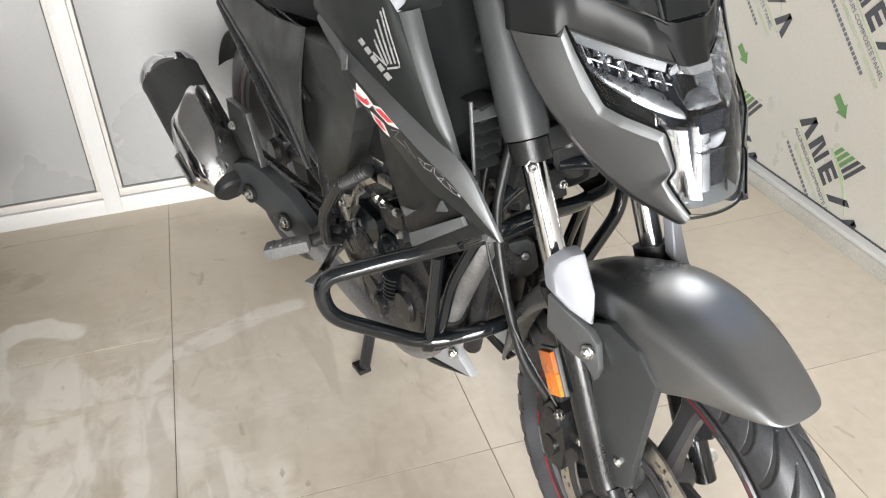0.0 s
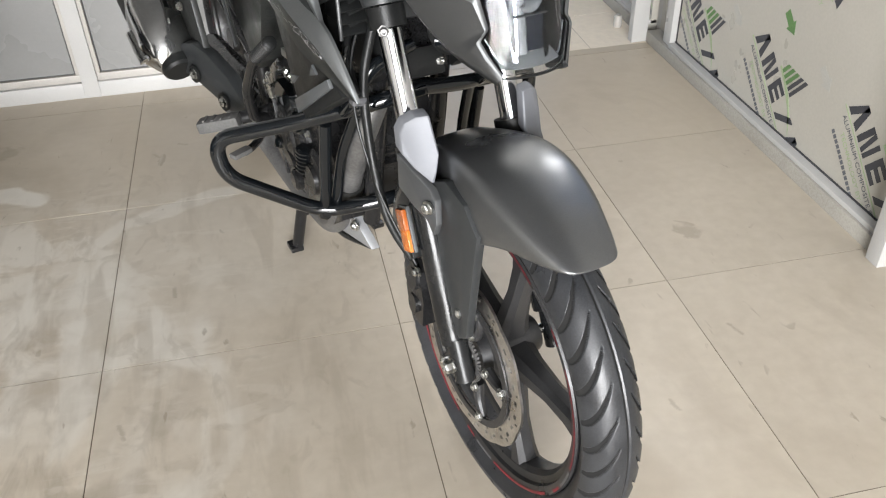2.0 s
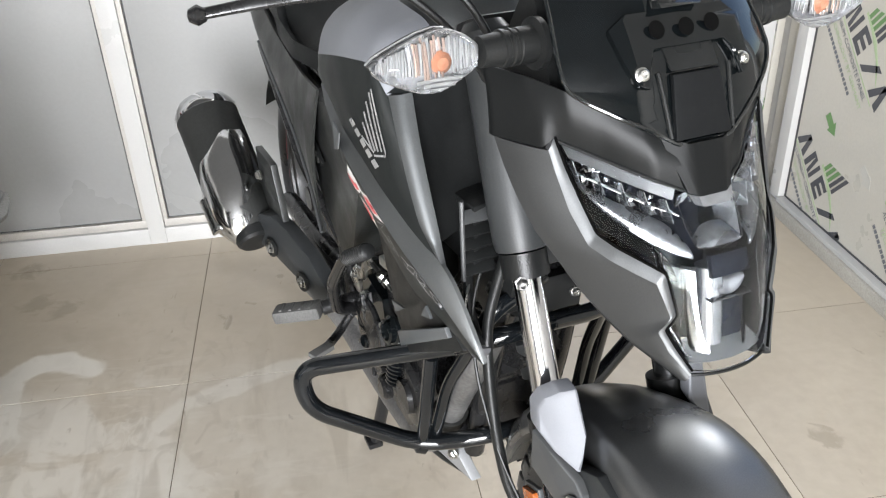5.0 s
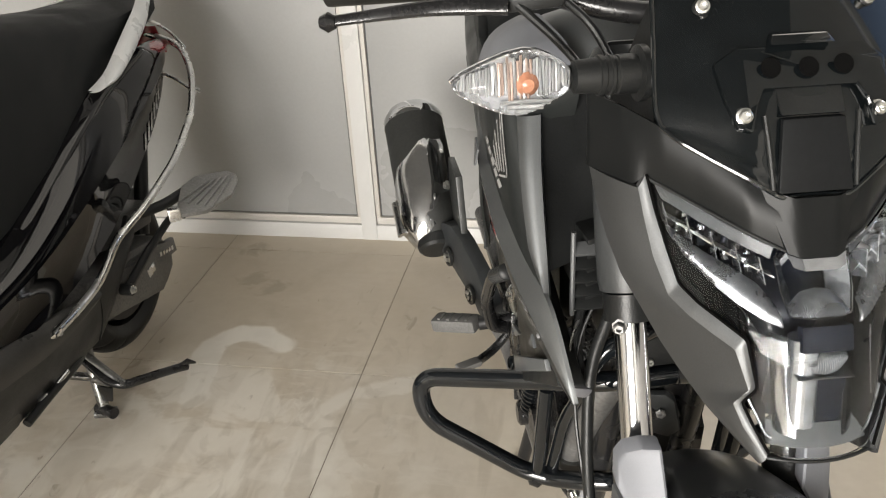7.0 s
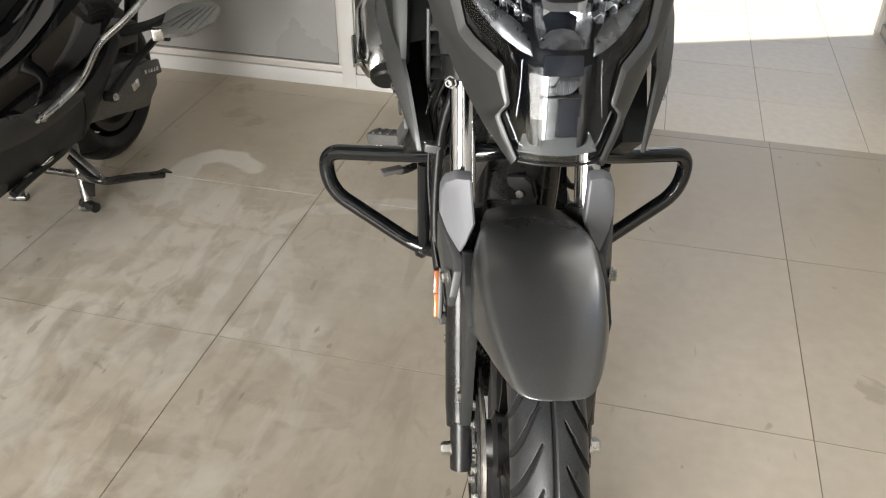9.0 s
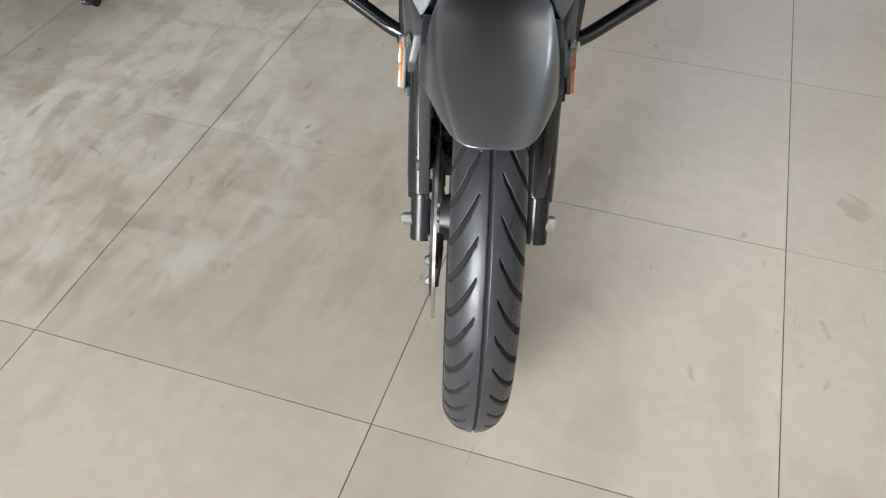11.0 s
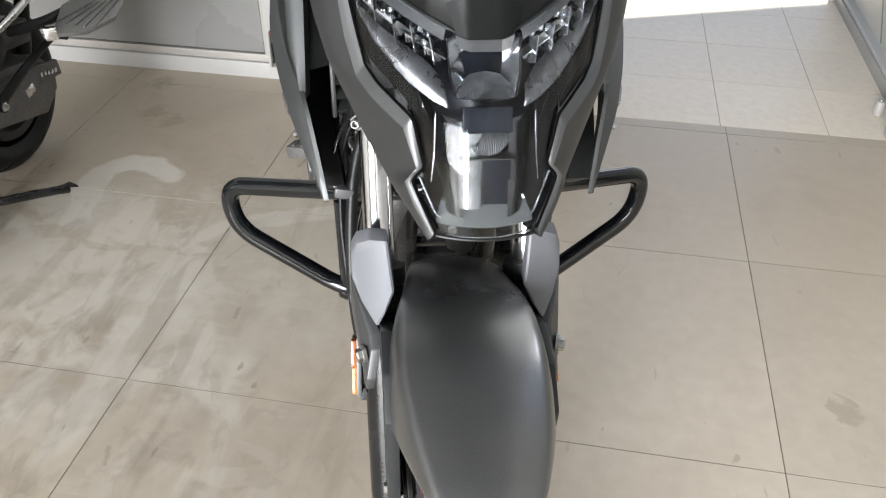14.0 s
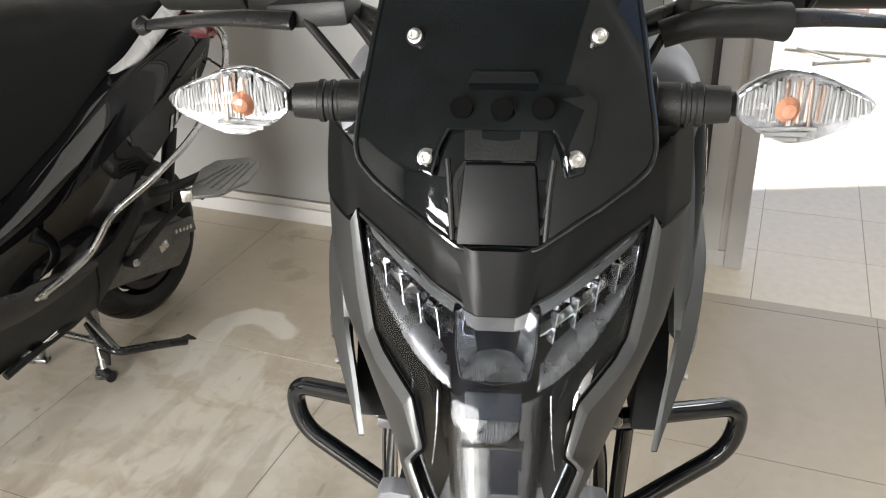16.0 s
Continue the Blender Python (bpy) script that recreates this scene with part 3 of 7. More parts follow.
# the walls that close the shop, with a wide shopfront behind the camera
wall_left = structure(slab("wall_left", (XL - 0.12, YF - 0.12, 0), (XL, YB + 0.075, H), plaster), "plain unseen side wall, added to keep light off the right", "wall")
wall_front = structure(slab("wall_front", (XL, YF - 0.12, 2.7), (1.80, YF, H), plaster), "pale plastered wall over the open shopfront", "wall")
slab("pier", (XL, YF - 0.12, 0), (-1.95, YF, 2.7), plaster, wall_front)
slab("pier", (0.50, YF - 0.12, 0), (1.80, YF, 2.7), plaster, wall_front)
# unseen wall, added to block light from the right, where the shop runs on
wall_side_added = structure(slab("wall_right_2", (1.72, YF, 0), (1.80, -2.62, H), plaster), "unseen side wall, added to keep light off the right", "wall")
slab("pier", (1.745, -2.62, 0), (1.80, -0.078, H), plaster, wall_side_added)
ceiling = structure(slab("ceiling", (XL - 0.12, YF - 0.12, H), (1.80, YB + 0.1, H + 0.15), ceiling_dark), "plain unseen ceiling, kept dark to dim the reflections", "ceiling")
# unseen roof, added so that its slanted edge shades the tiles past the doorway
porch = structure(part("ceiling_2", prism(B(), [(-2.0, 1.405, H), (4.0, 1.405, H), (4.0, 4.90, H), (-2.0, 2.58, H)], (0, 0, 0.15)), ceiling_dark), "unseen porch roof, added to shade the tiles beyond the doorway", "roof")
structure(slab("wall_porch", (-2.0, 1.42, 0), (-1.9, 2.55, H), plaster), "plain pale wall of the porch", "wall")


# ---------------- printed film ----------------
def film_frame(y0, z0):
    """Axes of one print on the wall: u runs down to the camera's side at 44 degrees, v up and across."""
    a = radians(44)
    u = Vector((0, -math.cos(a), -math.sin(a)))
    v = Vector((0, -math.sin(a), math.cos(a)))
    return Vector((1.7216, y0, z0)), u, v


def clip_poly(pts, inside, cut):
    out = []
    for a, b in zip(pts, pts[1:] + pts[:1]):
        if inside(a):
            out.append(a)
        if inside(a) != inside(b):
            out.append(cut(a, b))
    return out


def print_shapes(name, polys, o, u, v, mat, y_range, z_min):
    bm = B()
    for pts in polys:
        q = [o + u * a + v * b for a, b in pts]
        for k, lim, sign in ((2, z_min, 1), (1, y_range[0], 1), (1, y_range[1], -1)):
            if not q:
                break
            q = clip_poly(q, lambda p: (p[k] - lim) * sign >= 0, lambda a, b: a.lerp(b, (lim - a[k]) / (b[k] - a[k])))
        if len(q) >= 3:
            prism(bm, q, (-0.0006, 0, 0))
    if len(bm.verts) == 0:
        bm.free()
        return None
    return part(name, bm, mat, PRINT_PARENT)


def words(name, text, size, m, mat, parent, limit=None):
    c = bpy.data.curves.new(name, "FONT")
    c.body, c.size, c.extrude = text, size, 0.0002
    c.resolution_u = 2
    o = new(name, c)
    o.matrix_world = m
    bpy.context.view_layer.update()
    me = bpy.data.meshes.new_from_object(o.evaluated_get(bpy.context.evaluated_depsgraph_get()))
    me.transform(m)
    bpy.data.objects.remove(o)
    bm = bmesh.new()
    bm.from_mesh(me)
    bpy.data.meshes.remove(me)
    if limit:
        z_min, y_lo, y_hi = limit
        for co, no in (((0, 0, z_min), (0, 0, -1)), ((0, y_lo, 0), (0, -1, 0)), ((0, y_hi, 0), (0, 1, 0))):
            bmesh.ops.bisect_plane(bm, geom=bm.verts[:] + bm.edges[:] + bm.faces[:], plane_co=co, plane_no=no, clear_outer=True)
    if len(bm.verts) == 0:
        bm.free()
        return None
    return part(name, bm, mat, parent)


PRINT_PARENT = wall_right


def film_print(y0, z0, y_range, z_min=0.0580):
    o, u, v = film_frame(y0, z0)
    h, w = 0.066, 0.062
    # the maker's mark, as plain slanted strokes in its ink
    marks = []
    for i in range(5):
        a = i * w * 1.17
        s = w * 0.33
        if i == 0 or i == 4:
            marks += [[(a, 0), (a + s, 0), (a + w * 0.62, h), (a + w * 0.36, h)], [(a + w * 0.40, h), (a + w * 0.66, h), (a + w, 0), (a + w - s, 0)]]
        elif i == 3:
            marks += [[(a, 0), (a + s, 0), (a + w, h), (a + w - s, h)]]
        else:
            marks += [[(a, 0), (a + s * 0.8, 0), (a + s * 0.8, h), (a, h)]]
            if i == 1:
                marks += [[(a + w * 0.26, h), (a + w * 0.46, h), (a + w * 0.66, 0), (a + w * 0.46, 0)], [(a + w * 0.70, 0), (a + w * 0.90, 0), (a + w * 0.90, h), (a + w * 0.70, h)]]
            else:
                marks += [[(a + w * 0.26, h * b0), (a + w * 0.80, h * b0), (a + w * 0.80, h * (b0 + 0.22)), (a + w * 0.26, h * (b0 + 0.22))] for b0 in (0.0, 0.39, 0.78)]
    print_shapes("printed_mark", marks, o, u, v, navy_ink, y_range, z_min)
    print_shapes("printed_rule", [[(-0.01, -0.010), (0.33, -0.010), (0.33, -0.007), (-0.01, -0.007)]], o, u, v, pale_ink, y_range, z_min)
    # the small tower emblem
    bars = [[(0.13 + i * 0.017, 0.085), (0.141 + i * 0.017, 0.085), (0.141 + i * 0.017, 0.125 + i * 0.012), (0.13 + i * 0.017, 0.117 + i * 0.012)] for i in range(5)]
    print_shapes("printed_emblem", bars[:3], o, u, v, green_ink, y_range, z_min)
    print_shapes("printed_emblem", bars[3:], o, u, v, navy_ink, y_range, z_min)
    print_shapes("printed_sweep", [[(0.12, 0.078), (0.17, 0.076), (0.24, 0.060), (0.30, 0.030), (0.255, 0.062), (0.20, 0.082), (0.12, 0.086)]], o, u, v, pale_ink, y_range, z_min)
    turn = Matrix((( 0, 0, -1, 0), (u.y, v.y, 0, 0), (u.z, v.z, 0, 0), (0, 0, 0, 1)))
    lim = (z_min, *y_range)
    for text, size, dv, du, ink in (("ALUMINIUM COMPOSITE PANEL", 0.0205, -0.031, 0.012, grey_ink), ("TECHNOLOGY BY GERMANY", 0.0205, -0.056, 0.048, pale_ink)):
        p = o + u * du + v * dv
        words("printed_words", text, size, Matrix.Translation((1.7213, p.y, p.z)) @ turn, ink, PRINT_PARENT, lim)
    # the web address, as plain bars
    polys = [[(0.03 + i * 0.0132, -0.083), (0.0395 + i * 0.0132, -0.083), (0.0395 + i * 0.0132, -0.0725), (0.03 + i * 0.0132, -0.0725)] for i in range(18)]
    print_shapes("printed_bars", polys, o, u, v, grey_ink, y_range, z_min)


def film_arrow(y0, z0, mat, y_range, s=1.0):
    o, u, v = film_frame(y0, z0)
    a = [(-0.032, -0.012), (0.004, -0.012), (0.004, -0.024), (0.034, 0.0), (0.004, 0.024), (0.004, 0.012), (-0.032, 0.012)]
    print_shapes("printed_arrow", [[(x * s, y * s) for x, y in a]], o, u, v, mat, y_range, 0.0580)


FILM = (-0.030, 1.098)
for row in range(2):
    for col in range(-1, 4):
        film_print(0.655 + 0.434 * (1 - col) - 0.0 - 0.05 * row, 0.249 + 0.432 * row, FILM)
        film_arrow(0.512 + 0.434 * (1 - col) - 0.05 * row, 0.342 + 0.432 * row, green_ink, FILM)
        film_arrow(0.325 + 0.434 * (1 - col) - 0.05 * row, 0.27 + 0.432 * row, faint_ink, FILM)
BEYOND = (1.302, 2.328)
for row in range(2):
    for col in range(2):
        film_print(1.50 + 0.434 * col, 0.30 + 0.432 * row, BEYOND)


# ---------------- the motorcycle ----------------
# own axes: x to the machine's left side, y to its rear, z up; the front axle stands over the origin
bike = thing("motorcycle", pose(0.7090, -0.4160, 0, 0, 0.5, 14.8), "matte grey street motorcycle with black crash guard, on its stand", "motorcycle")
AX = 0.297                                            # axle height
RAKE = 0.415                                          # how far the fork runs back for each metre up


def fork_y(z):
    return 0.002 + (z - AX) * RAKE


def tyre_mesh(radius, half, bead, centre, n_theta, n_across, pattern):
    """A tyre carcass turned round the axle, with its tread grooves sunk into it."""
    cols = []
    for j in range(n_across + 1):
        a = math.pi * (j / n_across - 0.5) * 1.36
        s = j / n_across * 2 - 1
        if abs(a) <= math.pi / 2:
            x, r = half * math.sin(a), radius - (half * 0.98) * (1 - math.cos(a))
        else:
            e = abs(a) - math.pi / 2
            x, r = math.copysign(half - e * half * 0.62, a), radius - half * 0.98 - e * half * 0.95
        cols.append((x, max(r, bead), s))
    fine = int(n_theta * 0.78)                         # most of the rings go where the tread faces forward and up
    th = np.concatenate([np.linspace(radians(88), radians(262), fine, endpoint=False), np.linspace(radians(262), radians(448), n_theta - fine, endpoint=False)])
    verts = np.zeros((n_theta, n_across + 1, 3))
    for j, (x, r, s) in enumerate(cols):
        rr = r - pattern(th, s)
        verts[:, j, 0] = centre[0] + x
        verts[:, j, 1] = centre[1] + rr * np.cos(th)
        verts[:, j, 2] = centre[2] + rr * np.sin(th)
    m = n_across + 1
    i, j = np.meshgrid(np.arange(n_theta), np.arange(n_across), indexing="ij")
    k = (i + 1) % n_theta
    faces = np.stack([i * m + j, i * m + j + 1, k * m + j + 1, k * m + j], -1).reshape(-1, 4)
    me = bpy.data.meshes.new("tyre")
    me.from_pydata(verts.reshape(-1, 3).tolist(), [], faces.tolist())
    for p in me.polygons:
        p.use_smooth = True
    me.set_sharp_from_angle(angle=radians(80))
    me.materials.append(rubber)
    me.materials.append(groove_shade_rubber)
    # sunken faces take the darker tone, groove shade put into the colour
    deep = np.stack([pattern(th, c[2]) for c in cols], 1) > 0.0009
    sunk = deep[i, j].astype(int) + deep[i, j + 1] + deep[k, j] + deep[k, j + 1] >= 3
    me.polygons.foreach_set("material_index", sunk.reshape(-1).astype(np.int32))
    return me


def front_tread(th, s):
    """Depth of the grooves: a line round the middle, curved sipes to each side and small nicks between."""
    d = np.zeros_like(th)
    q = abs(s)
    if q < 0.022:
        d += 0.0030
    side = 0.0 if s > 0 else 0.5
    n = 40
    if 0.13 < q < 0.70:
        f = (q - 0.13) / 0.57
        ph = (th * n / (2 * math.pi) + side + 1.25 * (1 - f) ** 2.0) % 1.0
        w = 0.034 + 0.115 * math.sin(math.pi * min(1.0, 0.02 + 0.86 * f ** 0.9)) ** 0.8
        d = np.maximum(d, np.clip((w - np.abs(ph - 0.5)) / 0.034, 0, 1) * 0.0042)
    if 0.14 < q < 0.30:
        f = (q - 0.14) / 0.16
        ph = (th * n / 2 / (2 * math.pi) + side * 0.5 + 0.30 - 0.20 * f) % 1.0
        w = 0.014 + 0.060 * f * (1 - f ** 6)
        d = np.maximum(d, np.clip((w - np.abs(ph - 0.5)) / 0.018, 0, 1) * 0.0036)
    return d


def rear_tread(th, s):
    q = abs(s)
    ph = (th * 20 / (2 * math.pi) + (0.5 if s > 0 else 0) - q * 1.2) % 1.0
    return np.where((np.abs(ph - 0.5) < 0.06) & (0.15 < q < 0.6), 0.003, 0.0)


def wheel(name, y, z, radius, half, rim_r, tread, nt, na, label, disc_side):
    front = name == "front_wheel"
    w = half * 0.72
    bm = lathe(B(), [(-w, rim_r + 0.012), (-w - 0.003, rim_r + 0.010), (-w, rim_r - 0.002), (-w + 0.006, rim_r - 0.004), (-w + 0.010, rim_r - 0.014), (-0.012, rim_r - 0.020), (0.012, rim_r - 0.020),
                     (w - 0.010, rim_r - 0.014), (w - 0.006, rim_r - 0.004), (w, rim_r - 0.002), (w + 0.003, rim_r + 0.010), (w, rim_r + 0.012), (0.0, rim_r + 0.004)], (0, y, z), (1, 0, 0), 96, loop=True)
    hub = part(name, bm, alloy_black, bike, label)
    me = tyre_mesh(radius, half, rim_r + 0.006, (0, y, z), nt, na, tread)
    ty = new("tyre", me)
    ty.parent = hub
    tagged(ty, "black rubber tyre with curved tread grooves")
    part("hub", lathe(B(), [(-0.055, 0.012), (-0.055, 0.030), (-0.040, 0.034), (-0.034, 0.046), (-0.022, 0.040), (0.022, 0.038), (0.036, 0.034), (0.050, 0.028), (0.050, 0.012)], (0, y, z), (1, 0, 0), 40), alloy_black, hub)
    for i in range(5):
        a = radians(3 + 72 * i)
        c, s = -math.cos(a), math.sin(a)
        t = (-s, c)
        secs = []
        for r, hw, hd in ((0.030, 0.020, 0.030), (0.070, 0.0165, 0.022), (0.13, 0.0135, 0.016), (0.178, 0.0155, 0.017), (rim_r - 0.008, 0.024, 0.020)):
            p = Vector((0, y + c * r, z + s * r))
            q = Vector((0, t[0], t[1]))
            ring = []
            for u, v in ((-1, -0.5), (-0.55, -1), (0.55, -1), (1, -0.5), (1, 0.5), (0.55, 1), (-0.55, 1), (-1, 0.5)):
                ring.append(p + q * (u * hw) + Vector((v * hd, 0, 0)))
            secs.append(ring)
        part("spoke", loft(B(), secs), alloy_black, hub)
    for sx in (-1, 1):
        for k in range(5):
            for a0, a1, mat in ((4, 46, red_paint), (48, 60, decal_grey), (62, 68, red_paint)):
                bm = B()
                line = [[bm.verts.new((sx * (w + dx), y + r * math.cos(a), z + r * math.sin(a))) for dx, r in ((0.0035, rim_r + 0.0094), (0.0031, rim_r + 0.0072), (0.0026, rim_r + 0.0052))] for a in np.linspace(radians(a0 + 72 * k), radians(a1 + 72 * k), 2 + (a1 - a0) // 3)]
                for p, q in zip(line, line[1:]):
                    for j in (0, 1):
                        bm.faces.new((p[j], p[j + 1], q[j + 1], q[j]))
                part("pinstripe", bm, mat, hub, "red rim stripe" if mat == red_paint else "grey stretch of the rim stripe")
    return hub


def disc_mesh(x, y, z, r_in, r_out, n=180, rings=7, thick=0.004):
    """A petal-edged brake rotor with its rows of holes cut through."""
    bm = B()
    vs = {}

    def vert(i, k, side):
        key = (i % n, k, side)
        if key not in vs:
            a = 2 * math.pi * key[0] / n
            f = k / rings
            edge = r_out + (0.0035 * (0.5 + 0.5 * math.cos(a * 10)) ** 0.5 - 0.002) * f
            r = r_in + (edge - r_in) * f
            vs[key] = bm.verts.new((x + side * thick / 2, y + r * math.cos(a), z + r * math.sin(a)))
        return vs[key]

    solid = set()
    for i in range(n):
        for k in range(rings):
            g = i % 6
            hole = (k == 2 and g in (0, 1) and (i // 6) % 2 == 0) or (k == 4 and g in (2, 3)) or (k == 5 and g in (5,) and (i // 6) % 2 == 1)
            if not hole:
                solid.add((i, k))
    for i, k in solid:
        for side in (-1, 1):
            bm.faces.new((vert(i, k, side), vert(i + 1, k, side), vert(i + 1, k + 1, side), vert(i, k + 1, side)))
        for di, dk, e in ((1, 0, ((i + 1, k), (i + 1, k + 1))), (-1, 0, ((i, k), (i, k + 1))), (0, 1, ((i, k + 1), (i + 1, k + 1))), (0, -1, ((i, k), (i + 1, k)))):
            if ((i + di) % n, k + dk) not in solid:
                a, b = e
                bm.faces.new((vert(*a, -1), vert(*b, -1), vert(*b, 1), vert(*a, 1)))
    return bm


fw = wheel("front_wheel", 0.0, AX, 0.295, 0.0425, 0.218, front_tread, 1700, 190, "black five-spoke alloy front wheel", -1)
disc = part("brake_disc", disc_mesh(-0.060, 0, AX, 0.102, 0.141), disc_steel, fw, "petal-edged steel brake disc with holes", sharp=25)
bm = B()
for i in range(5):
    a = radians(30 + 72 * i)
    tube(bm, [(-0.057, 0.045 * math.cos(a), AX + 0.045 * math.sin(a)), (-0.058, 0.075 * math.cos(a + 0.12), AX + 0.075 * math.sin(a + 0.12)), (-0.0605, 0.106 * math.cos(a), AX + 0.106 * math.sin(a))], (0.009, 0.007), 10, 0.02)
lathe(bm, [(-0.066, 0.100), (-0.066, 0.112), (-0.063, 0.112), (-0.063, 0.100)], (0, 0, AX), (1, 0, 0), 60, loop=True)
part("disc_carrier", bm, alloy_black, fw)
for i in range(5):
    a = radians(30 + 72 * i)
    bolt("carrier_bolt", (-0.068, 0.098 * math.cos(a), AX + 0.098 * math.sin(a)), (-1, 0, 0), 0.006, steel, fw, length=0.005)
    bolt("hub_bolt", (-0.064, 0.050 * math.cos(a), AX + 0.050 * math.sin(a)), (-1, 0, 0), 0.006, steel, fw, length=0.006)
bm = B()
for i in range(40):
    a = 2 * math.pi * i / 40
    box(bm, (-0.066, 0.037 * math.cos(a), AX + 0.037 * math.sin(a)), (0.003, 0.006, 0.0032), (math.degrees(a), 0, 0))
lathe(bm, [(-0.0675, 0.028), (-0.0675, 0.034), (-0.0645, 0.034), (-0.0645, 0.028)], (0, 0, AX), (1, 0, 0), 40, loop=True)
part("sensor_ring", bm, pipe_grey, fw)
part("axle", lathe(B(), [(-0.094, 0.006), (-0.094, 0.008), (0.094, 0.008), (0.094, 0.006)], (0, 0, AX), (1, 0, 0), 16), steel, fw)
bolt("axle_bolt", (-0.094, -0.006, AX), (-1, 0, 0), 0.0095, steel, fw, "bright hexagonal axle bolt", 0.014)
bolt("axle_nut", (0.094, -0.006, AX), (1, 0, 0), 0.0115, steel, fw, "bright hexagonal axle nut", 0.015)
part("valve_stem", tube(B(), [(0.0, -0.055, AX - 0.200), (-0.006, -0.050, AX - 0.175), (-0.014, -0.048, AX - 0.160)], (0.006, 0.004), 10, 0.01), black_plastic, fw)

# brake caliper behind the right fork leg
bm = B()
loft(bm, [[(x, 0.115 + dy, 0.345 + dz) for dy, dz in ((-0.020, -0.050), (0.012, -0.055), (0.030, -0.015), (0.028, 0.035), (0.010, 0.060), (-0.015, 0.050), (-0.026, 0.0))] for x in (-0.092, -0.078, -0.048, -0.036)])
part("brake_caliper", bm, engine_black, bike, "black brake caliper")
caliper = bike.children[-1]
part("caliper_body", tube(B(), [(-0.096, 0.120, 0.375), (-0.076, 0.118, 0.372)], 0.018, 18), engine_black, caliper)
part("caliper_body", tube(B(), [(-0.096, 0.122, 0.325), (-0.076, 0.120, 0.323)], 0.016, 18), engine_black, caliper)
bolt("caliper_bolt", (-0.094, 0.100, 0.400), (-1, 0, 0), 0.006, steel, caliper)
part("brake_hose", tube(B(), [(-0.088, 0.135, 0.385), (-0.118, 0.165, 0.45), (-0.125, 0.19, 0.53), (-0.122, 0.215, 0.60), (-0.116, 0.235, 0.66), (-0.09, 0.24, 0.74), (-0.07, 0.23, 0.84)], 0.0068, 12, 0.06), black_plastic, bike, "black rubber brake hose")
part("sensor_cable", tube(B(), [(-0.098, 0.11, 0.40), (-0.126, 0.175, 0.50), (-0.135, 0.225, 0.60), (-0.128, 0.25, 0.68), (-0.10, 0.27, 0.73)], 0.0022, 8, 0.05), black_plastic, bike)

# fork
for sx in (-1, 1):
    x = 0.080 * sx
    leg = part("fork_leg", tube(B(), [(x, fork_y(0.325) - 0.003, 0.325), (x, fork_y(0.345), 0.345), (x, fork_y(0.56), 0.56), (x, fork_y(0.585), 0.585)], (0.0205, 0.0235), 24, 0.01), fork_black, bike, "satin black fork lower leg")
    part("axle_clamp", tube(B(), [(x, fork_y(0.275) - 0.014, 0.275), (x, fork_y(0.335) - 0.010, 0.335)], 0.0160, 24), fork_black, leg)
    part("dust_seal", tube(B(), [(x, fork_y(0.583), 0.583), (x, fork_y(0.600), 0.600)], 0.0265, 24), black_plastic, leg)
    part("fork_tube", tube(B(), [(x, fork_y(0.595), 0.595), (x, fork_y(0.745), 0.745)], 0.0165, 28), fork_chrome, leg, "polished chrome fork tube")
    part("fork_cover", lathe(B(), [(0.0, 0.020), (0.0, 0.0285), (0.012, 0.0305), (0.05, 0.0305), (0.23, 0.027), (0.24, 0.020)], (x, fork_y(0.775), 0.775), (0, RAKE, 1), 32), dark_grey, leg, "matte grey fork cover")
    bolt("clamp_bolt", (x + sx * 0.016, fork_y(0.751) - 0.020, 0.751), (sx * 0.4, -1, 0.2), 0.0062, pipe_grey, leg, length=0.010)
    part("clamp_ring", lathe(B(), [(-0.012, 0.016), (-0.012, 0.026), (0.016, 0.026), (0.016, 0.016)], (x, fork_y(0.758), 0.758), (0, RAKE, 1), 28), black_plastic, leg)
bm = box(B(), (0, fork_y(0.762) + 0.012, 0.762), (0.150, 0.046, 0.030), (-22, 0, 0), 0.008)
tube(bm, [(0, fork_y(0.70) + 0.045, 0.735), (0, fork_y(0.95) + 0.045, 0.96)], 0.022, 20)
part("steering_yoke", bm, black_plastic, bike, "black fork yoke")
part("top_yoke", box(B(), (0, fork_y(0.985) + 0.02, 0.985), (0.21, 0.06, 0.022), (-22, 0, 0), 0.008), black_plastic, bike)

# amber side reflectors on the fork
for sx in (-1, 1):
    r = part("reflector_mount", box(B(), (sx * 0.1070, 0.100, 0.484), (0.006, 0.040, 0.068), (-27, 0, sx * 5), 0.002), vent_grey, bike)
    part("reflector", box(B(), (sx * 0.1125, 0.0925, 0.4690), (0.007, 0.031, 0.032), (-27, 0, sx * 5), 0.002), amber, r, "amber side reflector")
    part("reflector_top", box(B(), (sx * 0.1125, 0.1065, 0.4970), (0.007, 0.031, 0.031), (-27, 0, sx * 5), 0.002), amber_shade, r, "darker upper half of the reflector")
    part("reflector_stay", box(B(), (sx * 0.100, 0.090, 0.446), (0.018, 0.012, 0.016), (-27, 0, 0), 0.002), black_plastic, r)

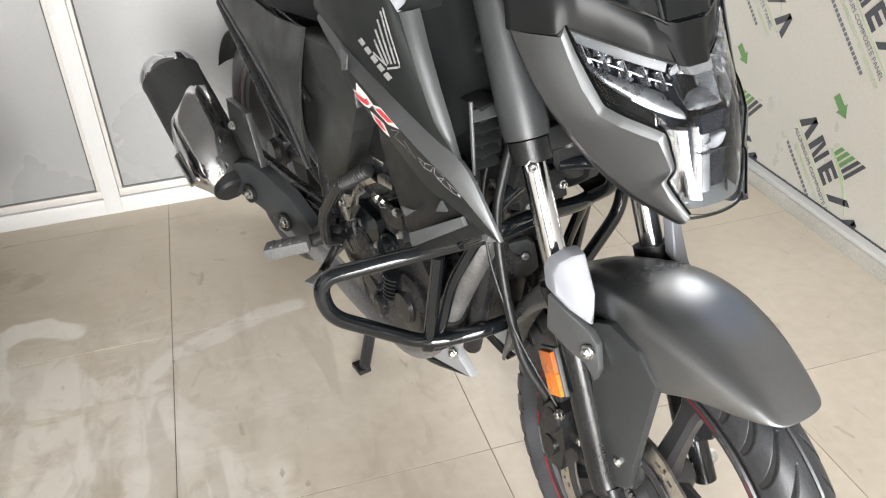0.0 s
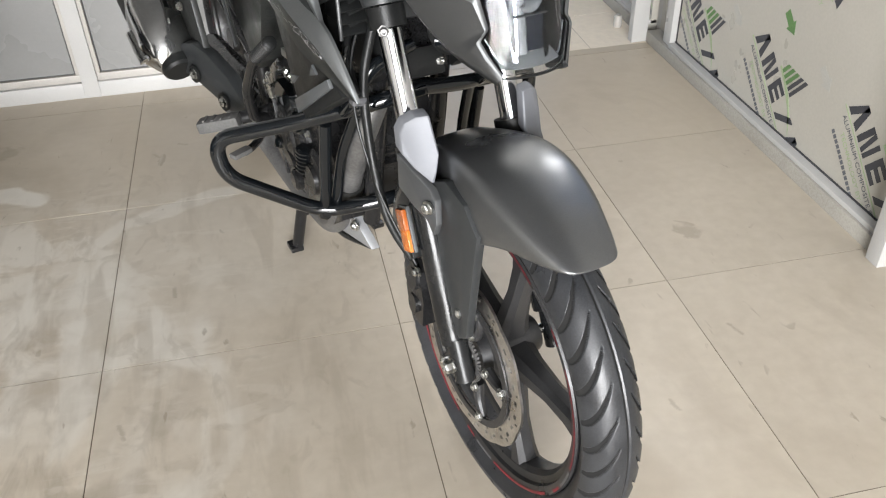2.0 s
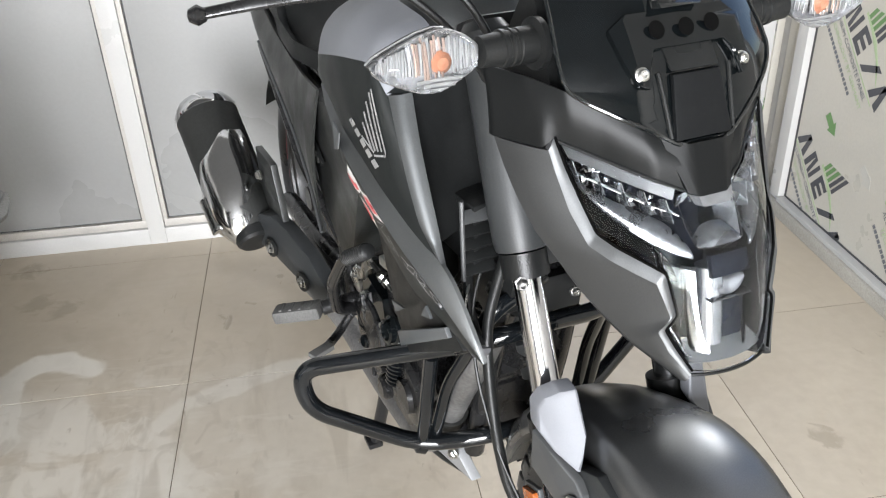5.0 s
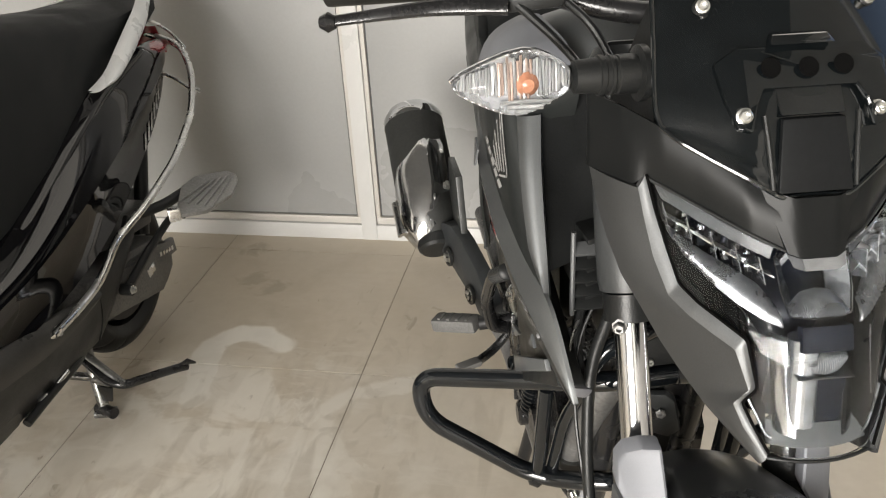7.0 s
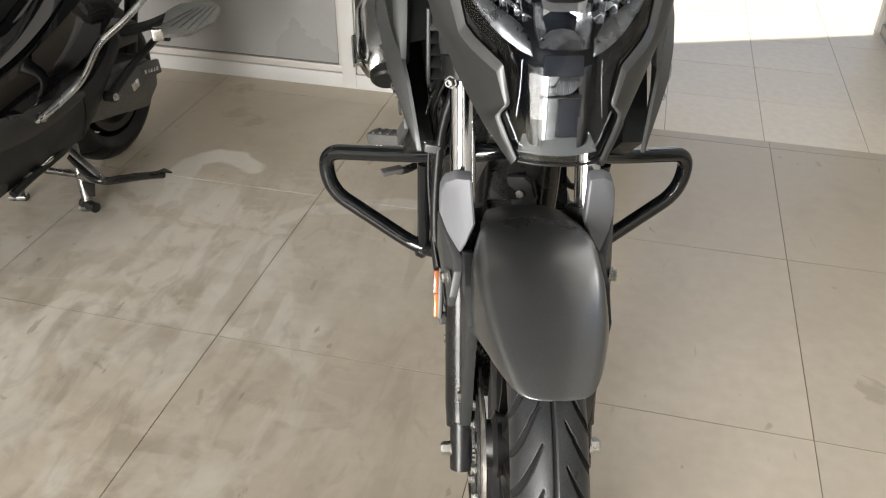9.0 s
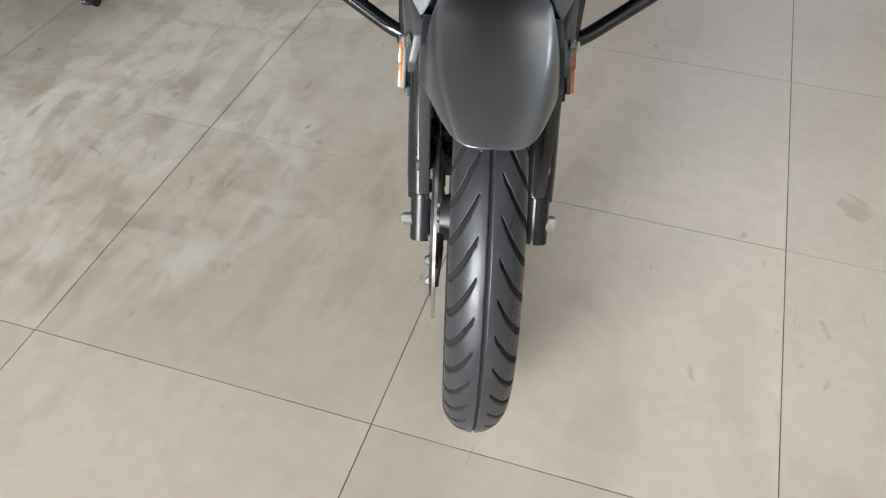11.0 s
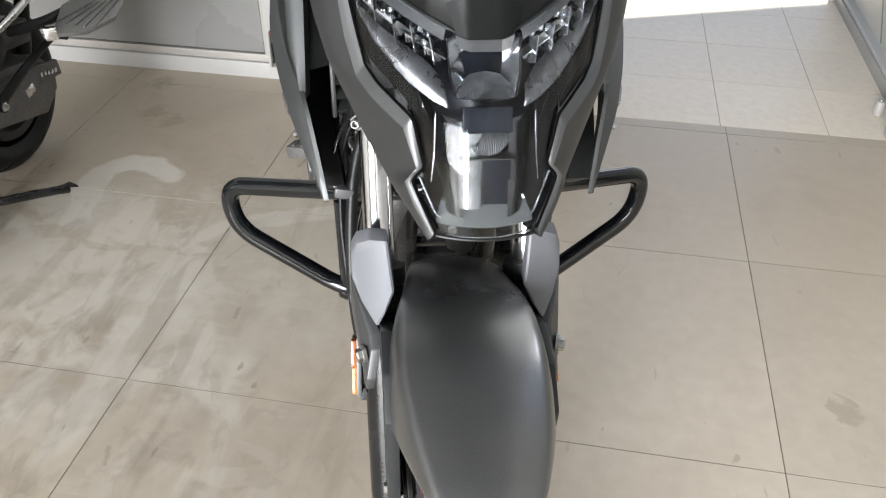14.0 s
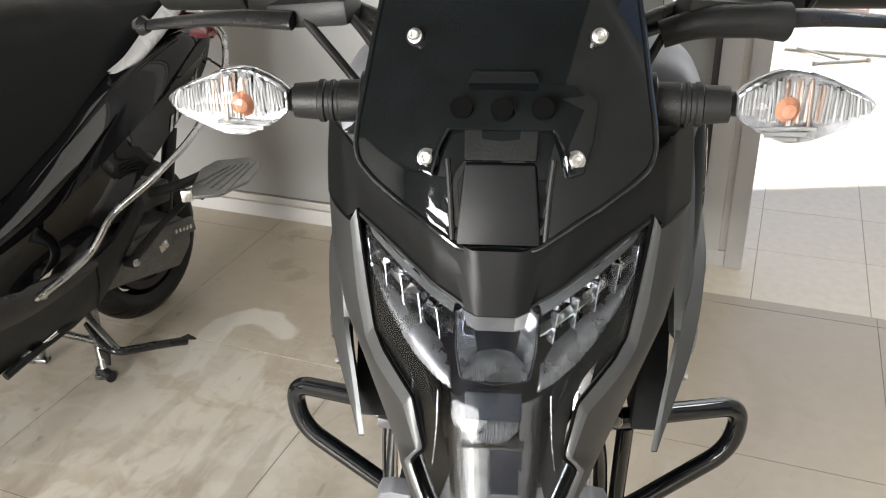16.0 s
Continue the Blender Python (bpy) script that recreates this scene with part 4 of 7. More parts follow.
# front mudguard: an arch over the tyre, widest at the fork, with a crease along each shoulder
ARC = [(125.5, 0.3312, 0.006, 0.0005), (125.3, 0.3312, 0.020, 0.001), (124.7, 0.3312, 0.032, 0.003), (123.4, 0.3310, 0.0405, 0.006), (121.6, 0.3308, 0.0470, 0.012), (118.0, 0.3306, 0.056, 0.022), (110, 0.3308, 0.070, 0.042), (103, 0.331, 0.077, 0.066), (96, 0.332, 0.081, 0.080), (88, 0.332, 0.081, 0.082),
       (80, 0.331, 0.074, 0.072), (71, 0.329, 0.063, 0.055), (62, 0.327, 0.057, 0.045), (45, 0.325, 0.049, 0.03), (25, 0.325, 0.044, 0.02), (6, 0.326, 0.040, 0.01)]
rows = []
for deg, r, hw, drop in ARC:
    a = radians(deg)
    sag = 0.011 * min(1.0, hw / 0.066) ** 2
    row = []
    for j in range(25):
        v = j / 12 - 1
        q = abs(v)
        if q <= 0.67:
            x, dr = hw * 0.83 * q / 0.67, sag * (q / 0.67) ** 2.4
        else:
            f = (q - 0.67) / 0.33
            x, dr = hw * (0.83 + 0.17 * math.sin(f * math.pi / 2) ** 0.9), sag + drop * f ** 1.05
        row.append(Vector((math.copysign(x, v), (r - dr) * math.cos(a), AX + (r - dr) * math.sin(a))))
    rows.append(row)
fine = []
for a, b, c, d in zip([rows[0]] + rows, rows, rows[1:], rows[2:] + [rows[-1]]):
    for t in (0, 0.25, 0.5, 0.75):
        fine.append([((2 * q) + (r - p) * t + (2 * p - 5 * q + 4 * r - s) * t * t + (3 * q - p - 3 * r + s) * t ** 3) / 2 for p, q, r, s in zip(a, b, c, d)])
fine.append(rows[-1])
bm = B()
f = [[bm.verts.new(p) for p in r] for r in fine]
mid = Vector((0, 0, AX))
back = [[bm.verts.new(p + (Vector((0, p.y, p.z)) - mid).normalized() * -0.003 + Vector((-math.copysign(0.002, p.x) if abs(p.x) > 0.03 else 0, 0, 0))) for p in r] for r in fine]
for i in range(len(f) - 1):
    for j in range(24):
        bm.faces.new((f[i][j], f[i][j + 1], f[i + 1][j + 1], f[i + 1][j]))
        bm.faces.new((back[i][j], back[i + 1][j], back[i + 1][j + 1], back[i][j + 1]))
    for j in (0, 24):
        bm.faces.new((f[i][j], f[i + 1][j], back[i + 1][j], back[i][j]))
for j in range(24):
    for i in (0, len(f) - 1):
        bm.faces.new((f[i][j], f[i][j + 1], back[i][j + 1], back[i][j]))
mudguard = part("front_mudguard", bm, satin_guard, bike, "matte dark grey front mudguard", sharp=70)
for sx in (-1, 1):
    x = sx * 0.0700
    crown = [(x, -0.020, 0.582), (x, 0.030, 0.592), (x, 0.070, 0.572)]
    side = part("mudguard_stay", prism(B(), [(x, -0.054, 0.551)] + crown + [(x, 0.062, 0.520), (x, 0.040, 0.430), (x, 0.020, 0.358), (x, -0.006, 0.346), (x, -0.026, 0.360)], (sx * 0.014, 0, 0), 0.003), dark_grey, mudguard, "dark grey mudguard side stay")
    bolt("stay_bolt", (x + sx * 0.012, -0.007, 0.394), (sx, 0, 0), 0.007, steel, side, length=0.006)
    # painted guard in front of the fork leg
    face = [(0.091, 0.094, 0.658), (0.072, 0.091, 0.658), (0.067, 0.074, 0.605), (0.076, 0.064, 0.588), (0.087, 0.054, 0.575), (0.102, 0.080, 0.590), (0.1110, 0.102, 0.606), (0.1100, 0.108, 0.632), (0.104, 0.103, 0.648)]
    g = part("fork_guard", prism(B(), [(sx * px, py, pz) for px, py, pz in face], (0, 0.018, 0.004), 0.003), silver_grey, bike, "silver-grey painted fork guard", sharp=25)
    lower = [(sx * 0.113, 0.112, 0.602), (sx * 0.105, 0.084, 0.588), (sx * 0.093, 0.052, 0.570), (sx * 0.094, 0.038, 0.560), (sx * 0.100, 0.026, 0.530), (sx * 0.102, 0.030, 0.512), (sx * 0.104, 0.046, 0.530), (sx * 0.108, 0.075, 0.535), (sx * 0.113, 0.112, 0.550)]
    part("fork_guard_base", prism(B(), lower, (-sx * 0.010, 0, 0), 0.002), mid_grey, g, "grey plastic guard base")
    bolt("guard_bolt", (sx * 0.102, 0.044, 0.549), (sx, -0.3, 0), 0.0075, steel, g, length=0.008)


# headlamp unit
def lens_y(x, z):
    c = float(np.interp(z, [0.745, 0.80, 0.842, 0.86, 0.90, 0.94], [-0.036, -0.031, -0.020, -0.006, 0.026, 0.058]))
    k = float(np.interp(z, [0.75, 0.80, 0.84, 0.86, 0.935], [5.5, 8.0, 7.0, 6.6, 4.0]))
    return c + k * x * x


LENS_X = [0.0, 0.010, 0.020, 0.030, 0.040, 0.048, 0.054, 0.0585, 0.0605, 0.066, 0.076, 0.086, 0.096, 0.104, 0.112]
LENS_TOP = [0.897, 0.897, 0.899, 0.9025, 0.906, 0.909, 0.9115, 0.9135, 0.914, 0.9165, 0.921, 0.9255, 0.930, 0.934, 0.9385]
LENS_LOW = [0.749, 0.749, 0.749, 0.750, 0.752, 0.766, 0.778, 0.787, 0.843, 0.846, 0.850, 0.855, 0.864, 0.895, 0.934]


def lens_edges(x):
    return float(np.interp(abs(x), LENS_X, LENS_LOW)), float(np.interp(abs(x), LENS_X, LENS_TOP))


def lens_rows(inset, back, nv=12):
    xs = [-x for x in LENS_X[::-1]] + LENS_X[1:]
    out = []
    for x in xs:
        lo, hi = lens_edges(x)
        c = (lo + hi) / 2
        out.append([Vector((x * (1 - inset * 0.6), lens_y(x, z) + back, c + (z - c) * (1 - inset))) for z in (lo + (hi - lo) * j / nv for j in range(nv + 1))])
    return out


headlamp = part("headlamp", skin(B(), [[p + Vector((0, 0.052 + 0.25 * abs(p.x), 0)) for p in r] for r in lens_rows(0.0, 0)], (0, 0.012, 0)), lamp_black, bike, "clear-lensed headlamp with chrome reflectors", sharp=50)
lens = part("lens", skin(B(), lens_rows(0.0, 0.0), (0, 0.0025, 0)), clear, headlamp, "clear curved headlamp lens", sharp=60)
lens.visible_shadow = False


def reflector_cell(bm, p, w, h, tilt, turn, depth=0.012):
    """One hollow chrome facet of a reflector."""
    t = bmesh.new()
    vs = []
    for i in range(5):
        for j in range(5):
            u, v = i / 2 - 1, j / 2 - 1
            vs.append(t.verts.new((u * w / 2, depth * (1 - (u * u + v * v) / 2), v * h / 2)))
    for i in range(4):
        for j in range(4):
            a = i * 5 + j
            t.faces.new((vs[a], vs[a + 1], vs[a + 6], vs[a + 5]))
    return merge(bm, t, Matrix.Translation(p) @ Euler((radians(tilt), 0, radians(turn))).to_matrix().to_4x4())


def in_lamp(x, z, d):
    """A place behind the lens, d deep."""
    return Vector((x, lens_y(x, z) + d, z))


def corrugated(a, b, n, deep, thick, m=3, bulge=0.0):
    """A finely ribbed optic between two edges, ribs running across it."""
    p, q = smooth(resample(a, n * 4), 2), smooth(resample(b, n * 4), 2)
    rows = []
    for i, (u, v) in enumerate(zip(p, q)):
        off = Vector((0, -deep * math.sin(math.pi * i / 2) ** 2, 0))
        rows.append([u.lerp(v, j / m) + off + Vector((0, -bulge * math.sin(math.pi * j / m), 0)) for j in range(m + 1)])
    return skin(B(), rows, (0, thick, 0))


for sx in (-1, 1):
    # row of hollow chrome facets with thin fins between, along the top of the wing
    for i in range(9):
        x = 0.036 + i * 0.0074
        lo, hi = lens_edges(x)
        for j in range(2):
            z = hi - 0.0165 - j * 0.0100
            bm = B()
            reflector_cell(bm, in_lamp(sx * x, z, 0.022 + j * 0.003), 0.0060, 0.0098, (24, -34)[j] + random.uniform(-16, 16), sx * (10 + random.uniform(-30, 30)), 0.0045)
            part("reflector_facet", bm, chrome if (i + j) % 3 else lamp_black, headlamp, "chrome reflector facet", sharp=80)
        if i % 2 == 0:
            part("reflector_fin", box(B(), in_lamp(sx * (x + 0.0037), hi - 0.0205, 0.012), (0.0009, 0.018, 0.022), (-25, sx * 14, sx * 8), 0.0003, 1), lamp_silver, headlamp)
    part("lamp_visor", ribbon(B(), [in_lamp(sx * x, lens_edges(x)[1] - 0.001, 0.006) for x in (0.030, 0.05, 0.07, 0.09, 0.106)], [in_lamp(sx * x, lens_edges(x)[1] - 0.0115, 0.012) for x in (0.032, 0.05, 0.07, 0.088, 0.100)], (0, 0.002, 0), (0, 0, 0), 14, 2, 1), dark_grey, headlamp, "smooth dark grey visor over the reflectors")
    part("reflector_shelf", ribbon(B(), [in_lamp(sx * x, lens_edges(x)[1] - 0.0215, 0.010) for x in (0.031, 0.05, 0.07, 0.09, 0.100)], [in_lamp(sx * x, lens_edges(x)[1] - 0.0215, 0.024) for x in (0.031, 0.05, 0.07, 0.09, 0.100)], (0, 0, -0.0012), (0, 0, 0), 14, 2, 1), bright_alloy, headlamp)
    part("reflector_tip", ribbon(B(), [in_lamp(sx * 0.098, 0.925, 0.008), in_lamp(sx * 0.106, 0.9325, 0.008)], [in_lamp(sx * 0.088, 0.920, 0.012), in_lamp(sx * 0.104, 0.9345, 0.012)], (0, 0.002, 0), (0, 0, 0), 6, 3, 0), chrome, headlamp)
    part("reflector_bowl", reflector_cell(B(), in_lamp(sx * 0.074, 0.908, 0.036), 0.056, 0.030, 22, sx * 26, 0.018), chrome, headlamp, "chrome reflector bowl", sharp=80)
    # ribbed wedge below it, thick in its middle
    up = [in_lamp(sx * x, z, 0.014) for x, z in ((0.100, 0.905), (0.092, 0.898), (0.076, 0.889), (0.058, 0.882), (0.042, 0.874), (0.032, 0.862))]
    dn = [in_lamp(sx * x, z, 0.010) for x, z in ((0.098, 0.898), (0.088, 0.882), (0.074, 0.870), (0.058, 0.860), (0.042, 0.853), (0.030, 0.850))]
    part("ribbed_optic", corrugated(up, dn, 11, 0.0018, 0.002, 4, 0.005), optic_grey, headlamp, "finely ribbed optic wedge", sharp=70)
    # inner walls of the lower lamp, and the thin guide at the lower corner
    inner_w = [(sx * 0.0185, -0.024 + 0.34 * (z - 0.762), z) for z in (0.838, 0.820, 0.800, 0.780, 0.762)]
    outer_w = [(sx * (0.034 - 0.03 * (0.838 - z)), -0.012 + 0.34 * (z - 0.762), z) for z in (0.838, 0.820, 0.800, 0.780, 0.762)]
    # right wall gets the brighter mirror, colouring in the shopfront's one-sided reflection
    part("lamp_wall", ribbon(B(), inner_w, outer_w, (0, 0.002, 0), (0, -0.0012, 0), 16, 6, 1), lamp_mirror_lit if sx < 0 else dark_chrome, headlamp, "mirror lamp side wall, one-sided reflection put into its colour", sharp=80)
    sweep_a = [in_lamp(sx * x, z, 0.013) for x, z in ((0.072, 0.872), (0.063, 0.865), (0.054, 0.856), (0.047, 0.845), (0.043, 0.832))]
    sweep_b = [in_lamp(sx * x, z, 0.019) for x, z in ((0.069, 0.866), (0.059, 0.857), (0.0505, 0.847), (0.0580, 0.836), (0.041, 0.826))]
    part("reflector_sweep", ribbon(B(), sweep_a, sweep_b, (0, 0.002, 0), (0, -0.001, 0), 14, 4, 1), chrome, headlamp, "bright curved reflector edge", sharp=80)
    part("light_guide", tube(B(), [in_lamp(sx * 0.054, 0.793, 0.007), in_lamp(sx * 0.046, 0.776, 0.006), in_lamp(sx * 0.041, 0.764, 0.006), in_lamp(sx * 0.036, 0.762, 0.006)], 0.0010, 8, 0.004), optic_grey, headlamp)
    part("light_guide", tube(B(), [in_lamp(sx * 0.040, 0.846, 0.010), in_lamp(sx * 0.041, 0.815, 0.009), in_lamp(sx * 0.044, 0.790, 0.008)], 0.0006, 6), dark_chrome, headlamp)
    # frame of the small centre reflector
    part("reflector_frame", tube(B(), [in_lamp(sx * 0.0295, 0.894, 0.010), in_lamp(sx * 0.0285, 0.872, 0.010), in_lamp(sx * 0.0245, 0.857, 0.010), in_lamp(0, 0.8555, 0.010)], 0.0006, 6, 0.003), dark_chrome, headlamp)
    part("reflector_cheek", ribbon(B(), [in_lamp(sx * 0.0285, 0.893, 0.011), in_lamp(sx * 0.0275, 0.872, 0.011), in_lamp(sx * 0.0235, 0.859, 0.011)], [in_lamp(sx * 0.018, 0.890, 0.034), in_lamp(sx * 0.017, 0.874, 0.034), in_lamp(sx * 0.014, 0.864, 0.032)], (0, 0.001, 0), (0, 0, 0), 8, 3, 0), lamp_silver, headlamp)
    # dark inner blade that follows the lens edge
    a = [(sx * px, lens_y(px, pz) + 0.008, pz) for px, pz in ((0.109, 0.928), (0.101, 0.890), (0.093, 0.868), (0.076, 0.858), (0.058, 0.848), (0.049, 0.808), (0.052, 0.788), (0.040, 0.760))]
    b = [(x * 0.80, y + 0.022, z + 0.012) for x, y, z in a]
    part("lamp_trim", ribbon(B(), a, b, (0, 0.002, 0), (0, 0, 0), 18, 3, 1), hole_black, headlamp)
bm = B()
reflector_cell(bm, in_lamp(0, 0.884, 0.032), 0.036, 0.020, 24, 0, 0.012)
part("reflector", bm, chrome, headlamp, "small chrome centre reflector", sharp=80)
for sx in (-1, 1):
    part("reflector_facet", reflector_cell(B(), in_lamp(sx * 0.010, 0.889, 0.018), 0.006, 0.011, 10, sx * 20, 0.002), chrome, headlamp, sharp=80)
arc = [(x, 0.8585) for x in (-0.023, -0.012, 0.0, 0.012, 0.023)]
part("ribbed_optic", corrugated([in_lamp(x, 0.8575 + 0.0145 * math.sqrt(max(0.0, 1 - (x / 0.0235) ** 2)), 0.017) for x, z in arc], [in_lamp(x, 0.8570, 0.011) for x, z in arc], 13, 0.0012, 0.002, 4, 0.003), optic_grey, headlamp, "finely ribbed half-round optic", sharp=70)
part("lamp_bridge", box(B(), (0, lens_y(0, 0.842) + 0.014, 0.8435), (0.040, 0.010, 0.021), (-22, 0, 0), 0.002), lamp_black, headlamp)
arc = [(-0.018, 0.82), (-0.010, 0.82), (0.0, 0.82), (0.010, 0.82), (0.018, 0.82)]
part("ribbed_optic", corrugated([in_lamp(x, 0.8315, 0.016) for x, z in arc], [in_lamp(x, 0.8285 - 0.0125 * math.sqrt(max(0.0, 1 - (x / 0.0185) ** 2)), 0.012) for x, z in arc], 11, 0.0012, 0.002, 4, 0.003), optic_grey, headlamp, "finely ribbed half-round optic", sharp=70)
part("projector", box(B(), (0, lens_y(0, 0.790) + 0.028, 0.790), (0.042, 0.020, 0.044), (-8, 0, 0), 0.003), lamp_black, headlamp)
# added silver cylinder, standing in for the shopfront's bright strip on the lens
part("projector_barrel", tube(B(), [in_lamp(-0.012, 0.8400, 0.022), in_lamp(-0.012, 0.7680, 0.022)], 0.0125, 32), lamp_silver, headlamp, "silver cylinder added for the shopfront's reflection in the lens")
part("projector_frame", box(B(), (0, lens_y(0, 0.813) + 0.014, 0.8145), (0.044, 0.010, 0.0016), (0, 0, 0), 0.0004, 1), dark_chrome, headlamp)
sill = [(-0.040, 0.757), (-0.02, 0.756), (0, 0.756), (0.02, 0.756), (0.040, 0.757)]
part("lamp_sill", ribbon(B(), [in_lamp(x, z, 0.005) for x, z in sill], [in_lamp(x, z + 0.011, 0.022) for x, z in sill], (0, 0.002, -0.002), (0, 0, 0), 12, 3, 1), vent_grey, headlamp, "grey lamp sill")

# cowl round the lamp
cowl = None
for sx in (-1, 1):
    edge = [(0.1135, 0.106, 0.941), (0.1085, 0.092, 0.915), (0.102, 0.074, 0.888), (0.0955, 0.057, 0.864), (0.086, 0.038, 0.857), (0.072, 0.018, 0.850), (0.059, 0.001, 0.843), (0.0545, -0.005, 0.822), (0.0505, -0.010, 0.804), (0.0560, -0.010, 0.798), (0.0605, -0.008, 0.791), (0.0535, -0.017, 0.775), (0.0430, -0.030, 0.755)]
    lip = [(0.1195, 0.104, 0.930), (0.1165, 0.093, 0.909), (0.1115, 0.076, 0.880), (0.103, 0.056, 0.854), (0.092, 0.036, 0.846), (0.078, 0.017, 0.839), (0.0665, 0.002, 0.834), (0.061, -0.005, 0.817), (0.0565, -0.010, 0.803), (0.0605, -0.010, 0.798), (0.0660, -0.007, 0.789), (0.0590, -0.016, 0.771), (0.0450, -0.032, 0.750)]
    outer = [(0.1480, 0.155, 0.931), (0.1445, 0.139, 0.905), (0.139, 0.124, 0.880), (0.129, 0.104, 0.850), (0.114, 0.084, 0.824), (0.102, 0.068, 0.802), (0.090, 0.050, 0.784), (0.074, 0.022, 0.764), (0.047, -0.026, 0.742)]
    rear = [(0.118, 0.210, 0.945), (0.115, 0.205, 0.92), (0.105, 0.175, 0.865), (0.095, 0.150, 0.830), (0.084, 0.125, 0.800), (0.076, 0.105, 0.780), (0.068, 0.085, 0.764), (0.055, 0.050, 0.745), (0.038, 0.0, 0.735)]
    s = lambda pts: [(sx * x, y, z) for x, y, z in pts]
    c = part("headlamp_cowl", ribbon(B(), s(lip), s(outer), (-sx * 0.003, 0.004, 0), (sx * 0.002, -0.002, 0), 60, 8, 0), matte_cowl, bike, "matte grey headlamp side cowl", sharp=50)
    part("cowl_lip", ribbon(B(), s(edge), s(lip), (0, 0.006, 0), (0, -0.0010, 0), 120, 3, 0), mid_grey, c, "lighter grey cowl lip", sharp=30)
    part("cowl_return", ribbon(B(), s(outer), s(rear), (-sx * 0.002, 0, 0.002), (sx * 0.002, 0, -0.002), 30, 4, 1), black_plastic, c)
    # upper cheek between lamp corner and screen
    top = [(0.026, 0.047, 0.940), (0.052, 0.062, 0.952), (0.080, 0.084, 0.966), (0.106, 0.106, 0.982), (0.128, 0.138, 0.990), (0.147, 0.175, 0.992)]
    low = [(0.021, 0.033, 0.901), (0.045, 0.046, 0.911), (0.078, 0.078, 0.924), (0.1125, 0.106, 0.9395), (0.1225, 0.110, 0.931), (0.1490, 0.156, 0.931)]
    part("cowl_cheek", ribbon(B(), s(top), s(low), (0, 0.006, 0), (0, -0.003, 0.002), 48, 6, 0), cowl_black, c, "glossy black upper cowl", sharp=40)
    part("lens_gasket", tube(B(), s([(x - 0.0008, y - 0.001, z) for x, y, z in edge]), 0.0013, 8, 0.004), hole_black, c)
    part("lens_gasket", tube(B(), s([(x, y - 0.001, z - 0.0015) for x, y, z in low[:4]]), 0.0016, 8, 0.01), black_plastic, c)
part("lens_gasket", tube(B(), [(x, lens_y(x, 0.7485) - 0.0005, 0.7475) for x in (-0.041, -0.034, -0.024, -0.012, 0.0, 0.012, 0.024, 0.034, 0.041)], 0.0016, 8, 0.01), black_plastic, bike)
beak = part("cowl_beak", ribbon(B(), [(-0.040, 0.0525, 0.9465), (-0.018, 0.040, 0.941), (0.018, 0.040, 0.941), (0.040, 0.0525, 0.9465)], [(-0.0225, 0.0275, 0.9005), (-0.014, 0.0225, 0.8985), (0.014, 0.0225, 0.8985), (0.0225, 0.0275, 0.9005)], (0, 0.008, 0), (0, 0.001, 0), 20, 6, 0), cowl_black, bike, "glossy black beak over the headlamp", sharp=35)
part("beak_lip", ribbon(B(), [(-0.0235, 0.0275, 0.9000), (-0.014, 0.0220, 0.8980), (0.014, 0.0220, 0.8980), (0.0235, 0.0275, 0.9000)], [(-0.0205, 0.0200, 0.8925), (-0.013, 0.0155, 0.8910), (0.013, 0.0155, 0.8910), (0.0205, 0.0200, 0.8925)], (0, 0.006, 0.001), (0, 0, 0), 20, 3, 0), lamp_silver, beak)


# smoked wind screen with its bracket
def screen_y(x, z):
    c = float(np.interp(z, [0.942, 0.998, 1.06, 1.13], [0.042, 0.066, 0.122, 0.195]))
    return c + 3.2 * x * x


SCREEN = [(0.940, 0.026), (0.946, 0.036), (0.955, 0.053), (0.965, 0.074), (0.975, 0.094), (0.984, 0.107), (0.995, 0.110), (1.010, 0.109), (1.035, 0.105), (1.065, 0.101), (1.095, 0.096), (1.120, 0.086), (1.135, 0.070)]
rows = []
for z, w in SCREEN:
    row = []
    for j in range(29):
        x = w * (j / 14 - 1)
        dip = 0.006 * max(0, 1 - (abs(x) / 0.030) ** 6) if z < 1.0 else 0.0
        row.append(Vector((x, screen_y(x, z) + dip, z)))
    rows.append(row)
screen = part("wind_screen", skin(B(), rows, (0, 0.004, -0.001)), gloss_black, bike, "glossy dark smoked wind screen", sharp=40)
for sx in (-1, 1):
    for x, z, br in ((0.0515, 0.996, 0.0052), (0.0670, 1.065, 0.0042)):
        y = screen_y(x, z)
        part("bolt_boss", lathe(B(), [(-0.004, br * 1.7), (0.002, br * 1.7), (0.003, br * 1.45)], (sx * x, y, z), (sx * 0.25, -1, 0.55), 24), black_plastic, screen)
        bolt("screen_bolt", (sx * x, y - 0.003, z + 0.0015), (sx * 0.2, -1, 0.5), br, steel, screen, "bright socket screw", 0.006, False)
    # raised rib running from the bracket down to the lip
    part("screen_rib", tube(B(), [(sx * 0.037, screen_y(0.037, 0.998) - 0.001, 0.998), (sx * 0.0345, screen_y(0.0345, 0.975) - 0.001, 0.975), (sx * 0.0325, screen_y(0.0325, 0.946) - 0.0005, 0.946)], 0.0020, 8, 0.01), black_plastic, screen)
rim = [(-w, screen_y(w, z) - 0.0005, z) for z, w in SCREEN[::-1]] + [(-0.013, screen_y(0.013, 0.940) + 0.004, 0.940), (0.013, screen_y(0.013, 0.940) + 0.004, 0.940)] + [(w, screen_y(w, z) - 0.0005, z) for z, w in SCREEN]
part("screen_rim", tube(B(), rim, 0.0021, 8, 0.006), rim_black, screen, "rounded glossy screen edge")


def on_screen(x, z, lift):
    return (x, screen_y(x, z) - lift, z)


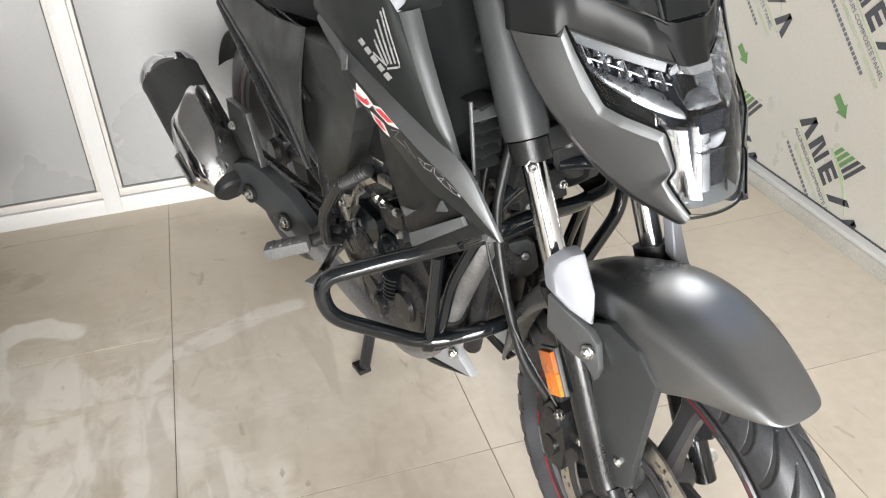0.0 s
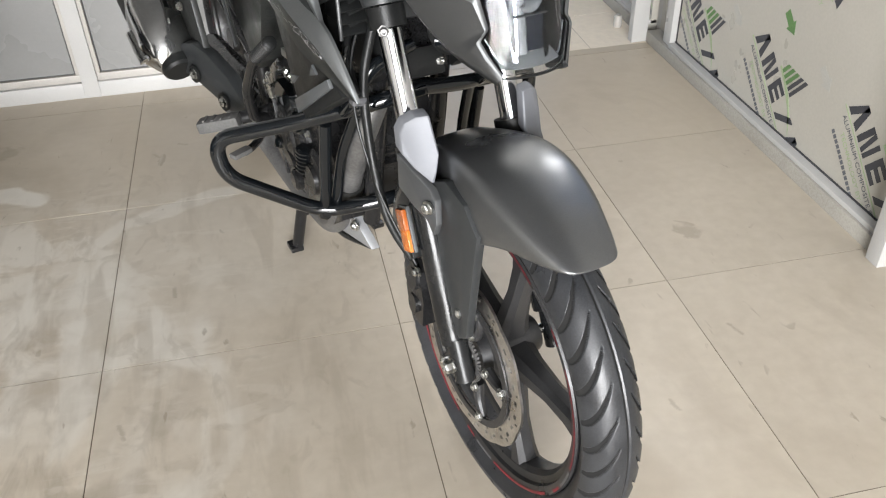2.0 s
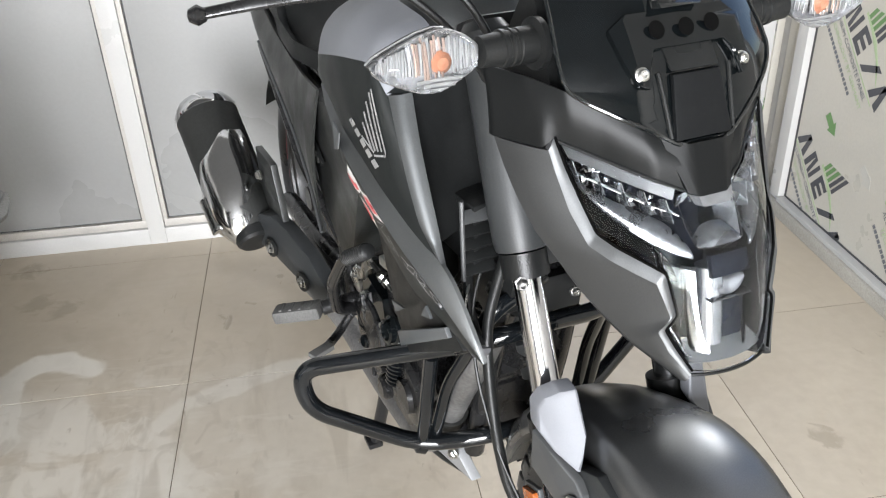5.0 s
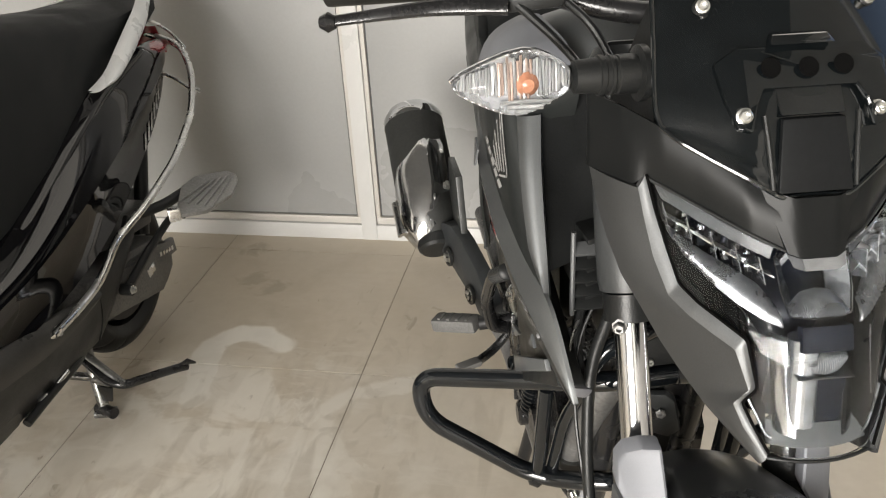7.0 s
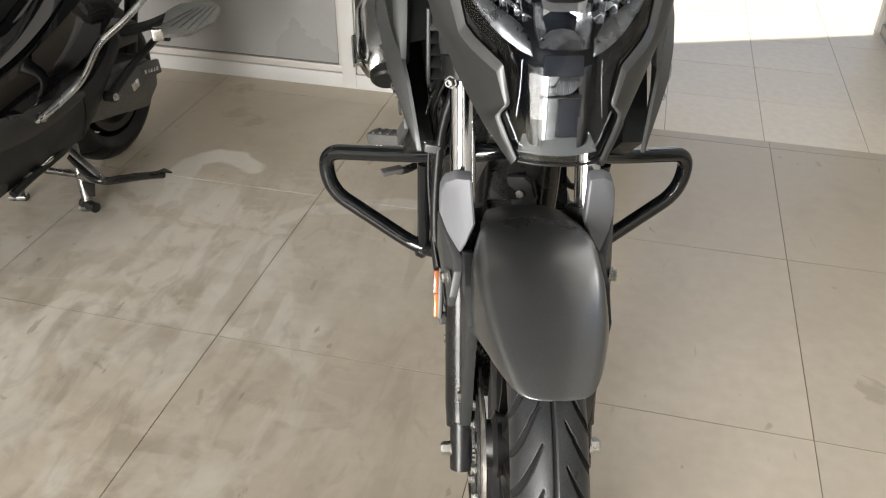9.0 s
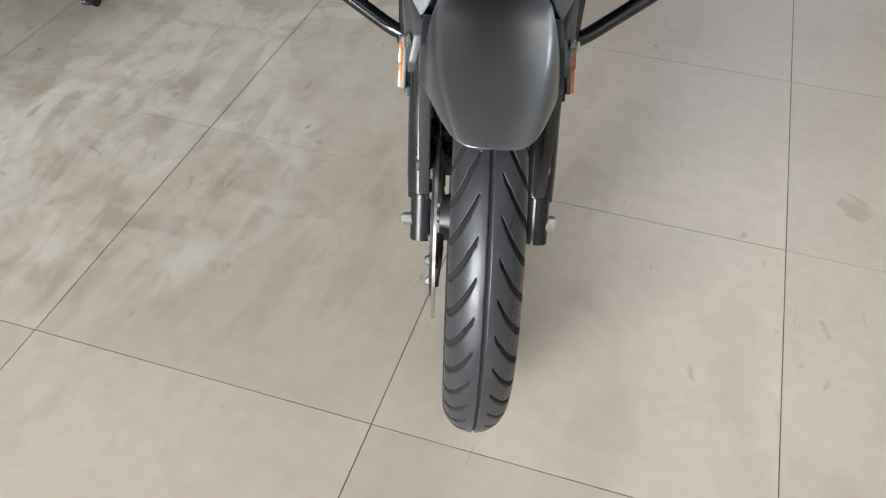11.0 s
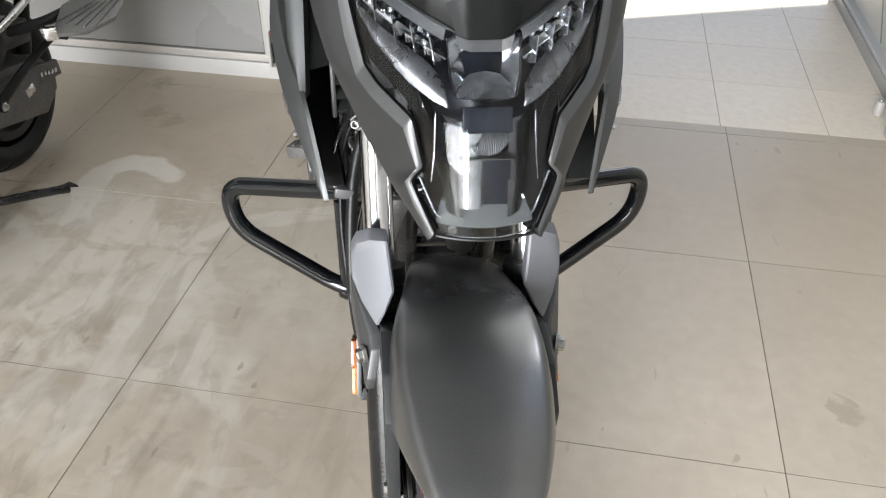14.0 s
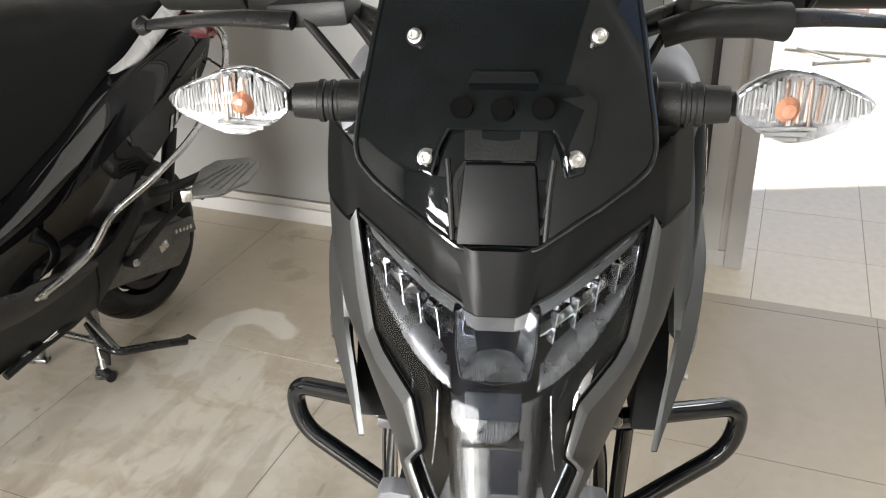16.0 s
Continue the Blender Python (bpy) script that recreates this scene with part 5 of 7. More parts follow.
part("screen_slot", prism(B(), [on_screen(x, z, 0.0015) for x, z in ((-0.026, 1.020), (0.026, 1.020), (0.025, 0.998), (-0.025, 0.998))], (0, 0.004, 0.001), 0.001), black_plastic, screen)
part("screen_panel", prism(B(), [on_screen(x, z, 0.0030) for x, z in ((-0.0245, 0.996), (0.0245, 0.996), (0.027, 0.970), (0.0295, 0.944), (-0.0295, 0.944), (-0.027, 0.970))], (0, 0.006, 0.0), 0.0022), panel_black, screen)
bm = B()
HZ = 1.029
brk = [(-0.068, 1.030), (-0.050, 1.041), (0.050, 1.041), (0.068, 1.030), (0.064, 1.008), (0.058, 0.990), (0.047, 0.988), (0.042, 1.006), (0.036, 1.016), (-0.036, 1.016), (-0.042, 1.006), (-0.047, 0.988), (-0.058, 0.990), (-0.064, 1.008)]
bracket = part("screen_bracket", prism(bm, [(x, screen_y(x, z) - 0.008, z) for x, z in brk], (0, 0.005, -0.003), 0.0022), gloss_black, screen, "black bracket with three round holes")
# flat black discs paint in the dark inside of the bracket's holes
for x in (-0.0285, 0.0, 0.0285):
    y = screen_y(x, HZ) - 0.0085
    part("bracket_hole", lathe(B(), [(0.0003, 0.0080), (0.0007, 0.0077), (0.0007, 0.0072), (0.0004, 0.0070), (0.0004, 0.0)], (x, y, HZ), (0, -1, 0.6), 28), hole_black, bracket)
part("bracket_hood", prism(B(), [(-0.026, screen_y(0, 1.044) - 0.009, 1.043), (-0.022, screen_y(0, 1.050) - 0.006, 1.049), (0.022, screen_y(0, 1.050) - 0.006, 1.049), (0.026, screen_y(0, 1.044) - 0.009, 1.043)], (0, 0.010, 0.0), 0.0018), rim_black, screen)
# dark shell behind the screen and lamp
bm = loft(B(), [[(-0.10, 0.13, 0.96), (0.10, 0.13, 0.96), (0.11, 0.16, 0.90), (0.07, 0.10, 0.82), (-0.07, 0.10, 0.82), (-0.11, 0.16, 0.90)], [(-0.09, 0.20, 1.06), (0.09, 0.20, 1.06), (0.11, 0.24, 0.96), (0.07, 0.18, 0.83), (-0.07, 0.18, 0.83), (-0.11, 0.24, 0.96)]])
part("instrument_shell", bm, black_plastic, bike)

# direction indicators
for sx in (-1, 1):
    o = Vector((sx * 0.106, 0.152, 1.012))
    stem = part("indicator", lathe(B(), [(0.0, 0.012), (0.0, 0.0235), (0.006, 0.0235), (0.008, 0.0165), (0.024, 0.0165), (0.025, 0.0155), (0.0275, 0.0155), (0.0285, 0.0168), (0.031, 0.0168), (0.032, 0.0155), (0.035, 0.0155), (0.036, 0.0168), (0.040, 0.0168), (0.041, 0.015), (0.060, 0.0135), (0.062, 0.008)], o, (sx, -0.06, 0.02), 28), black_plastic, bike, "direction indicator on a black rubber stem")
    # leaf-shaped body: outline in the plane across the machine
    outline = [(0.007, 0.0077, -0.0077), (0.0126, 0.0135, -0.0121), (0.0219, 0.0193, -0.0171), (0.0331, 0.0243, -0.0229), (0.0443, 0.0257, -0.027), (0.0592, 0.0229, -0.0257), (0.075, 0.0171, -0.0193), (0.089, 0.0113, -0.0121), (0.0983, 0.0067, -0.0067), (0.1035, 0.0023, -0.0018)]

    def leaf(depths, shrink):
        secs = []
        for dy, sc in depths:
            ring = []
            for dx, hi, lo in outline:
                ring.append(Vector((o.x + sx * (0.058 + 0.050 + (dx - 0.050) * sc * shrink), o.y - 0.006 + dy, o.z + 0.002 + hi * sc * shrink)))
            for dx, hi, lo in outline[::-1][1:]:
                ring.append(Vector((o.x + sx * (0.058 + 0.050 + (dx - 0.050) * sc * shrink), o.y - 0.006 + dy, o.z + 0.002 + lo * sc * shrink)))
            secs.append(ring)
        return secs

    part("neck", tube(B(), [(o.x + sx * 0.050, o.y + 0.002, o.z), (o.x + sx * 0.072, o.y + 0.002, o.z)], 0.0095, 16), black_plastic, stem)
    part("shell", loft(B(), leaf(((0.0, 1.0), (0.010, 0.98), (0.022, 0.72), (0.026, 0.3)), 1.0)), black_plastic, stem)
    part("backing", loft(B(), leaf(((-0.003, 0.97), (0.002, 1.0)), 1.0)), silver_backing, stem)
    part("bezel", loft(B(), leaf(((0.0021, 1.02), (0.006, 1.02)), 1.0)), chrome, stem)
    lens = part("lens", loft(B(), leaf(((-0.005, 1.0), (-0.012, 0.93), (-0.018, 0.74), (-0.021, 0.4)), 1.0)), clear, stem, "clear indicator lens", sharp=50)
    lens.visible_shadow = False
    for i in range(35):
        dx = 0.012 + i * 0.0025
        hi = float(np.interp(dx, [v[0] for v in outline], [v[1] for v in outline])) * 0.84
        lo = float(np.interp(dx, [v[0] for v in outline], [v[2] for v in outline])) * 0.50
        part("lens_flute", box(B(), (o.x + sx * (0.058 + dx), o.y - 0.0110, o.z + 0.002 + (hi + lo) / 2), (0.0023, 0.0010, (hi - lo) * random.uniform(0.75, 1.0)), (random.uniform(-14, 12), 0, (-1) ** i * random.uniform(3, 16)), 0.0004, 1), flute_amber if 11 <= i <= 21 and i % 3 != 1 else lens_pearl, stem)
    for j in range(3):
        z, w = -0.0118 - j * 0.0038, 0.048 - j * 0.012
        part("lens_flute", box(B(), (o.x + sx * 0.098, o.y - 0.0125, o.z + z), (w, 0.0012, 0.0034), (18 - 14 * j, 0, 0), 0.0005, 1), lens_pearl, stem)
    bm = B()
    n_t = 72
    edge = smooth(resample([p for p in leaf(((-0.004, 0.985),), 1.0)[0]] + [leaf(((-0.004, 0.985),), 1.0)[0][0]], n_t), 1)
    part("toothed_rim", tube(bm, [p + Vector((0, -0.0009 * (i % 2), 0)) for i, p in enumerate(edge)], 0.0017, 6, 0.0001, n=1), silver_backing, stem, "finely toothed clear rim")
    part("bulb", lathe(B(), [(-0.009, 0.0), (-0.008, 0.005), (-0.003, 0.0092), (0.002, 0.0088)], (o.x + sx * 0.100, o.y - 0.008, o.z + 0.001), (0, 1, 0), 18), amber_bulb, stem, "amber bulb")


# tank, seat and tail
def ring(y, hw, top, mid, low, n=1):
    half = [(0.0, top), (hw * 0.35, top - 0.003), (hw * 0.62, top - 0.016), (hw * 0.84, top - 0.045), (hw * 0.97, mid), (hw, mid - 0.03), (hw * 0.96, (mid + low) / 2 - 0.015), (hw * 0.86, low), (0.0, low - 0.004)]
    return [Vector((x, y, z)) for x, z in half] + [Vector((-x, y, z)) for x, z in half[1:-1][::-1]]


tank = part("fuel_tank", loft(B(), [ring(*v) for v in ((0.380, 0.085, 0.965, 0.925, 0.84), (0.392, 0.125, 0.980, 0.928, 0.82), (0.41, 0.160, 0.992, 0.930, 0.81), (0.43, 0.187, 1.002, 0.932, 0.80), (0.45, 0.193, 1.008, 0.928, 0.80), (0.54, 0.186, 0.992, 0.915, 0.81), (0.62, 0.172, 0.958, 0.885, 0.80), (0.70, 0.145, 0.905, 0.850, 0.79), (0.75, 0.12, 0.872, 0.835, 0.785))]), matte_grey, bike, "matte dark grey fuel tank", sharp=45)
part("filler_cap", lathe(B(), [(0.0, 0.045), (0.006, 0.045), (0.008, 0.040), (0.010, 0.012), (0.010, 0.0)], (0, 0.45, 1.006), (0, 0, 1), 32), engine_black, tank)
seat = part("seat", loft(B(), [ring(*v) for v in ((0.70, 0.10, 0.865, 0.850, 0.80), (0.78, 0.125, 0.845, 0.825, 0.785), (0.95, 0.145, 0.838, 0.815, 0.775), (1.06, 0.140, 0.850, 0.825, 0.785), (1.10, 0.135, 0.885, 0.85, 0.79), (1.30, 0.125, 0.905, 0.875, 0.82), (1.47, 0.085, 0.90, 0.88, 0.84), (1.52, 0.05, 0.89, 0.878, 0.85))]), seat_black, bike, "black vinyl two-level seat", sharp=50)
part("tail", loft(B(), [ring(*v) for v in ((0.98, 0.125, 0.785, 0.765, 0.70), (1.15, 0.13, 0.80, 0.775, 0.71), (1.35, 0.115, 0.83, 0.80, 0.745), (1.55, 0.075, 0.87, 0.85, 0.80), (1.64, 0.04, 0.88, 0.865, 0.84))]), matte_grey, bike, "matte grey tail fairing", sharp=40)

def draped(name, pts, host, mat, parent, side, lift, label=""):
    """A thin flat shape, given by y and z, laid on the flank of its host."""
    bpy.context.view_layer.update()
    bm = B()
    bm.faces.new([bm.verts.new((0, y, z)) for y, z in pts])
    bmesh.ops.triangulate(bm, faces=bm.faces[:])
    bmesh.ops.subdivide_edges(bm, edges=bm.edges[:], cuts=2, use_grid_fill=True)
    for v in bm.verts:
        ok, p, n, _ = host.ray_cast((side * 0.6, v.co.y, v.co.z), (-side, 0, 0))
        if not ok:
            ok, p, n, _ = host.closest_point_on_mesh((side * 0.21, v.co.y, v.co.z))
        v.co = Vector((p.x + side * lift, v.co.y, v.co.z))
    ob = part(name, bm, mat, parent, label, sharp=80)
    return ob


def draped_line(name, line, w, host, mat, parent, side, lift, label=""):
    """A stroke of even width along a line of y and z, laid on the flank of its host."""
    q = [Vector(p) for p in line]
    left, right = [], []
    for i, p in enumerate(q):
        d = (q[min(i + 1, len(q) - 1)] - q[max(i - 1, 0)]).normalized()
        nrm = Vector((-d.y, d.x)) * w / 2
        left.append(p + nrm)
        right.append(p - nrm)
    bpy.context.view_layer.update()
    bm = B()
    rows = []
    for a, b in ((left[i], right[i]) for i in range(len(q))):
        rows.append((a, b))
    fine = []
    for (a, b), (c, d) in zip(rows, rows[1:]):
        fine += [(a.lerp(c, k / 4), b.lerp(d, k / 4)) for k in range(4)]
    fine.append(rows[-1])
    made = []
    for a, b in fine:
        pair = []
        for e in (a, b):
            ok, p, n, _ = host.ray_cast((side * 0.6, e.x, e.y), (-side, 0, 0))
            if not ok:
                ok, p, n, _ = host.closest_point_on_mesh((side * 0.21, e.x, e.y))
            pair.append(bm.verts.new((p.x + side * lift, e.x, e.y)))
        made.append(pair)
    for (a, b), (c, d) in zip(made, made[1:]):
        bm.faces.new((a, b, d, c))
    return part(name, bm, mat, parent, label, sharp=80)


for sx in (-1, 1):
    s = lambda pts: [(-sx * x, y, z) for x, y, z in pts]      # the points below are given for the right side (x < 0)
    T = (-sx * 0.0045, 0, 0)
    up_b = [(-0.186, 0.590, 0.858), (-0.194, 0.545, 0.851), (-0.200, 0.460, 0.832), (-0.193, 0.345, 0.800), (-0.180, 0.280, 0.771), (-0.166, 0.226, 0.747), (-0.157, 0.204, 0.706), (-0.147, 0.176, 0.653)]
    crease = [(-0.190, 0.595, 0.852), (-0.200, 0.548, 0.842), (-0.212, 0.460, 0.820), (-0.207, 0.345, 0.781), (-0.196, 0.285, 0.750), (-0.181, 0.236, 0.722), (-0.166, 0.208, 0.690), (-0.1480, 0.176, 0.652)]
    lo_b = [(-0.185, 0.600, 0.842), (-0.192, 0.550, 0.820), (-0.202, 0.455, 0.772), (-0.192, 0.360, 0.726), (-0.182, 0.300, 0.688), (-0.166, 0.245, 0.672), (-0.152, 0.190, 0.653), (-0.1475, 0.176, 0.651)]
    band = part("shroud_blade", ribbon(B(), s(up_b), s(crease), T, (sx * 0.001, 0, 0), 30, 3, 1), matte_grey, bike, "matte grey tank shroud blade", sharp=28)
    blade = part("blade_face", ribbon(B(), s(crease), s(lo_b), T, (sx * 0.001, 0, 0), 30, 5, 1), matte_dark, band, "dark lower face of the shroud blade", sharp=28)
    part("blade_tab", prism(B(), s([(-0.2125, 0.470, 0.846), (-0.2125, 0.448, 0.838), (-0.2165, 0.446, 0.818), (-0.2160, 0.463, 0.812)]), (-sx * 0.002, 0, 0)), vent_grey, band)
    a = [(-0.180, 0.350, 0.912), (-0.182, 0.322, 0.871), (-0.182, 0.297, 0.829), (-0.180, 0.272, 0.788), (-0.168, 0.241, 0.748)]
    b = [(-0.156, 0.338, 0.916), (-0.1600, 0.311, 0.871), (-0.1615, 0.286, 0.829), (-0.162, 0.261, 0.788), (-0.163, 0.236, 0.744)]
    strip = part("shroud_edge", ribbon(B(), s(a), s(b), (-sx * 0.004, 0.014, 0), (sx * 0.003, -0.003, 0), 22, 4, 1), matte_grey, tank, "satin grey tank shroud edge")
    part("inner_shroud", ribbon(B(), s([(-0.156, 0.346, 0.914), (-0.160, 0.312, 0.84), (-0.160, 0.262, 0.765)]), s([(-0.045, 0.372, 0.945), (-0.045, 0.345, 0.85), (-0.045, 0.305, 0.765)]), (0, 0.005, 0), (0, 0.01, 0), 12, 6, 1), black_plastic, tank, "black inner shroud panel")
    c = [(-0.181, 0.351, 0.912), (-0.192, 0.372, 0.945), (-0.202, 0.460, 0.930), (-0.200, 0.560, 0.905), (-0.188, 0.600, 0.880)]
    d = [(-0.169, 0.243, 0.752), (-0.184, 0.285, 0.775), (-0.196, 0.348, 0.803), (-0.202, 0.460, 0.836), (-0.190, 0.590, 0.860)]
    shroud = part("tank_shroud", ribbon(B(), s(c), s(d), T, (sx * 0.004, 0, 0), 24, 8, 1), matte_dark, tank, "matte dark grey tank shroud", sharp=40)
    inner = [(-0.110, 0.350, 0.945), (-0.125, 0.378, 0.982), (-0.140, 0.460, 0.996), (-0.145, 0.560, 0.972), (-0.145, 0.610, 0.935)]
    part("tank_shoulder", ribbon(B(), s(inner), s(c), T, (sx * 0.010, 0, 0.010), 24, 8, 1), silver_grey, tank, "matte grey tank shoulder", sharp=60)
    part("shoulder_front", ribbon(B(), s([(-0.110, 0.350, 0.945), (-0.15, 0.352, 0.935), (-0.181, 0.351, 0.914)]), s([(-0.115, 0.360, 0.900), (-0.140, 0.350, 0.905), (-0.157, 0.339, 0.915)]), (0, 0.006, 0), (0, -0.004, 0.002), 8, 4, 1), matte_dark, tank)
    # winged badge as a plain fan of bright strips, and a row of small blocks under it
    side_x = sx
    for line, w in (([(0.3642, 0.9175), (0.3306, 0.8550), (0.3300, 0.8500), (0.3551, 0.8420)], 0.0026), ([(0.3681, 0.9128), (0.3377, 0.8527)], 0.0036), ([(0.3737, 0.9008), (0.3455, 0.8502)], 0.0042), ([(0.3784, 0.8873), (0.3523, 0.8486)], 0.0042), ([(0.3810, 0.8739), (0.3602, 0.8482)], 0.0040), ([(0.3850, 0.8563), (0.3548, 0.8458)], 0.0030)):
        draped_line("badge_strip", line, w, shroud, badge_silver, shroud, side_x, 0.0022, "silver badge strip")
    for i in range(5):
        y, z = 0.4227 - i * 0.0142, 0.8629 - i * 0.0080
        draped("badge_block", [(y, z), (y - 0.0100, z + 0.0068), (y - 0.0202, z + 0.0010), (y - 0.0102, z - 0.0058)], shroud, badge_silver, shroud, side_x, 0.0018, "small silver badge block")
    # stickers on the blade: a red cross with pale edges, then fine outlined strokes
    for pts, mat in (([(0.455, 0.786), (0.4322, 0.7878), (0.4283, 0.7805), (0.4317, 0.803), (0.4048, 0.7933), (0.3901, 0.7841), (0.4095, 0.7713), (0.4294, 0.7686), (0.451, 0.7735)], decal_white), ([(0.449, 0.7838), (0.4283, 0.7831), (0.4162, 0.7829), (0.4084, 0.7871), (0.4006, 0.7805), (0.4155, 0.7737), (0.4354, 0.7737), (0.4475, 0.7755)], decal_red),
                     ([(0.3943, 0.7826), (0.3653, 0.7880), (0.3238, 0.7700), (0.3548, 0.7665), (0.3858, 0.7740)], decal_white), ([(0.3841, 0.7803), (0.3676, 0.7842), (0.3370, 0.7755), (0.3530, 0.7702), (0.3790, 0.7760)], decal_red),
                     ([(0.4101, 0.7669), (0.3941, 0.7655), (0.3705, 0.7615), (0.3660, 0.7417), (0.386, 0.7435), (0.4084, 0.7533)], decal_white), ([(0.4024, 0.7630), (0.3817, 0.7612), (0.3725, 0.7480), (0.3913, 0.7482), (0.4007, 0.7555)], decal_red)):
        draped("sticker", pts, blade, mat, blade, side_x, 0.0006 if mat == decal_white else 0.0010)
    for line in ([(0.3517, 0.7597), (0.3270, 0.7661), (0.3479, 0.7501), (0.3207, 0.7439)], [(0.3211, 0.7546), (0.3025, 0.7344), (0.3169, 0.7398)], [(0.2950, 0.7391), (0.2815, 0.7351), (0.2938, 0.7340), (0.2860, 0.7243)], [(0.2815, 0.7351), (0.2635, 0.7377), (0.2735, 0.7253), (0.2871, 0.7275), (0.2815, 0.7351)], [(0.2623, 0.7368), (0.2463, 0.7275), (0.2559, 0.7173), (0.2670, 0.7241), (0.2623, 0.7368)], [(0.2642, 0.7197), (0.2441, 0.7255), (0.2385, 0.7055), (0.2498, 0.7104), (0.2642, 0.7197)], [(0.2421, 0.7190), (0.2250, 0.7095), (0.2215, 0.7055), (0.2385, 0.7055)]):
        draped_line("sticker_stroke", line, 0.0013, blade, pale_stroke, blade, side_x, 0.0006)

    # panels under the blade and along the seat
    x = -0.168
    under = part("lower_shroud", prism(B(), s([(x, 0.47, 0.78), (x - 0.01, 0.36, 0.745), (x + 0.004, 0.25, 0.68), (x + 0.012, 0.212, 0.648), (x - 0.004, 0.350, 0.556), (x, 0.395, 0.575), (x, 0.46, 0.69)]), (-sx * 0.03, 0, 0), 0.003), black_plastic, bike, "black plastic lower shroud")
    part("shroud_vent", prism(B(), s([(-0.182, 0.362, 0.588), (-0.168, 0.238, 0.668), (-0.166, 0.232, 0.656), (-0.180, 0.358, 0.566)]), (-sx * 0.006, 0, 0), 0.001), vent_grey, under, "grey shroud inset")
    part("shroud_vent", prism(B(), s([(-0.180, 0.385, 0.622), (-0.178, 0.345, 0.632), (-0.178, 0.376, 0.608)]), (-sx * 0.004, 0, 0), 0.001), vent_grey, under)
    part("shroud_vent", prism(B(), s([(-0.176, 0.275, 0.678), (-0.175, 0.262, 0.667), (-0.176, 0.290, 0.655)]), (-sx * 0.004, 0, 0), 0.001), vent_grey, under)
    up = [(-0.100, 1.56, 0.860), (-0.118, 1.30, 0.800), (-0.126, 1.15, 0.775), (-0.134, 1.00, 0.765), (-0.148, 0.88, 0.775), (-0.166, 0.72, 0.80)]
    lo = [(-0.090, 1.56, 0.835), (-0.130, 1.295, 0.722), (-0.132, 1.160, 0.664), (-0.134, 1.030, 0.604), (-0.142, 0.920, 0.560), (-0.158, 0.80, 0.512)]
    side = part("side_panel", ribbon(B(), s(up), s(lo), T, (sx * 0.014, 0, 0), 24, 6, 1), dusty_black, bike, "dark grey side panel", sharp=40)
    part("panel_edge", tube(B(), s([(px - 0.004, py, pz) for px, py, pz in lo[1:]]), 0.0032, 8, 0.02), mid_grey, side, "thin pale panel edge")
    cover = [(-0.168, 0.545, 0.80), (-0.160, 0.80, 0.775), (-0.152, 0.86, 0.68), (-0.148, 0.82, 0.56), (-0.146, 0.72, 0.49), (-0.150, 0.66, 0.53), (-0.158, 0.585, 0.66), (-0.168, 0.535, 0.72)]
    cov = part("side_cover", prism(B(), s(cover), (-sx * 0.05, 0, 0), 0.006), dusty_black, bike, "dusty black triangular side cover")
    part("slot_strip", prism(B(), s([(-0.1615, 0.830, 0.694), (-0.1615, 0.818, 0.699), (-0.1640, 0.742, 0.668), (-0.1640, 0.752, 0.660)]), (-sx * 0.006, 0, 0), 0.001), black_plastic, cov, "dark embossed strip")
    for i in range(5):
        f = i / 4
        part("cover_slot", box(B(), (sx * (0.1630 + 0.002 * f), 0.814 - 0.054 * f, 0.691 - 0.022 * f), (0.003, 0.007, 0.010), (20, 0, 0), 0.001), dusty_black, cov)

# frame, engine and exhaust
bm = B()
for sx in (-1, 1):
    tube(bm, [(sx * 0.03, 0.24, 0.90), (sx * 0.05, 0.30, 0.72), (sx * 0.055, 0.345, 0.50), (sx * 0.055, 0.40, 0.30)], 0.016, 12, 0.05)
    tube(bm, [(sx * 0.04, 0.27, 0.88), (sx * 0.085, 0.45, 0.80), (sx * 0.10, 0.78, 0.74), (sx * 0.09, 1.30, 0.76)], 0.016, 12, 0.06)
    tube(bm, [(sx * 0.10, 0.78, 0.74), (sx * 0.105, 0.86, 0.50), (sx * 0.10, 0.84, 0.30)], 0.016, 12, 0.06)
    tube(bm, [(sx * 0.095, 0.82, 0.33), (sx * 0.10, 1.10, 0.33), (sx * 0.10, 1.36, 0.31)], 0.020, 12, 0.06)
    tube(bm, [(sx * 0.10, 0.86, 0.42), (sx * 0.115, 1.10, 0.52), (sx * 0.115, 1.35, 0.70)], 0.011, 12, 0.03)
frame_p = part("frame", bm, engine_black, bike, "black tubular frame")
for sx in (-1, 1):
    part("frame_plate", prism(B(), [(sx * 0.078, 0.235, 0.715), (sx * 0.082, 0.43, 0.74), (sx * 0.082, 0.45, 0.65), (sx * 0.080, 0.30, 0.615), (sx * 0.078, 0.255, 0.650)], (-sx * 0.02, 0, 0), 0.003), black_plastic, frame_p)
    bolt("frame_bolt", (sx * 0.078, 0.292, 0.664), (sx, -0.3, 0), 0.0085, pipe_grey, frame_p)
    grill = part("air_scoop", prism(B(), [(sx * 0.118, 0.262, 0.80), (sx * 0.125, 0.33, 0.80), (sx * 0.125, 0.345, 0.72), (sx * 0.118, 0.262, 0.715)], (-sx * 0.04, 0.01, 0), 0.003), black_plastic, frame_p, "black louvred air scoop")
    for i in range(5):
        part("louvre", box(B(), (sx * 0.112, 0.262, 0.790 - i * 0.017), (0.040, 0.016, 0.005), (35, 0, 0), 0.001), mid_grey if i == 0 else black_plastic, grill)
    part("scoop_edge", tube(B(), [(sx * 0.134, 0.260, 0.812), (sx * 0.134, 0.256, 0.712)], 0.003, 8), mid_grey, grill)

bm = B()
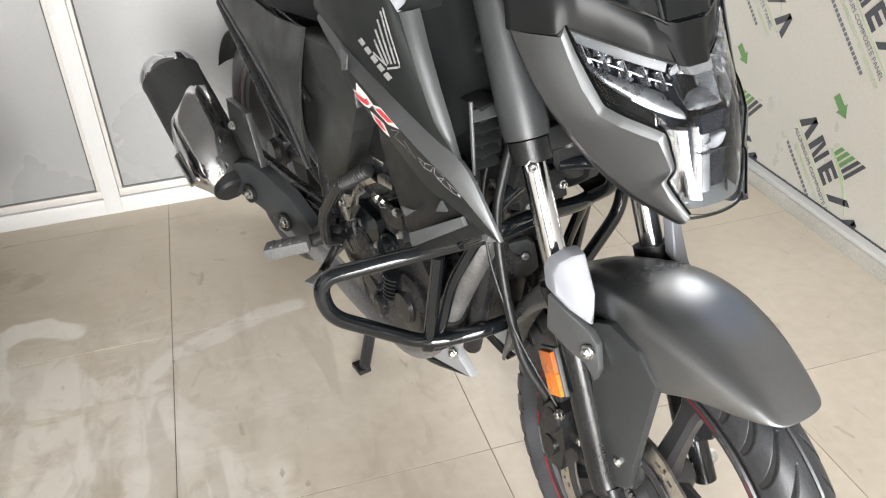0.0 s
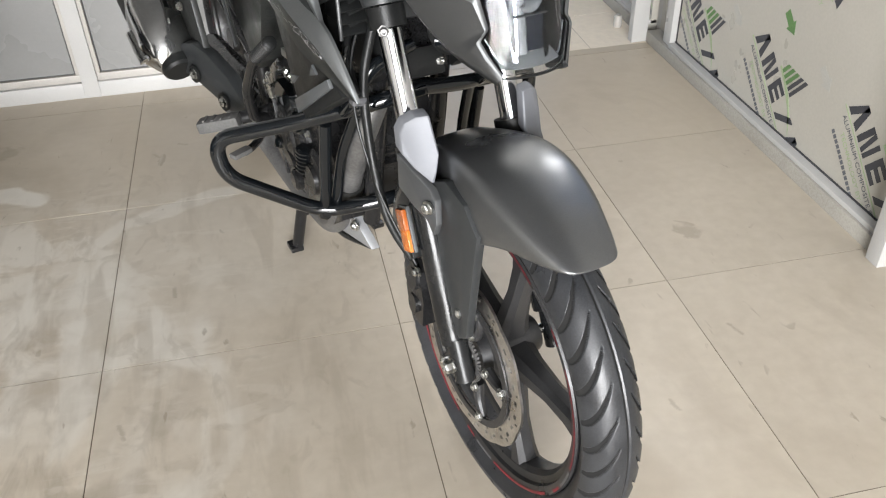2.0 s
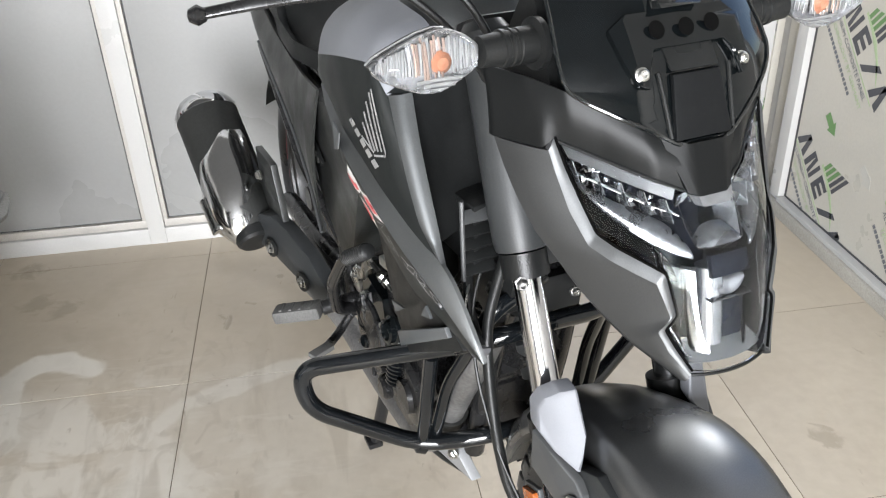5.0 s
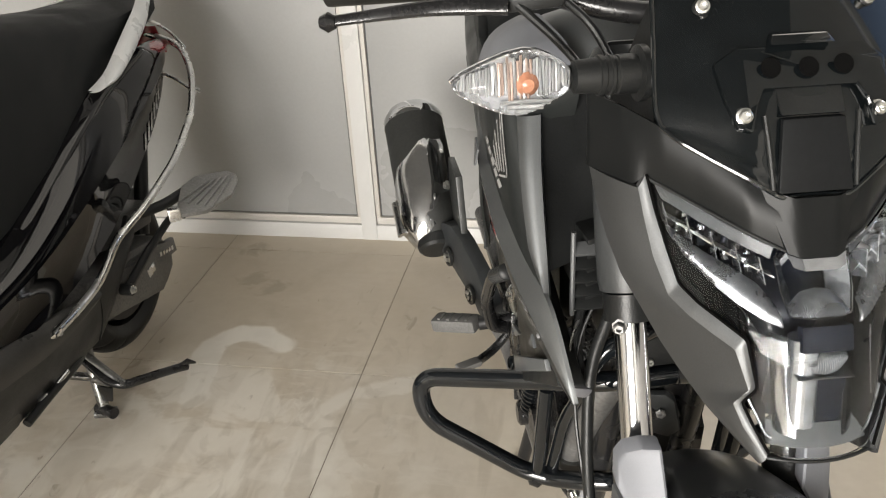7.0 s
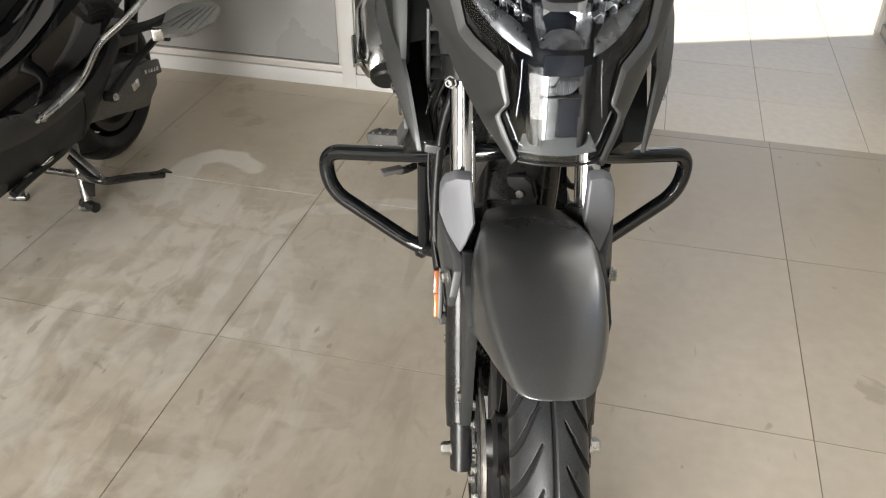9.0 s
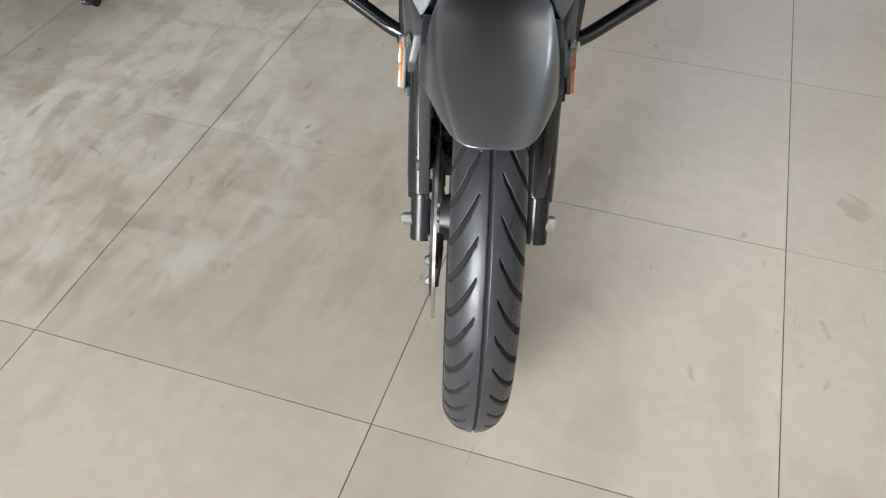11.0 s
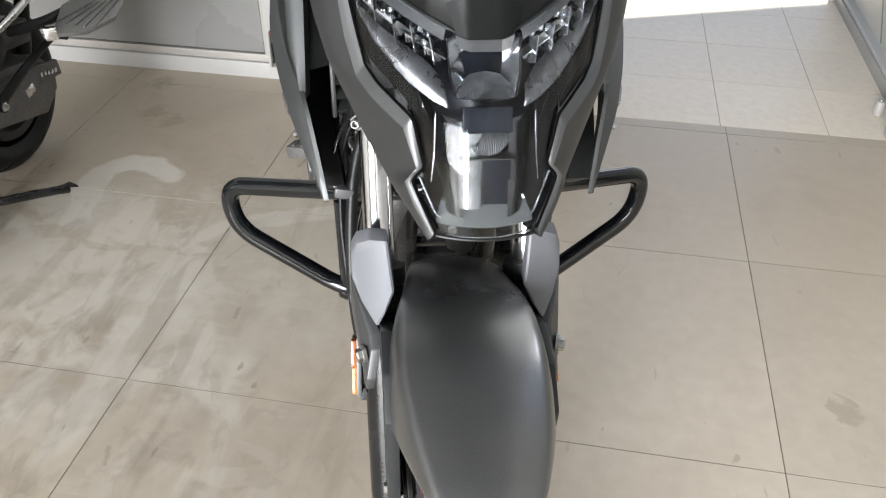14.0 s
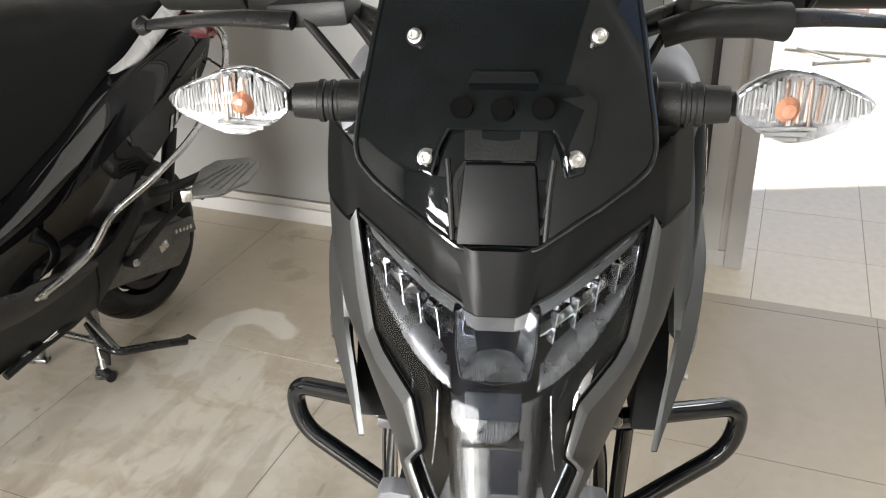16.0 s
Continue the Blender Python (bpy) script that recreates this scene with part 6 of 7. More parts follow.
loft(bm, [[(x, 0.60 + dy, 0.36 + dz) for dy, dz in ((-0.18, -0.06), (-0.10, -0.12), (0.12, -0.12), (0.22, -0.04), (0.20, 0.08), (0.05, 0.13), (-0.10, 0.12), (-0.19, 0.04))] for x in (-0.105, -0.09, 0.09, 0.105)])
engine = part("engine", bm, engine_black, bike, "black single-cylinder engine")
cyl = part("cylinder", box(B(), (0, 0.42, 0.54), (0.105, 0.10, 0.17), (-20, 0, 0), 0.006), engine_black, engine, "finned black cylinder")
for i in range(9):
    part("fin", box(B(), (0, 0.445 - i * 0.006, 0.475 + i * 0.0155), (0.124, 0.120, 0.006), (-20, 0, 0), 0.002, 1), engine_black, cyl)
part("cylinder_head", box(B(), (0, 0.385, 0.650), (0.155, 0.13, 0.085), (-20, 0, 0), 0.012), engine_black, engine)
for sx in (-1, 1):
    part("clutch_cover", lathe(B(), [(0.0, 0.100), (0.010, 0.100), (0.020, 0.090), (0.024, 0.070), (0.030, 0.066), (0.034, 0.040), (0.034, 0.0)], (sx * 0.100, 0.665, 0.365), (sx, 0, 0), 40), engine_black, engine, "round black clutch cover")
    part("case_cover", lathe(B(), [(0.0, 0.060), (0.012, 0.058), (0.020, 0.048), (0.022, 0.030), (0.030, 0.028), (0.030, 0.0)], (sx * 0.100, 0.510, 0.345), (sx, 0, 0), 32), engine_black, engine)
    for k in range(6):
        a = k * math.pi / 3
        bolt("case_bolt", (sx * 0.110, 0.665 + 0.092 * math.cos(a), 0.365 + 0.092 * math.sin(a)), (sx, 0, 0), 0.005, steel, engine, length=0.006)
part("oil_cap", lathe(B(), [(0, 0.022), (0.012, 0.022), (0.016, 0.016), (0.016, 0.0)], (-0.122, 0.600, 0.300), (-1, 0, 0), 20), engine_black, engine)
part("clutch_arm", prism(B(), [(-0.132, 0.735, 0.462), (-0.134, 0.712, 0.482), (-0.136, 0.668, 0.500), (-0.136, 0.655, 0.520), (-0.134, 0.618, 0.545), (-0.132, 0.606, 0.536), (-0.134, 0.640, 0.512), (-0.134, 0.648, 0.490), (-0.132, 0.690, 0.468), (-0.130, 0.712, 0.455)], (0.004, 0.002, 0.003), 0.001), bright_alloy, engine, "bright steel clutch arm")
part("arm_spindle", lathe(B(), [(-0.04, 0.011), (0.0, 0.011), (0.002, 0.007), (0.008, 0.006)], (-0.128, 0.722, 0.462), (-0.3, -0.2, 1), 16), steel, engine)
part("cable_adjuster", lathe(B(), [(-0.008, 0.0045), (0.0, 0.0045), (0.0, 0.0095), (0.010, 0.0095), (0.010, 0.0062), (0.020, 0.0062), (0.020, 0.0095), (0.027, 0.0095), (0.027, 0.005), (0.062, 0.005), (0.062, 0.0075), (0.075, 0.007)], (-0.130, 0.575, 0.540), (0.06, -0.98, -0.04), 6), steel, engine, "bright cable adjuster with lock nuts", sharp=20)
part("clutch_cable", tube(B(), [(-0.131, 0.612, 0.540), (-0.130, 0.575, 0.540), (-0.127, 0.505, 0.537), (-0.120, 0.45, 0.56), (-0.11, 0.36, 0.63), (-0.10, 0.31, 0.70)], 0.0042, 10, 0.04), black_plastic, engine)
for dy, dz, r0 in ((0.0, 0.0, 0.020), (0.13, -0.105, 0.013)):
    part("filler_plug", lathe(B(), [(0.0, r0 * 1.25), (0.006, r0 * 1.25), (0.008, r0), (0.016, r0 * 0.95), (0.018, r0 * 0.7), (0.012, r0 * 0.6), (0.012, 0.0)], (-0.122, 0.550 + dy, 0.450 + dz), (-1, -0.15, 0.1), 24), gloss_black, engine)
part("breather_hose", lathe(B(), [v for i in range(6) for v in ((i * 0.0085, 0.017), (i * 0.0085 + 0.002, 0.0215), (i * 0.0085 + 0.005, 0.0215), (i * 0.0085 + 0.007, 0.017))], (-0.118, 0.560, 0.340), (0.05, -0.1, 1), 24), pipe_black, engine, "ribbed black rubber hose")
for a0 in (20, 75, 130, 200, 260, 320):
    a1 = radians(a0)
    part("cover_rib", box(B(), (-0.131, 0.665 + 0.052 * math.cos(a1), 0.365 + 0.052 * math.sin(a1)), (0.008, 0.052, 0.007), (a0, 0, 0), 0.002), engine_black, engine)
part("case_block", loft(B(), [[(x, 0.640 + y, 0.455 + z) for y, z in ((-0.055, -0.030), (0.050, -0.035), (0.060, 0.010), (0.030, 0.030), (-0.045, 0.025))] for x in (-0.125, -0.118, -0.06)]), gloss_black, engine)
part("case_block", loft(B(), [[(x, 0.560 + y, 0.500 + z) for y, z in ((-0.050, -0.026), (0.030, -0.030), (0.040, 0.012), (0.010, 0.026), (-0.045, 0.020))] for x in (-0.115, -0.108, -0.05)]), engine_black, engine)
for y, z in ((0.595, 0.432), (0.690, 0.435), (0.520, 0.485), (0.575, 0.520), (0.530, 0.430)):
    bolt("case_bolt", (-0.126 if y > 0.58 else -0.117, y, z), (-1, 0, 0), 0.0055, steel, engine, length=0.007)
for y, z, a0 in ((0.470, 0.585, 30), (0.440, 0.640, -20)):
    part("banjo_joint", lathe(B(), [(0.0, 0.012), (0.010, 0.012), (0.010, 0.008), (0.016, 0.008)], (-0.085, y, z), (-1, 0, 0.3), 16), steel, engine)
part("coil_lead", tube(B(), [(-0.09, 0.44, 0.64), (-0.12, 0.47, 0.66), (-0.125, 0.52, 0.64), (-0.13, 0.53, 0.60)], 0.0065, 10, 0.04), black_plastic, engine)
part("lead_bracket", box(B(), (-0.14, 0.505, 0.600), (0.012, 0.040, 0.014), (0, 0, 8), 0.002), bright_alloy, engine)

part("air_box", box(B(), (0, 0.565, 0.690), (0.235, 0.34, 0.20), (-6, 0, 0), 0.03, 3), black_plastic, bike, "black air box")
part("starter_motor", tube(B(), [(-0.07, 0.405, 0.455), (0.045, 0.405, 0.455)], 0.032, 24), engine_black, engine)
part("horn", lathe(B(), [(0, 0.042), (0.010, 0.045), (0.016, 0.040), (0.020, 0.018), (0.022, 0.0)], (0.055, 0.285, 0.690), (0, -1, 0.1), 28), black_plastic, bike, "round black horn")
part("regulator", box(B(), (-0.005, 0.300, 0.635), (0.085, 0.045, 0.045), (-20, 0, 0), 0.004), black_plastic, bike)
for z in (0.625, 0.64):
    bolt("regulator_bolt", (0.03 if z > 0.63 else -0.035, 0.276, z), (0, -1, 0.3), 0.005, steel, bike)

exhaust = part("exhaust", tube(B(), [(-0.045, 0.335, 0.600), (-0.070, 0.335, 0.540), (-0.088, 0.375, 0.450), (-0.090, 0.430, 0.345), (-0.085, 0.520, 0.215), (-0.085, 0.75, 0.185), (-0.100, 0.93, 0.225), (-0.150, 1.02, 0.290)], 0.0225, 20, 0.09, n=7), pipe_grey, bike, "grey exhaust pipe with black muffler")
part("pipe_collar", lathe(B(), [(-0.012, 0.0225), (-0.012, 0.027), (0.012, 0.027), (0.012, 0.0225)], (-0.0885, 0.415, 0.372), (0, 0.42, -0.9), 24), exhaust_black, exhaust)
mo, md = Vector((-0.228, 1.075, 0.337)), Vector((-0.030, 0.300, 0.218)).normalized()
part("muffler", lathe(B(), [(0.046, 0.020), (0.050, 0.036), (0.09, 0.060), (0.13, 0.068), (0.355, 0.0685), (0.365, 0.066)], mo, md, 48), exhaust_black, exhaust, "black muffler can")
part("end_cap", lathe(B(), [(0.355, 0.0695), (0.372, 0.0695), (0.390, 0.060), (0.398, 0.042), (0.398, 0.026), (0.378, 0.024), (0.378, 0.0)], mo, md, 40), chrome, exhaust, "chrome muffler end cap")
# chrome heat shield, wrapped round the muffler's outer face
a, b = frame_of(md)
outv = Vector((-1, 0, 0))
outv = (outv - md * outv.dot(md)).normalized()
sidev = md.cross(outv)
def on_can(h, t, r):
    return mo + md * h + (outv * math.cos(t) + sidev * math.sin(t)) * r


rows = []
for i in range(25):
    t = -0.75 + 3.05 * i / 24
    top = float(np.interp(t, [-0.75, -0.2, 0.4, 1.2, 1.8, 2.3], [0.150, 0.188, 0.220, 0.262, 0.282, 0.284]))
    low = float(np.interp(t, [-0.75, 0.0, 1.2, 2.3], [0.075, 0.040, 0.055, 0.100]))
    r0 = 0.0745 - 0.0035 * abs(math.sin(3 * (t - 0.55)))
    rows.append([on_can(low + (top - low) * j / 8, t, r0 - (0.006 if j == 8 else 0.0) - 0.026 * max(0.0, 1 - j / 3) ** 1.6) for j in range(9)])
shield = part("heat_shield", skin(B(), rows, -outv * 0.003), shield_chrome, exhaust, "chrome heat shield", sharp=50)
for t, w, mat, dr in ((0.10, 0.0125, bright_alloy, 0.0), (0.10, 0.0085, engine_black, 0.002)):
    c0, c1 = on_can(0.075, t, 0.0715 + dr), on_can(0.158, t, 0.0735 + dr)
    part("shield_slot", tube(B(), [c0, c0.lerp(c1, 0.5), c1], w, 16, 0.01, flat=0.45), mat, shield, "" if dr else "bright rim of the shield slot")
part("shield_clamp", lathe(B(), [(0.030, 0.015), (0.030, 0.034), (0.036, 0.0400), (0.054, 0.0440), (0.054, 0.040)], mo, md, 40), black_plastic, exhaust)
plate = lambda y, z: (-0.205 - 0.3 * (y - 1.051), y, z)
cover = [plate(*p) for p in ((1.165, 0.352), (1.046, 0.338), (0.940, 0.314), (0.917, 0.298), (0.875, 0.300), (0.862, 0.345), (0.921, 0.395), (0.993, 0.425), (1.047, 0.436), (1.090, 0.425), (1.150, 0.390))]
flange = part("exhaust_cover", prism(B(), cover, (0.030, 0.012, 0.0), 0.006), dark_grey, exhaust, "dark grey exhaust joint cover plate")
for p in (plate(1.051, 0.364), plate(0.941, 0.333)):
    nrm = Vector((-0.95, -0.29, 0.0))
    c0 = Vector(p) + nrm * 0.004
    part("bolt_well", lathe(B(), [(0.0, 0.021), (0.005, 0.0205), (0.005, 0.015), (0.0, 0.014), (0.0, 0.0)], c0, nrm, 24), black_plastic, flange)
    bolt("cover_bolt", c0 + nrm * 0.002, nrm, 0.0105, steel, flange, length=0.009)
part("hanger", prism(B(), [(-0.190, 1.05, 0.545), (-0.195, 1.16, 0.545), (-0.195, 1.165, 0.46), (-0.19, 1.10, 0.40), (-0.185, 1.02, 0.43)], (0.014, 0, 0), 0.002), dusty_black, exhaust)
bolt("hanger_bolt", (-0.202, 1.119, 0.498), (-1, -0.3, 0), 0.008, steel, exhaust)

# rear wheel, swing arm and inner mudguard
wheel("rear_wheel", 1.345, 0.308, 0.306, 0.060, 0.218, rear_tread, 320, 26, "black alloy rear wheel", 1)
rows = []
for i in range(13):
    a = radians(150 - i * 10)
    rows.append([Vector((x, 1.345 + (0.335 - 3.5 * x * x) * math.cos(math.pi - a), 0.308 + (0.335 - 3.5 * x * x) * math.sin(a))) for x in (-0.075, -0.05, -0.02, 0.02, 0.05, 0.075)])
part("rear_mudguard", skin(B(), rows, (0, 0, -0.003)), dusty_black, bike, "black inner rear mudguard")
for sx in (-1, 1):
    bm = tube(B(), [(sx * 0.075, 0.86, 0.34), (sx * 0.095, 1.05, 0.335), (sx * 0.095, 1.345, 0.310)], 0.022, 14, 0.06)
    part("swing_arm", bm, engine_black, bike)

# stands, pegs, pedals and kick lever
bm = B()
for sx in (-1, 1):
    tube(bm, [(sx * 0.070, 0.745, 0.235), (sx * 0.080, 0.765, 0.13), (sx * 0.098, 0.785, 0.014)], 0.013, 12, 0.03)
    box(bm, (sx * 0.103, 0.792, 0.006), (0.030, 0.040, 0.012), (0, 0, 0), 0.003)
tube(bm, [(-0.085, 0.768, 0.11), (0.085, 0.768, 0.11)], 0.011, 12)
part("centre_stand", bm, engine_black, bike, "dark steel centre stand")
for sx in (-1, 1):
    peg = part("foot_peg", box(B(), (sx * 0.218, 0.820, 0.346), (0.092, 0.036, 0.026), (0, sx * 12, sx * 32), 0.006), dusty_rubber, bike, "grey rubber-topped foot peg")
    part("peg_bracket", tube(B(), [(sx * 0.105, 0.790, 0.365), (sx * 0.178, 0.795, 0.358)], 0.014, 14), engine_black, peg)
    for i in range(4):
        part("peg_rib", box(B(), (sx * (0.196 + i * 0.016), 0.806 + i * 0.0095, 0.364 - i * 0.0032), (0.006, 0.026, 0.004), (0, sx * 12, sx * 32), 0.001), dusty_rubber, peg)
pedal = part("brake_pedal", tube(B(), [(-0.120, 0.800, 0.330), (-0.150, 0.790, 0.300), (-0.180, 0.760, 0.300), (-0.195, 0.725, 0.318)], 0.0085, 10, 0.03), engine_black, bike, "steel brake pedal")
part("pedal_pad", box(B(), (-0.207, 0.712, 0.325), (0.045, 0.020, 0.010), (0, 0, 25), 0.002), dusty_rubber, pedal)
part("gear_lever", tube(B(), [(0.120, 0.800, 0.330), (0.150, 0.74, 0.300), (0.150, 0.66, 0.320), (0.195, 0.645, 0.325)], 0.007, 10, 0.02), engine_black, bike)
kick = part("kick_lever", tube(B(), [(-0.120, 0.785, 0.350), (-0.155, 0.770, 0.365), (-0.168, 0.735, 0.425), (-0.172, 0.715, 0.460), (-0.172, 0.640, 0.540), (-0.170, 0.615, 0.562)], (0.013, 0.0095), 14, 0.03), engine_black, bike, "black kick-start lever")
k0, k1 = Vector((-0.170, 0.622, 0.556)), Vector((-0.165, 0.521, 0.621))
prof = [(-0.006, 0.009), (0.0, 0.011)] + [v for i in range(11) for v in ((0.006 + i * 0.0098, 0.0095), (0.0085 + i * 0.0098, 0.0128), (0.0125 + i * 0.0098, 0.0128), (0.0150 + i * 0.0098, 0.0095))] + [(0.120, 0.011), (0.122, 0.006)]
part("kick_rubber", lathe(B(), prof, k0, k1 - k0, 18), black_plastic, kick, "ribbed rubber kick tread")

# belly pieces under the engine
for sx in (-1, 1):
    belly = part("belly_panel", prism(B(), [(sx * 0.060, 0.398, 0.232), (sx * 0.072, 0.420, 0.268), (sx * 0.086, 0.465, 0.318), (sx * 0.095, 0.560, 0.292), (sx * 0.092, 0.640, 0.215), (sx * 0.078, 0.540, 0.205)], (-sx * 0.018, 0, 0), 0.003), silver_belly, bike, "silver-grey belly panel")
    bolt("belly_bolt", (sx * 0.080, 0.424, 0.279), (sx, -0.5, 0), 0.008, steel, belly)
    part("belly_fin", ribbon(B(), [(sx * 0.050, 0.418, 0.222), (sx * 0.075, 0.520, 0.200), (sx * 0.092, 0.640, 0.200), (sx * 0.098, 0.72, 0.235)], [(sx * 0.048, 0.424, 0.212), (sx * 0.070, 0.520, 0.185), (sx * 0.085, 0.640, 0.182), (sx * 0.092, 0.72, 0.215)], (-sx * 0.012, 0, 0), (sx * 0.004, 0, 0), 12, 3), dusty_black, belly)
    part("belly_cover", ribbon(B(), [(sx * 0.095, 0.66, 0.36), (sx * 0.098, 0.56, 0.33), (sx * 0.09, 0.50, 0.315)], [(sx * 0.098, 0.76, 0.24), (sx * 0.092, 0.62, 0.215), (sx * 0.086, 0.50, 0.27)], (-sx * 0.01, 0, 0), (sx * 0.012, 0, 0), 12, 4), dusty_black, belly)

# crash guard
bm = B()
loop = [(0.0, 0.278, 0.602), (-0.085, 0.296, 0.584), (-0.165, 0.362, 0.548), (-0.304, 0.432, 0.516), (-0.297, 0.428, 0.446), (-0.144, 0.398, 0.346), (-0.060, 0.345, 0.372), (0.0, 0.325, 0.375)]
tube(bm, [(0.004, 0.278, 0.602)] + loop[1:-1] + [(-x - (0.008 if x < -0.25 else 0.0), y, z) for x, y, z in loop[1:-1][::-1]] + [(-0.004, 0.278, 0.602)], 0.0128, 18, 0.042, n=8)
guard = part("crash_guard", bm, pipe_black, bike, "glossy black tubular crash guard", sharp=50)
for sx in (-1, 1):
    part("guard_post", tube(B(), [(sx * 0.140, 0.352, 0.540), (sx * 0.141, 0.396, 0.350)], 0.0105, 14), pipe_black, guard)
    part("weld_knuckle", lathe(B(), [(-0.010, 0.012), (-0.006, 0.0165), (0.006, 0.0165), (0.010, 0.012)], (sx * 0.142, 0.397, 0.348), (sx * 0.9, 0.2, 0.4), 16), pipe_black, guard)
    part("guard_stay", tube(B(), [(sx * 0.118, 0.318, 0.572), (sx * 0.116, 0.262, 0.618), (sx * 0.100, 0.250, 0.664), (sx * 0.055, 0.258, 0.676), (sx * 0.020, 0.275, 0.676)], 0.0105, 14, 0.03), pipe_black, guard)
    part("guard_brace", tube(B(), [(sx * 0.098, 0.306, 0.578), (sx * 0.113, 0.360, 0.478), (sx * 0.122, 0.396, 0.352)], 0.0095, 12, 0.03), pipe_black, guard)
part("cable_clip", box(B(), (-0.128, 0.226, 0.632), (0.022, 0.016, 0.013), (0, 10, 0), 0.003), decal_grey, bike, "grey cable clip")
part("wiring", tube(B(), [(-0.124, 0.235, 0.632), (-0.13, 0.262, 0.69), (-0.10, 0.30, 0.735), (-0.06, 0.32, 0.75)], 0.006, 10, 0.04), black_plastic, bike)
part("wiring", tube(B(), [(-0.138, 0.222, 0.640), (-0.140, 0.245, 0.675), (-0.120, 0.270, 0.705), (-0.09, 0.30, 0.715)], 0.0022, 8, 0.03), steel, bike, "thin bright cable")

# grey plate with a bolt behind the fork
plate_p = part("splash_plate", prism(B(), [(-0.012, 0.352, 0.515), (0.014, 0.338, 0.522), (0.026, 0.334, 0.512), (0.040, 0.340, 0.458), (0.028, 0.350, 0.440), (0.004, 0.358, 0.445)], (0.004, 0.010, 0.002), 0.003), dark_grey, bike, "grey splash plate")
bolt("plate_bolt", (0.010, 0.338, 0.492), (-0.3, -1, 0.2), 0.005, pipe_grey, plate_p, length=0.003)
# the front end stands turned a little to the left
swing = Matrix.Translation((-0.009, 0.10, 0)) @ Matrix.Rotation(0.020, 4, "Z") @ Matrix.Translation((0, -0.10, 0))
for ob in bike.children:
    if ob.name.split(".")[0] in ("front_wheel", "brake_caliper", "fork_leg", "steering_yoke", "reflector_mount", "front_mudguard", "fork_guard"):
        ob.matrix_local = swing @ ob.matrix_local

# handlebar, levers and cables
bar = part("handlebar", tube(B(), [(-0.365, 0.405, 1.045), (-0.20, 0.335, 1.060), (-0.085, 0.275, 1.030), (0.085, 0.275, 1.030), (0.20, 0.335, 1.060), (0.365, 0.405, 1.045)], 0.011, 14, 0.05), engine_black, bike, "black handlebar")
for sx in (-1, 1):
    part("grip", lathe(B(), [(0.0, 0.012), (0.0, 0.017), (0.11, 0.0165), (0.115, 0.020), (0.12, 0.020), (0.12, 0.012)], (sx * 0.372, 0.408, 1.0445), (-sx * 0.92, -0.39, 0.08), 20), black_plastic, bar)
    part("switch_gear", box(B(), (sx * 0.225, 0.338, 1.060), (0.062, 0.044, 0.046), (0, 0, sx * 22), 0.008), black_plastic, bar)
    perch = part("lever_perch", box(B(), (sx * 0.185, 0.296, 1.050), (0.085, 0.036, 0.024), (0, sx * 6, sx * 14), 0.007), black_plastic, bar)
    part("lever", tube(B(), [(sx * 0.200, 0.276, 1.046), (sx * 0.262, 0.290, 1.046), (sx * 0.320, 0.318, 1.036), (sx * 0.366, 0.328, 1.030)], (0.0095, 0.006), 12, 0.05, flat=0.7), engine_black, perch, "black hand lever")
    part("lever_ball", lathe(B(), [(-0.010, 0.0), (-0.008, 0.006), (0.0, 0.010), (0.008, 0.006), (0.010, 0.0)], (sx * 0.371, 0.329, 1.029), (sx, 0.3, 0), 18), engine_black, perch)
part("lever_boot", tube(B(), [(0.128, 0.272, 1.035), (0.160, 0.272, 1.046), (0.215, 0.276, 1.046), (0.232, 0.280, 1.044)], (0.012, 0.017), 16, 0.03), black_plastic, bar, "rubber lever boot")
for pts in ([(-0.15, 0.285, 1.050), (-0.125, 0.262, 1.03), (-0.10, 0.25, 0.985), (-0.08, 0.25, 0.92)], [(-0.19, 0.282, 1.045), (-0.150, 0.255, 1.01), (-0.112, 0.25, 0.96), (-0.09, 0.25, 0.90)], [(0.13, 0.27, 1.035), (0.11, 0.26, 1.00), (0.09, 0.26, 0.95), (0.07, 0.26, 0.90)]):
    part("control_cable", tube(B(), pts, 0.0042, 10, 0.04), black_plastic, bike)


# ---------------- the scooter parked beside it ----------------
# own axes: x to its left side, y to its rear, z up; the rear wheel stands on the origin
scooter = thing("scooter", pose(-0.66, 0.69, 0, 0, 0, 0), "glossy black scooter with bright steel guard, on its centre stand", "scooter")
SY = 0.69


def sp(pts, sx=1):
    """Points given in the room, turned into the scooter's own axes, on either side."""
    return [(sx * (x + 0.66), y - SY, z) for x, y, z in pts]


